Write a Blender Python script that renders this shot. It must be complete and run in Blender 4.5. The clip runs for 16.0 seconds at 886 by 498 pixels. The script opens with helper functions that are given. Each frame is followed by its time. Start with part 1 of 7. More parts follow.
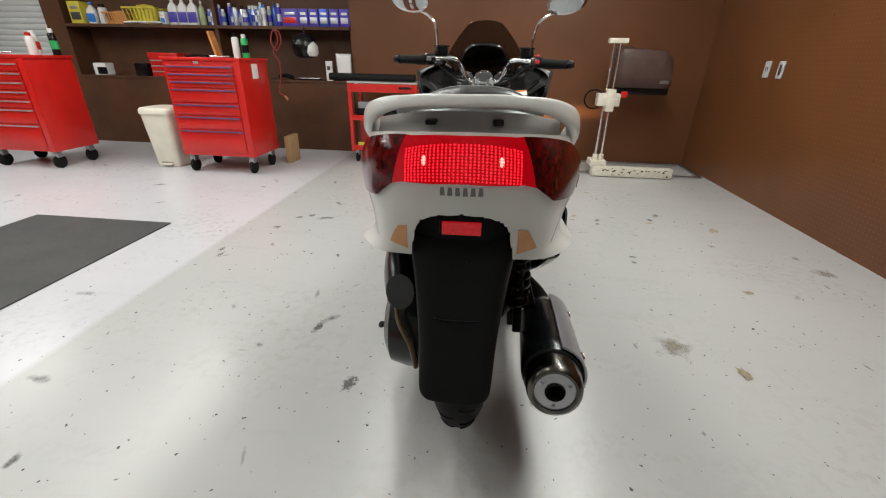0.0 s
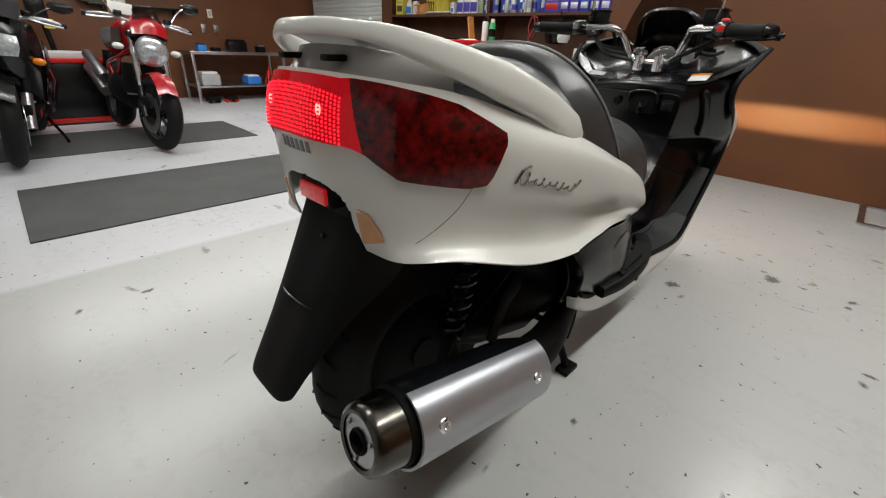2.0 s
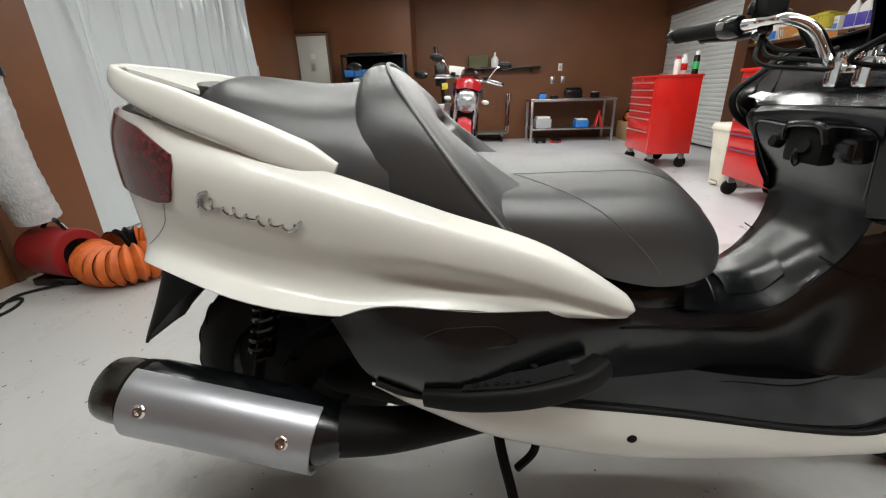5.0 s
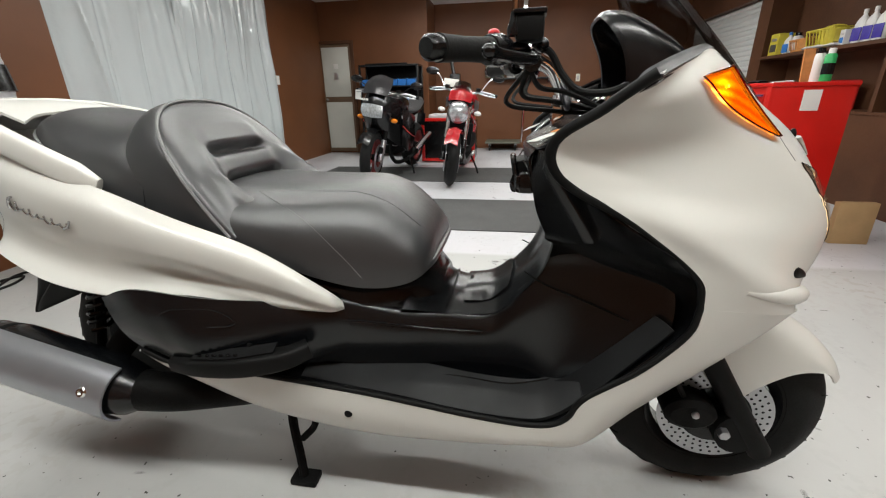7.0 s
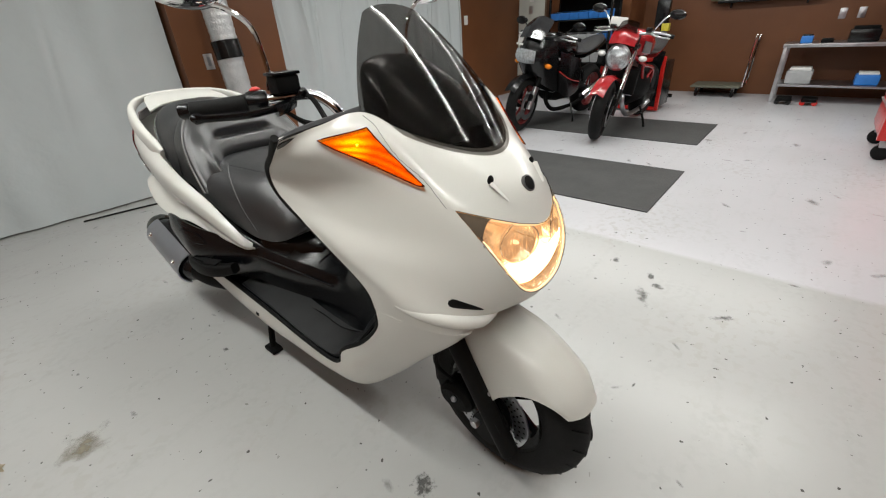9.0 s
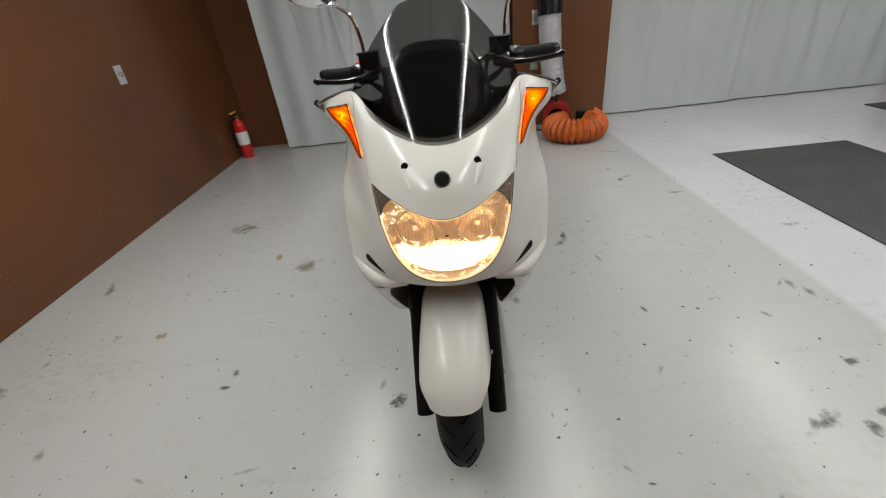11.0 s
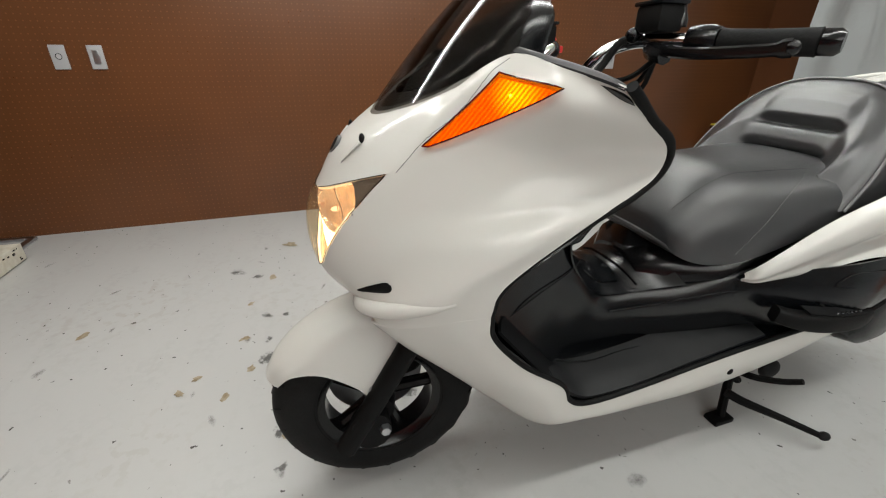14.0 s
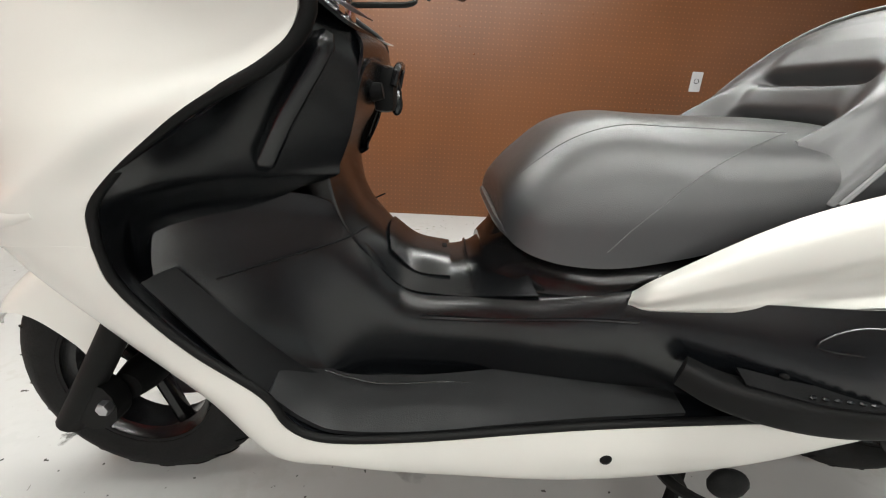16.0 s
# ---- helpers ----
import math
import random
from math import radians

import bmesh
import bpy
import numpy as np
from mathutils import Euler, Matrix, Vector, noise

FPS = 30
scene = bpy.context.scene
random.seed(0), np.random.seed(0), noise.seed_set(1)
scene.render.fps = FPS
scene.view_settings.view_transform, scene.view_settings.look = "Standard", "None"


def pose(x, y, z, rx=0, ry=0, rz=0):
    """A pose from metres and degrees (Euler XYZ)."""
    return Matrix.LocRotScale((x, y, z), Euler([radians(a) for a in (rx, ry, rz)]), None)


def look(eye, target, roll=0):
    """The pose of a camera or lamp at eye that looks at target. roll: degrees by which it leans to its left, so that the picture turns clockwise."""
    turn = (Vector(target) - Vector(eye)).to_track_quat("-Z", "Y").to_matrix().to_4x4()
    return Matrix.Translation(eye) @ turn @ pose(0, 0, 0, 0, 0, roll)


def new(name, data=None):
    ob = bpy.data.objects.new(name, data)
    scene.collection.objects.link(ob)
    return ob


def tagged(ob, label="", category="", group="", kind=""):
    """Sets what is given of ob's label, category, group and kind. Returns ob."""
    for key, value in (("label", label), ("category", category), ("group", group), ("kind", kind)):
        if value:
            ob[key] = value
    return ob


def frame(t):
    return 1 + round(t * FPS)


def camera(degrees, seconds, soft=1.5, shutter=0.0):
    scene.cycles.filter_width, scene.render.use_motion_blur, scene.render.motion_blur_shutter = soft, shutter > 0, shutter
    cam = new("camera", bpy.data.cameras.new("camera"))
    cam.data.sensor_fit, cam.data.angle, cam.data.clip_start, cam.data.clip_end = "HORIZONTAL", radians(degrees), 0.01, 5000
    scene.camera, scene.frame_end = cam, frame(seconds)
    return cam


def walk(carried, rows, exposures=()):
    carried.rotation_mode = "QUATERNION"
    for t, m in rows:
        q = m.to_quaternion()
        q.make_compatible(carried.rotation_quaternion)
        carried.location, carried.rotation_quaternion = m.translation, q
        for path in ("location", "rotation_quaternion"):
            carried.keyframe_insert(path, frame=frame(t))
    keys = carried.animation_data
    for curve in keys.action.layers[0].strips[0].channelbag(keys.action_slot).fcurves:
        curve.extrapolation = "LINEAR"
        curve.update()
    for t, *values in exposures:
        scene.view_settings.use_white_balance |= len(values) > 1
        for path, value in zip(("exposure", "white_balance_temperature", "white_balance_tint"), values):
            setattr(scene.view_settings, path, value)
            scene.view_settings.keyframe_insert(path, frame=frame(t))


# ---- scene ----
cam = camera(94.2, 16.0, soft=1.15)

EXPOSURE = [(0, -.13), (1.5, -.25), (2.5, -.18), (5.5, .12), (7.0, .1), (8.0, -.02), (10.5, -.53), (11.5, -.56), (12.5, -.47), (13.5, -.28), (14.5, -.09), (16.0, .45)]
PATH = [
    (0, (0.038, -0.945, 1.013), (-0.148, 0.861, 0.174), 1.2),
    (0.5, (0.188, -0.856, 0.972), (-0.208, 0.912, 0.124), 1.4),
    (1, (0.33, -0.771, 0.945), (-0.332, 0.913, 0.093), 2.3),
    (1.5, (0.475, -0.666, 0.938), (-0.471, 0.866, 0.068), 3.0),
    (2, (0.6, -0.491, 0.93), (-0.639, 0.805, 0.045), 2.9),
    (2.5, (0.713, -0.351, 0.919), (-0.789, 0.642, 0.049), 2.5),
    (3, (0.782, -0.215, 0.918), (-0.901, 0.451, 0.068), 1.4),
    (3.2, (0.797, -0.142, 0.904), (-0.94, 0.389, 0.066), 1.0),
    (5.3, (0.856, 0.526, 0.898), (-1.009, 0.399, 0.187), -2.0),
    (5.5, (0.879, 0.586, 0.9), (-0.991, 0.463, 0.202), -2.1),
    (6, (0.891, 0.736, 0.898), (-0.981, 0.568, 0.213), -1.7),
    (6.5, (0.887, 0.875, 0.921), (-0.977, 0.657, 0.229), -1.1),
    (7, (0.92, 1.049, 0.942), (-0.929, 0.736, 0.247), -1.1),
    (7.5, (0.962, 1.255, 0.971), (-0.85, 0.784, 0.267), -0.8),
    (8, (0.968, 1.468, 1.024), (-0.755, 0.814, 0.248), -0.8),
    (8.2, (0.925, 1.569, 1.053), (-0.732, 0.812, 0.228), -1.2),
    (10.3, (0.274, 2.333, 1.152), (-0.238, 0.679, 0.15), -6.1),
    (10.5, (0.187, 2.346, 1.149), (-0.165, 0.658, 0.135), -6.2),
    (11, (-0.021, 2.382, 1.151), (0.049, 0.656, 0.143), -6.7),
    (11.5, (-0.259, 2.39, 1.139), (0.215, 0.716, 0.154), -6.5),
    (12, (-0.446, 2.317, 1.119), (0.371, 0.763, 0.161), -5.6),
    (12.5, (-0.6, 2.157, 1.096), (0.529, 0.794, 0.165), -4.6),
    (13, (-0.737, 1.986, 1.072), (0.65, 0.867, 0.164), -3.1),
    (13.5, (-0.78, 1.8, 1.032), (0.803, 0.954, 0.15), -1.3),
    (14, (-0.78, 1.627, 0.988), (0.944, 1.062, 0.146), 0.2),
    (14.5, (-0.754, 1.457, 0.921), (1.039, 1.109, 0.106), 1.2),
    (15, (-0.742, 1.331, 0.854), (1.1, 1.131, 0.101), 1.9),
    (15.5, (-0.726, 1.173, 0.801), (1.139, 1.048, 0.09), 2.7),
    (16, (-0.703, 0.992, 0.772), (1.179, 0.924, 0.096), 3.2),
]
walk(cam, [(t, look(eye, target, roll)) for t, eye, target, roll in PATH], EXPOSURE)

# ---- world, lamps, exposure ----
world = bpy.data.worlds.new("world")
scene.world = world
world.use_nodes = True
world.node_tree.nodes["Background"].inputs[0].default_value = (0.9, 0.95, 1.0, 1)
world.node_tree.nodes["Background"].inputs[1].default_value = 0.02
scene.view_settings.exposure = 0.0


def area_lamp(name, x, y, z, sx, sy, watts, colour):
    data = bpy.data.lights.new(name, "AREA")
    data.shape, data.size, data.size_y = "RECTANGLE", sx, sy
    data.energy, data.color = watts, colour
    ob = new(name, data)
    ob.location = (x, y, z)
    return ob


CEIL = 2.45
TUBES = [(-0.75, 0.9, 0.62), (-2.9, 0.9, 0.95), (-5.0, 0.9, 1.05), (0.95, 1.25, 1.0)]
for tx, ty, k in TUBES:
    area_lamp("tube_lamp", tx, ty, CEIL - 0.13, 0.06, 3.6, 60 * k, (0.98, 1.0, 0.955))

beam = new("headlamp_beam", bpy.data.lights.new("headlamp_beam", "SPOT"))
beam.data.energy, beam.data.color, beam.data.spot_size, beam.data.spot_blend, beam.data.shadow_soft_size = 500, (1.0, 0.60, 0.26), radians(40), .8, 0.02
beam.matrix_basis = look((0, 1.70, .70), (.12, 3.84, .52)) @ Matrix.Diagonal((1.7, .16, 1, 1))

# ---- materials ----


def mat(name, colour, rough=0.5, metal=0.0, vary=0.12, scale=6.0, fine=90.0, bump=0.02, coat=0.0, spec=0.5, alt=None):
    """A surface with variation at two scales in colour, gloss and relief."""
    m = bpy.data.materials.new(name)
    m.use_nodes = True
    nt = m.node_tree
    bsdf = nt.nodes["Principled BSDF"]
    co = nt.nodes.new("ShaderNodeTexCoord")
    big = nt.nodes.new("ShaderNodeTexNoise")
    big.inputs["Scale"].default_value, big.inputs["Detail"].default_value = scale, 5
    small = nt.nodes.new("ShaderNodeTexNoise")
    small.inputs["Scale"].default_value, small.inputs["Detail"].default_value = fine, 3
    nt.links.new(co.outputs["Object"], big.inputs["Vector"])
    nt.links.new(co.outputs["Object"], small.inputs["Vector"])
    ramp = nt.nodes.new("ShaderNodeMix")
    ramp.data_type = "RGBA"
    other = alt or tuple(c * (1 - vary) for c in colour)
    ramp.inputs[6].default_value, ramp.inputs[7].default_value = (*other, 1), (*colour, 1)
    sharp = nt.nodes.new("ShaderNodeMapRange")
    sharp.inputs[1].default_value, sharp.inputs[2].default_value = 0.35, 0.65
    nt.links.new(big.outputs[0], sharp.inputs[0])
    nt.links.new(sharp.outputs[0], ramp.inputs[0])
    nt.links.new(ramp.outputs[2], bsdf.inputs["Base Color"])
    gloss = nt.nodes.new("ShaderNodeMapRange")
    gloss.inputs[3].default_value, gloss.inputs[4].default_value = max(0.02, rough * 0.8), min(1, rough * 1.25)
    nt.links.new(small.outputs[0], gloss.inputs[0])
    nt.links.new(gloss.outputs[0], bsdf.inputs["Roughness"])
    bsdf.inputs["Metallic"].default_value = metal
    bsdf.inputs["Coat Weight"].default_value, bsdf.inputs["Coat Roughness"].default_value = coat, 0.08
    bsdf.inputs["Specular IOR Level"].default_value = spec
    if bump:
        b = nt.nodes.new("ShaderNodeBump")
        b.inputs["Strength"].default_value, b.inputs["Distance"].default_value = bump, 0.01
        nt.links.new(small.outputs[0], b.inputs["Height"])
        nt.links.new(b.outputs[0], bsdf.inputs["Normal"])
    return m


def glow(m, colour, strength):
    b = m.node_tree.nodes["Principled BSDF"]
    b.inputs["Emission Color"].default_value, b.inputs["Emission Strength"].default_value = (*colour, 1), strength
    return m


def glass(name, colour, rough=0.03, mix=0.5):
    """A thin clear or tinted pane: part see-through, part gloss."""
    m = bpy.data.materials.new(name)
    m.use_nodes = True
    nt = m.node_tree
    bsdf, out = nt.nodes["Principled BSDF"], nt.nodes["Material Output"]
    bsdf.inputs["Base Color"].default_value = (*[c * 0.2 for c in colour], 1)
    bsdf.inputs["Roughness"].default_value, bsdf.inputs["IOR"].default_value = rough, 1.5
    clear = nt.nodes.new("ShaderNodeBsdfTransparent")
    clear.inputs[0].default_value = (*colour, 1)
    both = nt.nodes.new("ShaderNodeMixShader")
    both.inputs[0].default_value = mix
    nt.links.new(clear.outputs[0], both.inputs[1])
    nt.links.new(bsdf.outputs[0], both.inputs[2])
    nt.links.new(both.outputs[0], out.inputs[0])
    return m


def pane(name, colour, rough=0.02, base=0.05, rim=0.5):
    """A thin sheet of tinted clear plastic, glossier towards its rim."""
    m = bpy.data.materials.new(name)
    m.use_nodes = True
    nt = m.node_tree
    nt.nodes.remove(nt.nodes["Principled BSDF"])
    clear, gl, lw, both, pw, mr = (nt.nodes.new(k) for k in ("ShaderNodeBsdfTransparent", "ShaderNodeBsdfGlossy", "ShaderNodeLayerWeight", "ShaderNodeMixShader", "ShaderNodeMath", "ShaderNodeMapRange"))
    clear.inputs[0].default_value = (*colour, 1)
    gl.inputs[0].default_value, gl.inputs["Roughness"].default_value = (1, 1, 1, 1), rough
    lw.inputs[0].default_value = 0.5
    pw.operation = "POWER"
    pw.inputs[1].default_value = 4.0
    mr.inputs[3].default_value, mr.inputs[4].default_value = base, rim
    for a, b in ((lw.outputs["Facing"], pw.inputs[0]), (pw.outputs[0], mr.inputs[0]), (mr.outputs[0], both.inputs[0]), (clear.outputs[0], both.inputs[1]), (gl.outputs[0], both.inputs[2]), (both.outputs[0], nt.nodes["Material Output"].inputs[0])):
        nt.links.new(a, b)
    return m


def nodes_of(m):
    nt = m.node_tree
    return nt, nt.nodes["Principled BSDF"]


WHITE = mat("pearl_white_paint", (0.62, 0.612, 0.575), 0.36, vary=0.03, scale=3, bump=0, coat=0.7, spec=0.2)
WHITE.node_tree.nodes["Principled BSDF"].inputs["Coat Roughness"].default_value = 0.15


def even_gloss(m, rough):
    """One roughness all over, for sprayed and moulded surfaces."""
    nt, b = nodes_of(m)
    for link in list(b.inputs["Roughness"].links):
        nt.links.remove(link)
    b.inputs["Roughness"].default_value = rough


even_gloss(WHITE, 0.5)
BLACK = mat("black_moulded_plastic", (0.0040, 0.0046, 0.0056), 0.24, spec=0.5, vary=0.25, scale=14, fine=700, bump=0.02)
even_gloss(BLACK, 0.24)
GLOSS = mat("gloss_black_plastic", (0.006, 0.006, 0.0065), 0.2, spec=0.4, vary=0.2, scale=10, fine=300, bump=0.01)
DARK = mat("sooty_black_metal", (0.004, 0.004, 0.004), 0.6, spec=0.12, vary=0.4, scale=20, fine=200, bump=0.1)
MATTE = mat("matt_black_plastic", (0.005, 0.005, 0.005), 0.55, spec=0.14, vary=0.3, scale=14, fine=700, bump=0.05)
RUBBER = mat("tyre_rubber", (0.0085, 0.0085, 0.0085), 0.7, spec=0.2, vary=0.3, scale=25, fine=300, bump=0.1)
VINYL = mat("black_seat_vinyl", (0.0285, 0.029, 0.031), 0.34, spec=0.85, vary=0.12, scale=12, fine=900, bump=0.12)
PIPING = mat("grey_seat_piping", (0.18, 0.18, 0.18), 0.5, vary=0.2, scale=40)
CHROME = mat("chrome", (0.86, 0.86, 0.87), 0.07, 1.0, vary=0.05, scale=20, bump=0.0)
BADGE = mat("dark_chrome", (0.55, 0.55, 0.56), 0.12, 1.0, vary=0.3, scale=90, bump=0.0)
STEEL = mat("brushed_steel", (0.48, 0.48, 0.50), 0.3, 1.0, vary=0.15, scale=15, fine=500, bump=0.03)
SILVER = mat("silver_painted_shield", (0.40, 0.41, 0.44), 0.32, 0.75, vary=0.06, scale=10, fine=500, bump=0.01)
BURNT = mat("heat_tinted_steel", (0.14, 0.132, 0.118), 0.22, 1.0, vary=0.4, scale=18, fine=300, bump=0.02)
RED_LENS = mat("dark_red_lens", (0.12, 0.002, 0.003), 0.06, vary=0.7, scale=75, fine=200, bump=0.05, spec=0.35, coat=0.25, alt=(0.026, 0.0009, 0.0009))
RED_LIT = glow(mat("lit_red_lens", (0.16, 0.001, 0.003), 0.12, vary=0.4, scale=60, fine=150, bump=0.1, spec=0.35), (1.0, 0.002, 0.012), 0.30)
RED_DOT = glow(mat("lit_red_prism", (0.3, 0.01, 0.02), 0.2, vary=0.4, scale=60, spec=0.2), (1.0, 0.012, 0.026), 1.9)
# the rear reflector is no lamp; emission is added to make it bright
RED_REFL = glow(mat("glowing_red_reflector", (0.16, 0.002, 0.004), 0.15, vary=0.6, scale=150, fine=300, bump=0.3, coat=0.5), (1.0, 0.01, 0.02), 0.30)
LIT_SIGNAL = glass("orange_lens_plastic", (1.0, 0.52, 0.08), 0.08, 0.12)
LIT_SIGNAL.node_tree.nodes["Principled BSDF"].inputs["Base Color"].default_value = (0.9, 0.17, 0.005, 1)
SIGNAL_BACK = mat("glowing_signal_reflector", (0.85, 0.50, 0.12), 0.35, vary=0.5, scale=150, fine=300, bump=0.6)
SIGNAL_HOT = glow(mat("signal_bulb", (0.9, 0.6, 0.3), 0.3), (1.0, 0.62, 0.18), 12.0)
CAPGREY = mat("grey_cap_plastic", (0.024, 0.024, 0.026), 0.42, spec=0.3, vary=0.2, scale=20, fine=600, bump=0.03)
TREAD = mat("dark_footrest_rubber", (0.008, 0.008, 0.0085), 0.6, spec=0.12, vary=0.3, scale=30, fine=400, bump=0.1)
SLOPE = mat("worn_slope_rubber", (0.006, 0.0063, 0.007), 0.5, spec=0.22, vary=0.35, scale=18, fine=500, bump=0.08)
FOOTMAT = mat("ribbed_foot_rubber", (0.017, 0.0175, 0.0185), 0.45, spec=0.35, vary=0.35, scale=18, fine=500, bump=0.12)
# surroundings mirrored in the tail's paint, given as flat orange-tan colour
REFLECTED_TAN = mat("orange_tan_reflection", (0.62, 0.30, 0.13), 0.35, vary=0.15, scale=30)


def painted_glow(m, colour, points, near, far):
    """A ribbed reflector with painted glow: emission strongest at the given points, fading outwards."""
    nt, b = nodes_of(m)
    co, wave, add = (nt.nodes.new(k) for k in ("ShaderNodeTexCoord", "ShaderNodeTexWave", "ShaderNodeMath"))
    wave.bands_direction, wave.inputs["Scale"].default_value, wave.inputs["Distortion"].default_value = "DIAGONAL", 62, 1.2
    nt.links.new(co.outputs["Object"], wave.inputs["Vector"])
    least = None
    for p in points:
        d = nt.nodes.new("ShaderNodeVectorMath")
        d.operation, d.inputs[1].default_value = "DISTANCE", p
        nt.links.new(co.outputs["Object"], d.inputs[0])
        if least is None:
            least = d.outputs["Value"]
        else:
            k = nt.nodes.new("ShaderNodeMath")
            k.operation = "MINIMUM"
            nt.links.new(least, k.inputs[0])
            nt.links.new(d.outputs["Value"], k.inputs[1])
            least = k.outputs[0]
    mr = nt.nodes.new("ShaderNodeMapRange")
    mr.interpolation_type = "SMOOTHSTEP"
    for i, v in enumerate((.0, .045, near, far)):
        mr.inputs[i + 1].default_value = v
    nt.links.new(least, mr.inputs[0])
    ribs = nt.nodes.new("ShaderNodeMapRange")
    ribs.inputs[3].default_value, ribs.inputs[4].default_value = .35, 1.3
    nt.links.new(wave.outputs["Fac"], ribs.inputs[0])
    add.operation = "MULTIPLY"
    nt.links.new(ribs.outputs[0], add.inputs[0])
    nt.links.new(mr.outputs[0], add.inputs[1])
    b.inputs["Emission Color"].default_value = (*colour, 1)
    nt.links.new(add.outputs[0], b.inputs["Emission Strength"])


# bulb light on the signal reflectors, given as emission around each point
painted_glow(SIGNAL_BACK, (1.0, 0.34, 0.034), [(s * .232, 1.340, .945) for s in (-1, 1)], 12.0, 1.7)
PAPER = mat("paper_label", (0.75, 0.74, 0.71), 0.6, vary=0.05)
INK = mat("dark_ink", (0.05, 0.05, 0.055), 0.5)
SCREEN = pane("smoked_windscreen", (0.47, 0.46, 0.45), 0.06, 0.022, 0.22)
CLEAR = glass("clear_lamp_lens", (0.97, 0.93, 0.86), 0.02, 0.08)
# emission gives reflector and bowls the bulb light they would throw back
REFLECTOR = glow(mat("glowing_lamp_reflector", (0.85, 0.74, 0.60), 0.14, 0.9, vary=0.45, scale=38, fine=70, bump=0.35), (1.0, 0.56, 0.29), 0.62)
SMOKED = mat("smoked_lamp_corner", (0.17, 0.145, 0.135), 0.25, vary=0.3, scale=30, bump=0.1)
LOWBEAM = glow(mat("lit_low_beam", (1.0, 0.9, 0.75), 0.3), (1.0, 0.78, 0.48), 6.5)
# glowing beads stand in for lamp light scattered along the lens edge
RIMLIGHT = glow(mat("glowing_edge_bead", (0.9, 0.8, 0.65), 0.2, vary=0.2, scale=60), (1.0, 0.70, 0.40), 1.3)
BULB = glow(mat("lamp_bulb", (1.0, 0.8, 0.6), 0.3), (1.0, 0.7, 0.4), 1.6)

# ---- mesh helpers ----


def V(*p):
    return np.array(p, float)


def curve(points, n):
    """Catmull-Rom through the points, n samples evenly along the line."""
    P = np.array(points, float)
    if len(P) == 2:
        return P[0] + (P[1] - P[0]) * np.linspace(0, 1, n)[:, None]
    Q = np.vstack([2 * P[0] - P[1], P, 2 * P[-1] - P[-2]])
    out = []
    for i in range(1, len(Q) - 2):
        a, b, c, d = Q[i - 1], Q[i], Q[i + 1], Q[i + 2]
        for t in np.linspace(0, 1, 12, endpoint=False):
            out.append(0.5 * (2 * b + (c - a) * t + (2 * a - 5 * b + 4 * c - d) * t * t + (3 * b - a - 3 * c + d) * t ** 3))
    out.append(P[-1])
    out = np.array(out)
    s = np.r_[0, np.cumsum(np.linalg.norm(np.diff(out, axis=0), axis=1))]
    w = np.linspace(0, s[-1], n)
    return np.stack([np.interp(w, s, out[:, k]) for k in range(out.shape[1])], 1)


def cat_param(P, n):
    """Catmull-Rom through rows of P, evenly in its parameter, so that neighbouring rows stay in step."""
    P = np.array(P, float)
    m = len(P)
    Q = np.concatenate([2 * P[:1] - P[1:2], P, 2 * P[-1:] - P[-2:-1]])
    out = []
    for w in np.linspace(0, m - 1, n):
        i = min(int(w), m - 2)
        t = w - i
        a, b, c, d = Q[i], Q[i + 1], Q[i + 2], Q[i + 3]
        out.append(0.5 * (2 * b + (c - a) * t + (2 * a - 5 * b + 4 * c - d) * t * t + (3 * b - a - 3 * c + d) * t ** 3))
    return np.array(out)


def patch(grid, nu, nv):
    """A smooth surface through a small net of points."""
    G = cat_param(grid, nu)
    return cat_param(G.swapaxes(0, 1), nv).swapaxes(0, 1)


def mirrored(rows):
    """Rows from the middle outwards, made whole: left edge to right edge."""
    return [[(-x, y, z) for x, y, z in reversed(r[1:])] + list(r) for r in rows]


def normals(G):
    du, dv = np.gradient(G, axis=0), np.gradient(G, axis=1)
    n = np.cross(du, dv)
    return n / (np.linalg.norm(n, axis=-1, keepdims=True) + 1e-12)


def sheet(G, thick=0.004, keep=None, out=None):
    """Vertices and faces of a surface net, with a thickness. out: a point that the outer side faces away from."""
    n = normals(G)
    if out is not None:
        if ((G - V(*out)) * n).sum() < 0:
            G = G[::-1]
            n = normals(G)
            keep = keep[::-1] if keep is not None else None
    R, C = G.shape[:2]
    top = G.reshape(-1, 3)
    low = (G - n * thick).reshape(-1, 3)
    keep = np.ones((R - 1, C - 1), bool) if keep is None else keep
    faces, edges = [], {}
    for i in range(R - 1):
        for j in range(C - 1):
            if keep[i, j]:
                a, b, c, d = i * C + j, (i + 1) * C + j, (i + 1) * C + j + 1, i * C + j + 1
                faces.append((a, b, c, d))
                for e in ((a, b), (b, c), (c, d), (d, a)):
                    edges[e] = 1
    N = len(top)
    rim = [(b, a, a + N, b + N) for a, b in edges if (b, a) not in edges]
    back = [tuple(v + N for v in reversed(f)) for f in faces]
    return np.vstack([top, low]), faces + back + rim


def loft(rings, caps=True, closed=True):
    """A skin over rings of points."""
    R, C = len(rings), len(rings[0])
    verts = np.array(rings, float).reshape(-1, 3)
    faces = []
    for i in range(R - 1):
        for j in range(C if closed else C - 1):
            k = (j + 1) % C
            faces.append((i * C + j, i * C + k, (i + 1) * C + k, (i + 1) * C + j))
    if caps:
        faces += [tuple(range(C - 1, -1, -1)), tuple((R - 1) * C + j for j in range(C))]
    return verts, faces


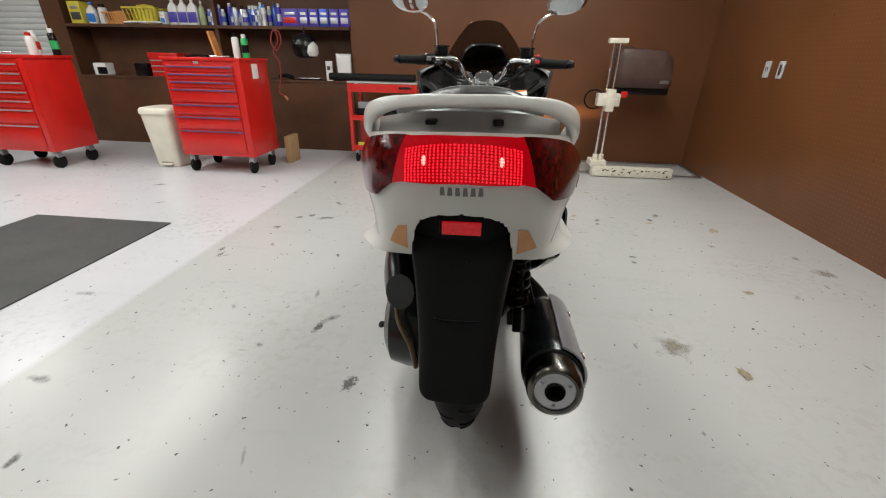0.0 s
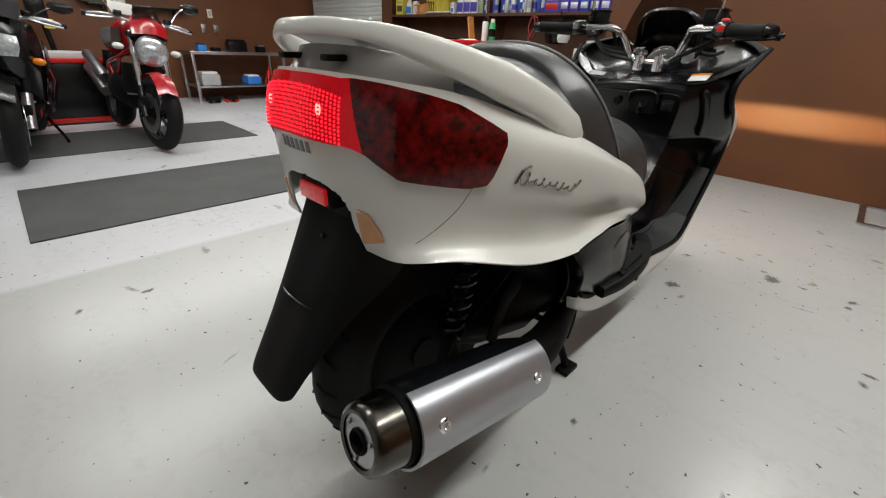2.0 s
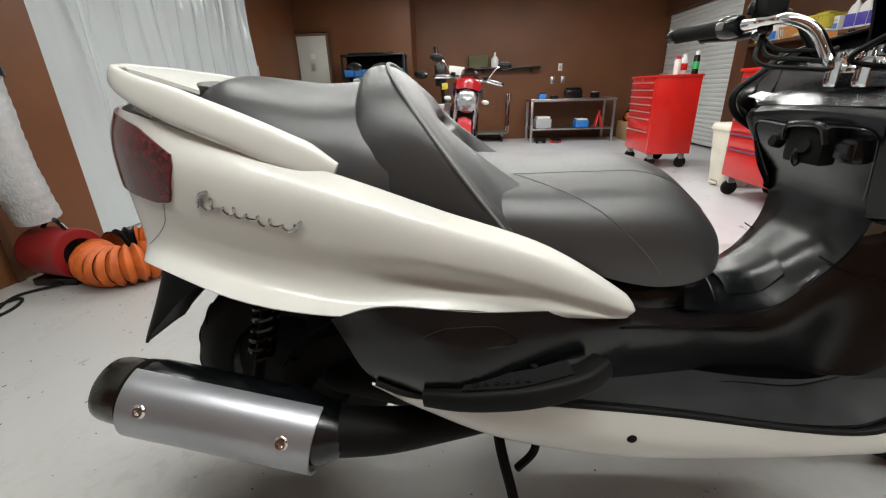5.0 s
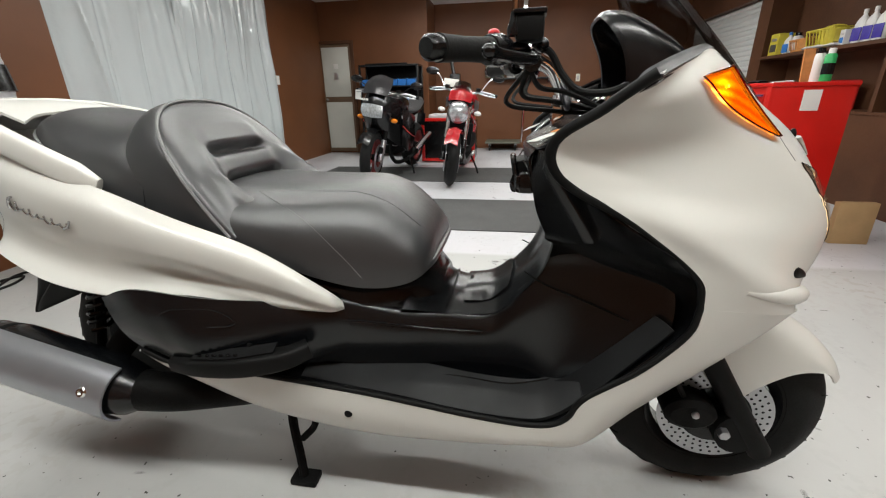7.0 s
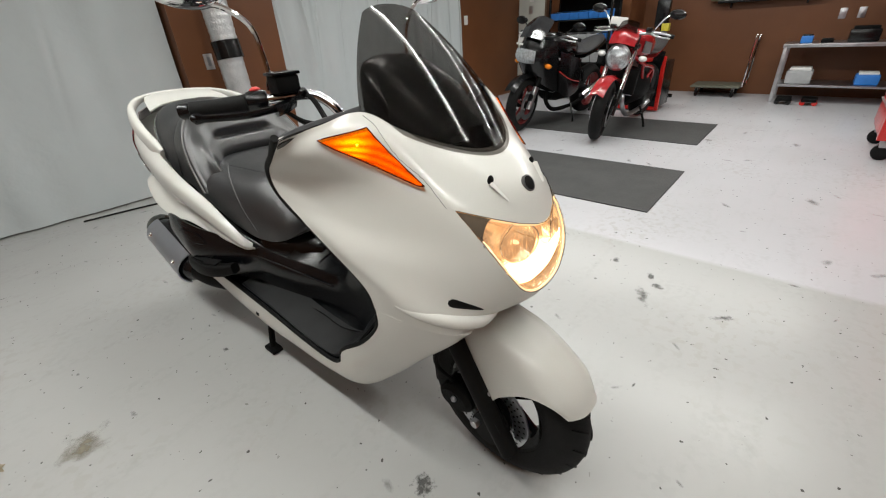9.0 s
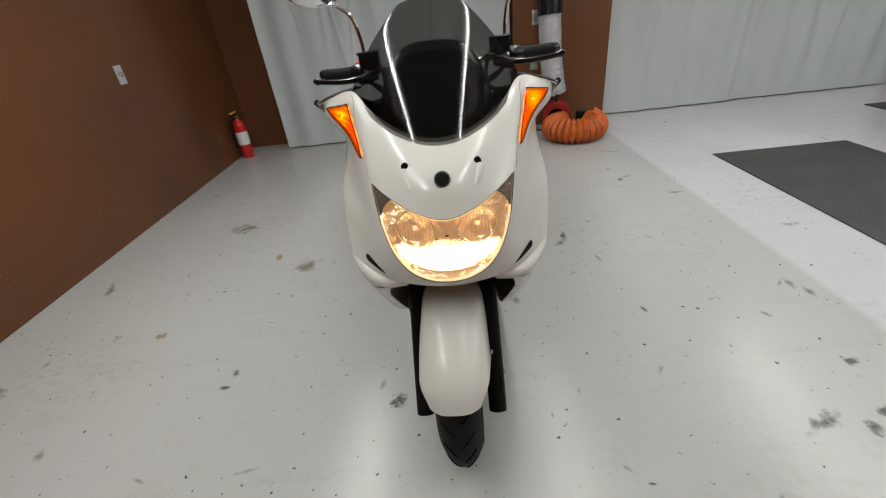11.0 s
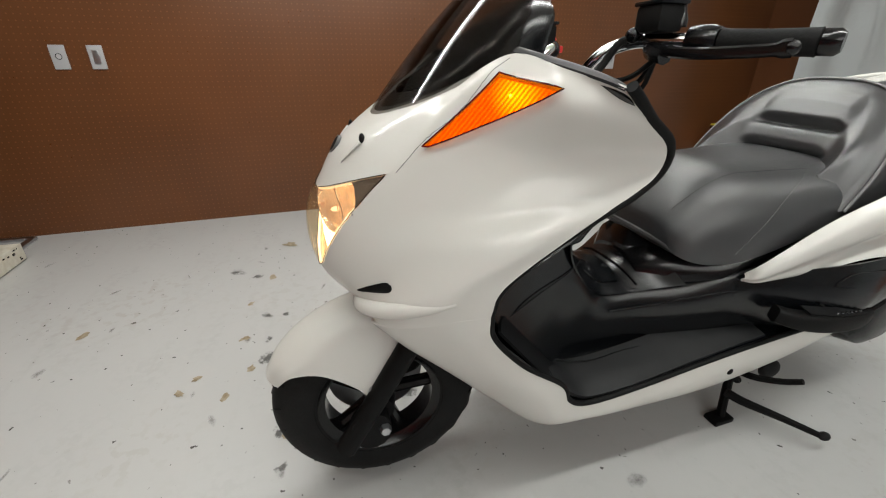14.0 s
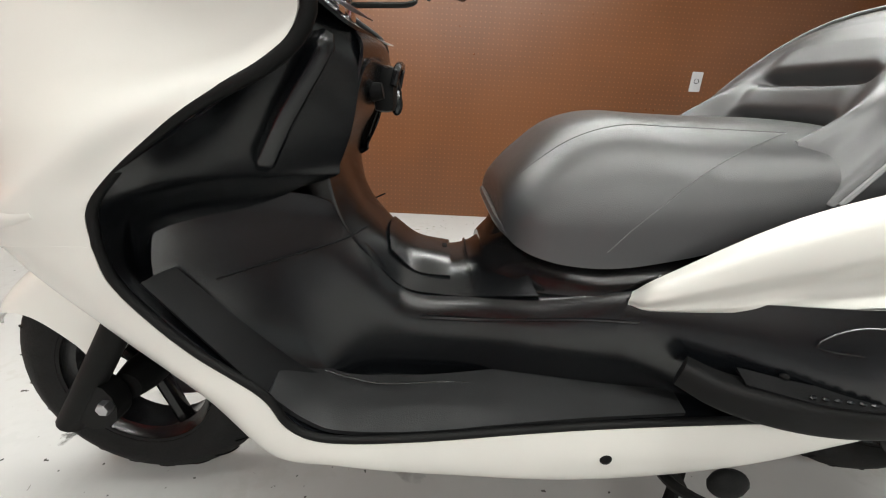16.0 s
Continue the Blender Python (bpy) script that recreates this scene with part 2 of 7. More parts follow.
def sweep(path, shape, n=None, scale=None, up=(0, 0, 1), caps=True):
    """A closed outline (pairs across, along up) carried along a line."""
    P = curve(path, n) if n else np.array(path, float)
    T = np.gradient(P, axis=0)
    T /= np.linalg.norm(T, axis=1, keepdims=True) + 1e-12
    rings, side = [], None
    for i, (p, t) in enumerate(zip(P, T)):
        ref = np.array(up, float) if side is None else np.cross(side, t)
        side = np.cross(t, ref)
        if np.linalg.norm(side) < 1e-6:
            side = np.cross(t, V(0.3, 1, 0.2))
        side /= np.linalg.norm(side)
        top = np.cross(side, t)
        k = scale(i / (len(P) - 1)) if scale else 1.0
        rings.append([p + k * (a * side + b * top) for a, b in shape])
    return loft(rings, caps)


def circle(r, n=10, q=None):
    return [(r * math.cos(2 * math.pi * i / n), (q or r) * math.sin(2 * math.pi * i / n)) for i in range(n)]


def tube(path, r, n=None, seg=10, scale=None):
    return sweep(path, circle(r, seg), n, scale)


def spin(profile, centre, axis=(1, 0, 0), seg=40, closed=False):
    """A turned shape: pairs of (radius, way along the axis)."""
    ax = Vector(axis).normalized()
    a = Vector((0, 0, 1)) if abs(ax.z) < 0.9 else Vector((1, 0, 0))
    u = ax.cross(a).normalized()
    w = ax.cross(u)
    rings = []
    for i in range(seg):
        t = 2 * math.pi * i / seg
        d = u * math.cos(t) + w * math.sin(t)
        rings.append([tuple(Vector(centre) + d * r + ax * h) for r, h in profile])
    C = len(profile)
    verts = np.array(rings).reshape(-1, 3)
    faces = []
    for i in range(seg):
        k = (i + 1) % seg
        for j in range(C if closed else C - 1):
            m = (j + 1) % C
            faces.append((i * C + j, k * C + j, k * C + m, i * C + m))
    return verts, faces


def box(x0, x1, y0, y1, z0, z1, bevel=0.004, seg=2):
    bm = bmesh.new()
    bmesh.ops.create_cube(bm, size=1.0)
    for v in bm.verts:
        v.co = Vector(((x0 + x1) / 2 + v.co.x * (x1 - x0), (y0 + y1) / 2 + v.co.y * (y1 - y0), (z0 + z1) / 2 + v.co.z * (z1 - z0)))
    if bevel:
        bmesh.ops.bevel(bm, geom=bm.edges[:], offset=bevel, segments=seg, affect="EDGES", profile=0.6)
    verts = np.array([v.co[:] for v in bm.verts])
    bm.verts.index_update()
    faces = [tuple(v.index for v in f.verts) for f in bm.faces]
    bm.free()
    return verts, faces


def ball(c, r, seg=16, rings=10):
    rx, ry, rz = r if isinstance(r, (tuple, list)) else (r, r, r)
    prof = [(math.sin(math.pi * i / rings), -math.cos(math.pi * i / rings)) for i in range(rings + 1)]
    v, f = spin([(max(p, 1e-4), h) for p, h in prof], (0, 0, 0), (0, 0, 1), seg)
    return v * np.array([rx, ry, rz]) + np.array(c), f


def join(*meshes):
    vs, fs, n = [], [], 0
    for v, f in meshes:
        vs.append(np.asarray(v))
        fs += [tuple(i + n for i in p) for p in f]
        n += len(v)
    return np.vstack(vs), fs


def moved(mesh, m):
    v, f = mesh
    M = np.array(m)
    return np.asarray(v) @ M[:3, :3].T + M[:3, 3], f


def solid(name, mesh, material, smooth=40):
    v, f = mesh
    me = bpy.data.meshes.new(name)
    me.from_pydata([tuple(map(float, p)) for p in v], [], f)
    me.validate()
    bm = bmesh.new()
    bm.from_mesh(me)
    bmesh.ops.recalc_face_normals(bm, faces=bm.faces)
    bm.to_mesh(me)
    bm.free()
    me.materials.append(material)
    if smooth:
        me.shade_smooth()
        me.set_sharp_from_angle(angle=radians(smooth))
    return new(name, me)


def part(name, mesh, material, parent, label="", smooth=40):
    """One mesh under a thing or a part; its points are given in the thing's own space."""
    ob = solid(name, mesh, material, smooth)
    ob.parent = parent
    if label:
        ob["label"] = label
    return ob


def thing(name, at, label, category, group="", turn=0.0):
    ob = new(name)
    ob.empty_display_size = 0.1
    ob.matrix_basis = pose(*at, 0, 0, turn)
    return tagged(ob, label, category, group)


def lone(name, mesh, material, label, category, group="", kind="", smooth=40):
    return tagged(solid(name, mesh, material, smooth), label, category, group, kind)

# ---- the scooter ----
scooter = thing("scooter", (0, 0, 0), "pearl white maxi scooter with black seat on its centre stand", "scooter")
# it leans a little to its left on the stand
scooter.matrix_basis = Matrix.Translation((.008, .8, 0)) @ Matrix.Rotation(radians(-.125), 4, "Z") @ Matrix.Rotation(radians(-.875), 4, "Y") @ Matrix.Translation((0, -.8, 0))

# front cowl: rows from the nose to the rear edge, top to chin
FAIR = [
    [(0, 1.492, .910), (.075, 1.468, .922), (.150, 1.400, .958), (.200, 1.337, .997), (.264, 1.288, .979), (.318, 1.238, .958)],
    [(0, 1.575, .848), (.075, 1.540, .868), (.148, 1.455, .905), (.203, 1.372, .958), (.286, 1.285, .932), (.308, 1.175, .912)],
    [(0, 1.614, .785), (.085, 1.588, .798), (.153, 1.522, .826), (.198, 1.425, .858), (.243, 1.290, .866), (.292, 1.117, .867)],
    [(0, 1.642, .725), (.080, 1.628, .730), (.150, 1.568, .752), (.209, 1.440, .775), (.259, 1.290, .795), (.287, 1.135, .815)],
    [(0, 1.640, .660), (.075, 1.630, .664), (.148, 1.585, .680), (.226, 1.460, .712), (.276, 1.340, .732), (.284, 1.240, .750)],
    [(0, 1.616, .605), (.075, 1.606, .608), (.145, 1.575, .612), (.205, 1.530, .625), (.252, 1.455, .645), (.268, 1.352, .660)],
    [(0, 1.550, .585), (.075, 1.545, .585), (.140, 1.550, .578), (.190, 1.550, .575), (.232, 1.490, .585), (.260, 1.372, .600)],
]
FG = patch(mirrored(FAIR), 73, 141)
if FG[:, 70, 1].mean() < 0 or normals(FG)[36, 70, 1] < 0:
    FG = FG[::-1]
FN = normals(FG)
FP, FNN = FG.reshape(-1, 3), FN.reshape(-1, 3)


def snap(points, off, P=FP, N=FNN):
    """Points laid onto a sampled surface, raised by off."""
    out = []
    for p in np.asarray(points, float).reshape(-1, 3):
        i = np.argsort(((P - p) ** 2).sum(1))[:4]
        w = 1 / (((P[i] - p) ** 2).sum(1) + 1e-7)
        n = (N[i] * w[:, None]).sum(0)
        n /= np.linalg.norm(n)
        q = (P[i] * w[:, None]).sum(0) / w.sum()
        out.append(p - ((p - q) @ n) * n + off * n)
    return np.array(out).reshape(np.shape(points))


def lamp_edge(z):
    """Half-width of the headlamp opening at a height."""
    return np.interp(z, [.628, .631, .640, .66, .70, .74, .78, .826], [0.0, .030, .058, .089, .118, .135, .147, .158])


def lamp_top(x):
    return np.interp(abs(x), [0, .03, .07, .11, .158], [.775, .779, .791, .807, .828])


def face_y(x, z):
    """How far forward the cowl lies at a width and height."""
    d = (FP[:, 0] - x) ** 2 + (FP[:, 2] - z) ** 2 + 1e-8
    d[FP[:, 1] < 1.42] = 9
    i = np.argsort(d)[:6]
    w = 1 / d[i]
    return (FP[i, 1] * w).sum() / w.sum()


RIM = [(.158, .828), (.147, .78), (.135, .74), (.118, .70), (.089, .66), (.058, .640), (.030, .631), (0, .628)]
RIM = np.array(RIM + [(-x, z) for x, z in RIM[-2::-1]])
RIM = np.vstack([curve([(x, 0, z) for x, z in RIM], 90), [(x, 0, lamp_top(x)) for x in np.linspace(-.158, .158, 50)[1:-1]]])[:, [0, 2]]
LAMP_MID = V(0, .725)
cen = (FG[:-1, :-1] + FG[1:, 1:]) / 2
inside = (np.abs(cen[..., 0]) < lamp_edge(cen[..., 2])) & (cen[..., 2] < lamp_top(cen[..., 0])) & (cen[..., 2] > .628) & (cen[..., 1] > 1.45)
half = cen[..., 0]
nose_zone = np.abs(half) < np.interp(cen[..., 2], [.80, .826, .87, .95, 1.0], [.165, .162, .160, .182, .206])
nose_zone &= (cen[..., 1] > 1.30) & (cen[..., 2] > lamp_top(half))
# the grid's points beside the lamp are drawn onto the opening's edge
FC = FG.copy()
near_in, near_out = np.zeros(FG.shape[:2], bool), np.zeros(FG.shape[:2], bool)
for a, b in ((0, 0), (0, 1), (1, 0), (1, 1)):
    near_in[a:a + inside.shape[0], b:b + inside.shape[1]] |= inside
    near_out[a:a + inside.shape[0], b:b + inside.shape[1]] |= ~inside
for i, j in np.argwhere(near_in & near_out):
    k = np.argmin(((RIM - FG[i, j, [0, 2]]) ** 2).sum(1))
    FC[i, j] = (RIM[k, 0], face_y(*RIM[k]), RIM[k, 1])
cowl = part("front_cowl", sheet(FC, .005, ~inside & ~nose_zone), WHITE, scooter)
nose = part("nose_panel", sheet(FC, .005, nose_zone & ~inside), WHITE, scooter)
for s in (-1, 1):
    seam = [(s * np.interp(z, [.826, .87, .95, .992], [.163, .161, .183, .201]), y, z) for z, y in ((.83, 1.50), (.87, 1.45), (.91, 1.40), (.95, 1.365), (.99, 1.34))]
    part("seam", tube(snap(curve(seam, 60), -.0002), .0008, seg=6), PIPING, nose)
    # small round hollows, their shade given as dark balls, with a scoop below
    part("hollow_shade", ball(tuple(snap([(s * .075, 1.535, .862)], -.001)[0]), (.0085, .005, .011), 16, 10), DARK, nose)
    part("hollow_scoop", sweep(snap(curve([(s * .075, 1.53, .852), (s * .062, 1.56, .82)], 10), .001), circle(.011, 10, .003), scale=lambda t: 1 - .7 * t), WHITE, nose)
    vent = [(s * .146, 1.568, .629), (s * .164, 1.556, .636), (s * .182, 1.543, .643), (s * .200, 1.525, .651)]
    part("cowl_vent", sweep(snap(curve(vent, 14), .001), circle(.0030, 8, .0105), scale=lambda t: .12 + .95 * t ** .8 * (1 if t < .9 else (1.04 - t) / .14)), MATTE, cowl)
    part("cheek", sweep(curve([(s * .105, 1.572, .594), (s * .155, 1.570, .598), (s * .198, 1.535, .608), (s * .232, 1.48, .622), (s * .250, 1.43, .634)], 20), circle(.016, 12), scale=lambda t: .2 + .8 * math.sin(math.pi * (t * .8 + .1))), WHITE, cowl)
emblem = part("emblem", spin([(.0001, .0015), (.014, .0015), (.0165, .0005), (.0165, -.004)], tuple(snap([(0, 1.577, .846)], .002)[0]), (0, .85, .53), 28), mat("dark_badge_enamel", (.012, .012, .012), .85, spec=.1), nose, "round dark badge")
part("emblem_ring", spin([(.0145, .0022), (.0175, .0016), (.0175, -.004)], tuple(snap([(0, 1.577, .846)], .002)[0]), (0, .85, .53), 28), mat("badge_ring", (.12, .12, .12), .4, .6), emblem)

# headlamp
headlamp = part("headlamp_housing", sheet(np.stack([FG[:, 40:101, 0] * .96, FG[:, 40:101, 1] - .085, FG[:, 40:101, 2]], -1), .003), DARK, scooter)


def lamp_disc(off, depth, rings=12, lift=.5):
    """A net from the opening's edge to its middle; it hollows by depth."""
    loop = np.vstack([RIM, RIM[:1]])
    net = []
    for k in np.linspace(1, .03, rings):
        row = []
        for x, z in LAMP_MID + (loop - LAMP_MID) * k:
            row.append((x, face_y(x, z) + off - depth * (1 - k ** 3) ** lift, z))
        net.append(row)
    return np.array(net)


LN = lamp_disc(.002, 0)
part("lens", sheet(LN, .002, out=(0, 1, .7)), CLEAR, headlamp, "clear headlamp lens")
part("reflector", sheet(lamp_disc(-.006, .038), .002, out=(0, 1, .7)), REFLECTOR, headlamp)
low = []
for t in np.linspace(0, 1, 9):
    row = []
    for u in np.linspace(-1, 1, 41):
        x = u * (.112 - .004 * t)
        top = .709 + .006 * u * u + .0022 * math.sin(u * 9) * (1 - t)
        foot = np.interp(abs(x), [0, .026, .052, .082, .104, .112], [.641, .644, .652, .673, .692, .704])
        z = top + (min(foot, top - .001) - top) * t
        row.append((x, face_y(x, z) - .012 - .016 * (1 - u * u), z))
    low.append(row)
part("low_beam", sheet(np.array(low), .002, out=(0, 1, .7)), LOWBEAM, headlamp, "lit low beam lamp")
lip = [(x, face_y(x, z) - .002, z) for x, z in LAMP_MID + (RIM - LAMP_MID) * .975 if z < .775 and (z < .73 or abs(x) > .11)]
part("lip_glow", tube(curve(lip, 60), .0024, seg=6), RIMLIGHT, headlamp, "glowing bead for light caught in the lens edge")
brow = [(x, face_y(x, lamp_top(x)) - .003, lamp_top(x) - .0035) for x in np.linspace(-.118, .118, 31)]
part("brow_glow", tube(brow, .0020, seg=6), RIMLIGHT, headlamp, "glowing bead for light caught in the upper lens edge")
for s in (-1, 1):
    c = V(s * .066, face_y(s * .066, .748) - .036, .748)
    axis = (s * .40, .90, .12)
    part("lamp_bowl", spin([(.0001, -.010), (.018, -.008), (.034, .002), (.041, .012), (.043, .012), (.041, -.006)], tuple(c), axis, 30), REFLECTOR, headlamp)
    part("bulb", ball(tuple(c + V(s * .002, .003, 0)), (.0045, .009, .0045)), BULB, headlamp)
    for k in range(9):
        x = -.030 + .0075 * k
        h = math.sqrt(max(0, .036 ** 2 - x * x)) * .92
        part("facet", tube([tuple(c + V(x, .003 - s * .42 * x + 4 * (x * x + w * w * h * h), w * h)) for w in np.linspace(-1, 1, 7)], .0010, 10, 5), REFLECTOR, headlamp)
    ring = [c + V(.041 * math.cos(a), .013 - s * .44 * .041 * math.cos(a), .041 * math.sin(a)) for a in np.linspace(0, 2 * math.pi, 33)]
    part("bowl_rim", tube([(x, min(y, face_y(x, z) - .006), z) for x, y, z in ring], .0011, 40, 6), CHROME, headlamp)
    corner = []
    for t in np.linspace(0, 1, 10):
        z1 = .826 - .062 * t
        x1 = lamp_edge(z1) - .003
        x0 = .112 + .032 * math.sin(t * 1.35)
        z0 = lamp_top(x0) - .002 - .060 * t ** 1.3
        corner.append([(s * (x0 + (x1 - x0) * u), z0 + (z1 - .001 - z0) * u) for u in np.linspace(0, 1, 8)])
    corner = np.array([[(x, face_y(x, z) - .003, z) for x, z in r] for r in corner])
    part("lamp_corner", sheet(corner, .002, out=(0, 1, .7)), SMOKED, headlamp, "dark smoked corner of the lamp")
part("lamp_trim", tube([tuple(p) for p in LN[0]], .0007, seg=6), DARK, headlamp)

# turn signals
for s in (-1, 1):
    a, b, c = V(s * .203, 1.352, .966), V(s * .276, 1.297, .955), V(s * .177, 1.462, .870)
    mid = (b + c) / 2 + V(s * .004, 0, -.006)
    rows = []
    for t in np.linspace(0, 1, 14):
        lft = a + (c - a) * t
        rgt = (1 - t) ** 2 * b + 2 * t * (1 - t) * mid + t * t * (c + V(s * .012, -.004, .003))
        rows.append([lft + (rgt - lft) * u for u in np.linspace(0, 1, 10)])
    net = snap(np.array(rows), .007)
    sig = part("turn_signal", sheet(net, .002, out=(0, 1.2, .8)), LIT_SIGNAL, scooter, "lit orange turn signal lens")
    middle = np.array(rows).reshape(-1, 3).mean(0)
    back = snap(middle + (np.array(rows) - middle) * .93, .0012)
    part("glowing_signal_reflector", sheet(back, .001, out=(0, 1.2, .8)), SIGNAL_BACK, sig)
    part("signal_bulb", ball(tuple(snap([(a * .40 + b * .42 + c * .18)], .003)[0]), .0028, 12, 8), SIGNAL_HOT, sig, "glowing bulb")
    rim = [*net[0], *net[1:, -1], *net[-1, ::-1], *net[::-1, 0]]
    part("signal_trim", tube(rim, .0013, seg=6), RED_LENS, sig)

# windscreen and its dark inner panel
SCR = mirrored([
    [(0, 1.500, .908), (.075, 1.476, .921), (.150, 1.408, .957), (.201, 1.336, .999)],
    [(0, 1.448, .978), (.078, 1.424, .984), (.145, 1.368, 1.004), (.186, 1.310, 1.030)],
    [(0, 1.372, 1.063), (.070, 1.352, 1.066), (.122, 1.318, 1.073), (.156, 1.284, 1.080)],
    [(0, 1.292, 1.132), (.060, 1.284, 1.131), (.098, 1.270, 1.128), (.125, 1.257, 1.124)],
    [(0, 1.235, 1.172), (.040, 1.236, 1.168), (.066, 1.236, 1.162), (.085, 1.234, 1.156)],
])
SG = patch(SCR, 40, 50)
uu, vv = np.meshgrid(np.linspace(-1, 1, 40), np.linspace(-1, 1, 50), indexing="ij")
BASIS = np.stack([uu ** a * vv ** b for a in range(3) for b in range(5)], -1).reshape(-1, 15)
SG = (BASIS @ np.linalg.lstsq(BASIS, SG.reshape(-1, 3), rcond=None)[0]).reshape(SG.shape)
part("windscreen", sheet(SG, .003, out=(0, 1, .8)), SCREEN, scooter, "short smoked windscreen")
hood = []
for y, w, zt in ((1.195, .112, 1.074), (1.205, .116, 1.083), (1.240, .126, 1.080), (1.290, .134, 1.050), (1.345, .132, 1.008), (1.400, .115, .970), (1.445, .080, .945)):
    hood.append([(w * math.copysign(abs(math.cos(a)) ** .62, math.cos(a)), y + .045 * abs(math.cos(a)) ** 3 * (y < 1.3), .925 + (zt - .925) * max(0, math.sin(a)) ** .62) for a in np.linspace(0, math.pi, 37)])
part("instrument_hood", sheet(cat_param(np.array(hood), 40), .005, out=(0, 1.3, .9)), BLACK, scooter, "black hood over the gauges")

# lower side cover: from the chin round the leg opening to the back
LOW = [
    [(.150, 1.555, .572), (.190, 1.553, .576), (.236, 1.475, .590), (.260, 1.372, .600)],
    [(.165, 1.500, .510), (.196, 1.500, .520), (.238, 1.425, .540), (.256, 1.362, .545)],
    [(.170, 1.415, .430), (.196, 1.420, .440), (.240, 1.350, .452), (.256, 1.295, .465)],
    [(.165, 1.315, .325), (.190, 1.320, .335), (.248, 1.260, .370), (.260, 1.205, .397)],
    [(.160, 1.215, .236), (.210, 1.215, .248), (.248, 1.200, .290), (.256, 1.175, .341)],
    [(.155, 1.120, .225), (.214, 1.120, .240), (.250, 1.110, .272), (.256, 1.120, .318)],
    [(.155, .980, .218), (.218, .980, .229), (.252, .980, .270), (.258, .990, .327)],
    [(.160, .750, .220), (.228, .750, .232), (.259, .760, .292), (.263, .770, .361)],
    [(.175, .520, .262), (.236, .520, .276), (.264, .510, .330), (.268, .510, .388)],
    [(.222, .370, .345), (.248, .370, .352), (.278, .362, .385), (.286, .355, .410)],
    [(.255, .285, .425), (.268, .283, .428), (.280, .281, .433), (.286, .280, .440)],
]
def rear_edge(s):
    """The black moulding's line: beside the cowl's rear edge, then beside the lower cover's."""
    far = -1 if s * FG[36, -1, 0] > 0 else 0
    step = -4 if far else 4
    line = []
    low_net = patch(sided(LOW, s), 110, 16)
    for G, j, k in ((FG if FG[0, far, 2] > FG[-1, far, 2] else FG[::-1], far, far + step), (low_net, -1, -4)):
        e = G[:, j] - G[:, k]
        e /= np.linalg.norm(e, axis=1)[:, None]
        along_edge = np.gradient(G[:, j], axis=0)
        n = np.cross(e, along_edge)
        n /= np.linalg.norm(n, axis=1)[:, None]
        n[n[:, 0] * s < 0] *= -1
        wide = np.clip((G[:, j, 2] - .70) / .15, 0, 1)[:, None] if G is not low_net else 0
        line.extend((G[:, j] + e * (.0035 + .004 * wide) - n * (.0055 + .001 * wide))[::4])
    return line


# black inner leg shield: rows from the edge inwards
SHIELD = [
    [(.302, 1.228, .950), (.262, 1.190, .918), (.195, 1.130, .880), (.140, 1.090, .850)],
    [(.281, 1.114, .864), (.256, 1.155, .845), (.205, 1.128, .820), (.150, 1.085, .805)],
    [(.280, 1.182, .777), (.250, 1.200, .760), (.205, 1.165, .745), (.142, 1.098, .735)],
    [(.278, 1.283, .709), (.248, 1.268, .692), (.195, 1.205, .686), (.130, 1.118, .686)],
    [(.272, 1.324, .682), (.244, 1.296, .668), (.190, 1.236, .664), (.128, 1.126, .668)],
    [(.262, 1.358, .638), (.230, 1.350, .630), (.184, 1.330, .628), (.122, 1.200, .636)],
    [(.250, 1.364, .590), (.226, 1.368, .575), (.182, 1.364, .565), (.120, 1.260, .570)],
    [(.246, 1.346, .537), (.222, 1.340, .520), (.178, 1.340, .505), (.120, 1.240, .500)],
    [(.248, 1.250, .434), (.224, 1.250, .420), (.175, 1.240, .410), (.122, 1.205, .405)],
    [(.252, 1.150, .322), (.220, 1.150, .322), (.172, 1.150, .328), (.124, 1.150, .335)],
]
FOOT = [
    [(.250, 1.185, .360), (.215, 1.185, .358), (.170, 1.180, .352), (.118, 1.175, .352)],
    [(.252, 1.118, .318), (.215, 1.118, .322), (.170, 1.115, .330), (.118, 1.112, .334)],
    [(.254, .980, .326), (.215, .980, .328), (.170, .980, .334), (.120, .980, .338)],
    [(.258, .780, .356), (.215, .780, .356), (.175, .780, .357), (.135, .780, .358)],
    [(.262, .600, .376), (.215, .600, .376), (.185, .600, .376), (.160, .600, .376)],
    [(.264, .420, .392), (.215, .420, .390), (.195, .420, .390), (.180, .420, .390)],
]
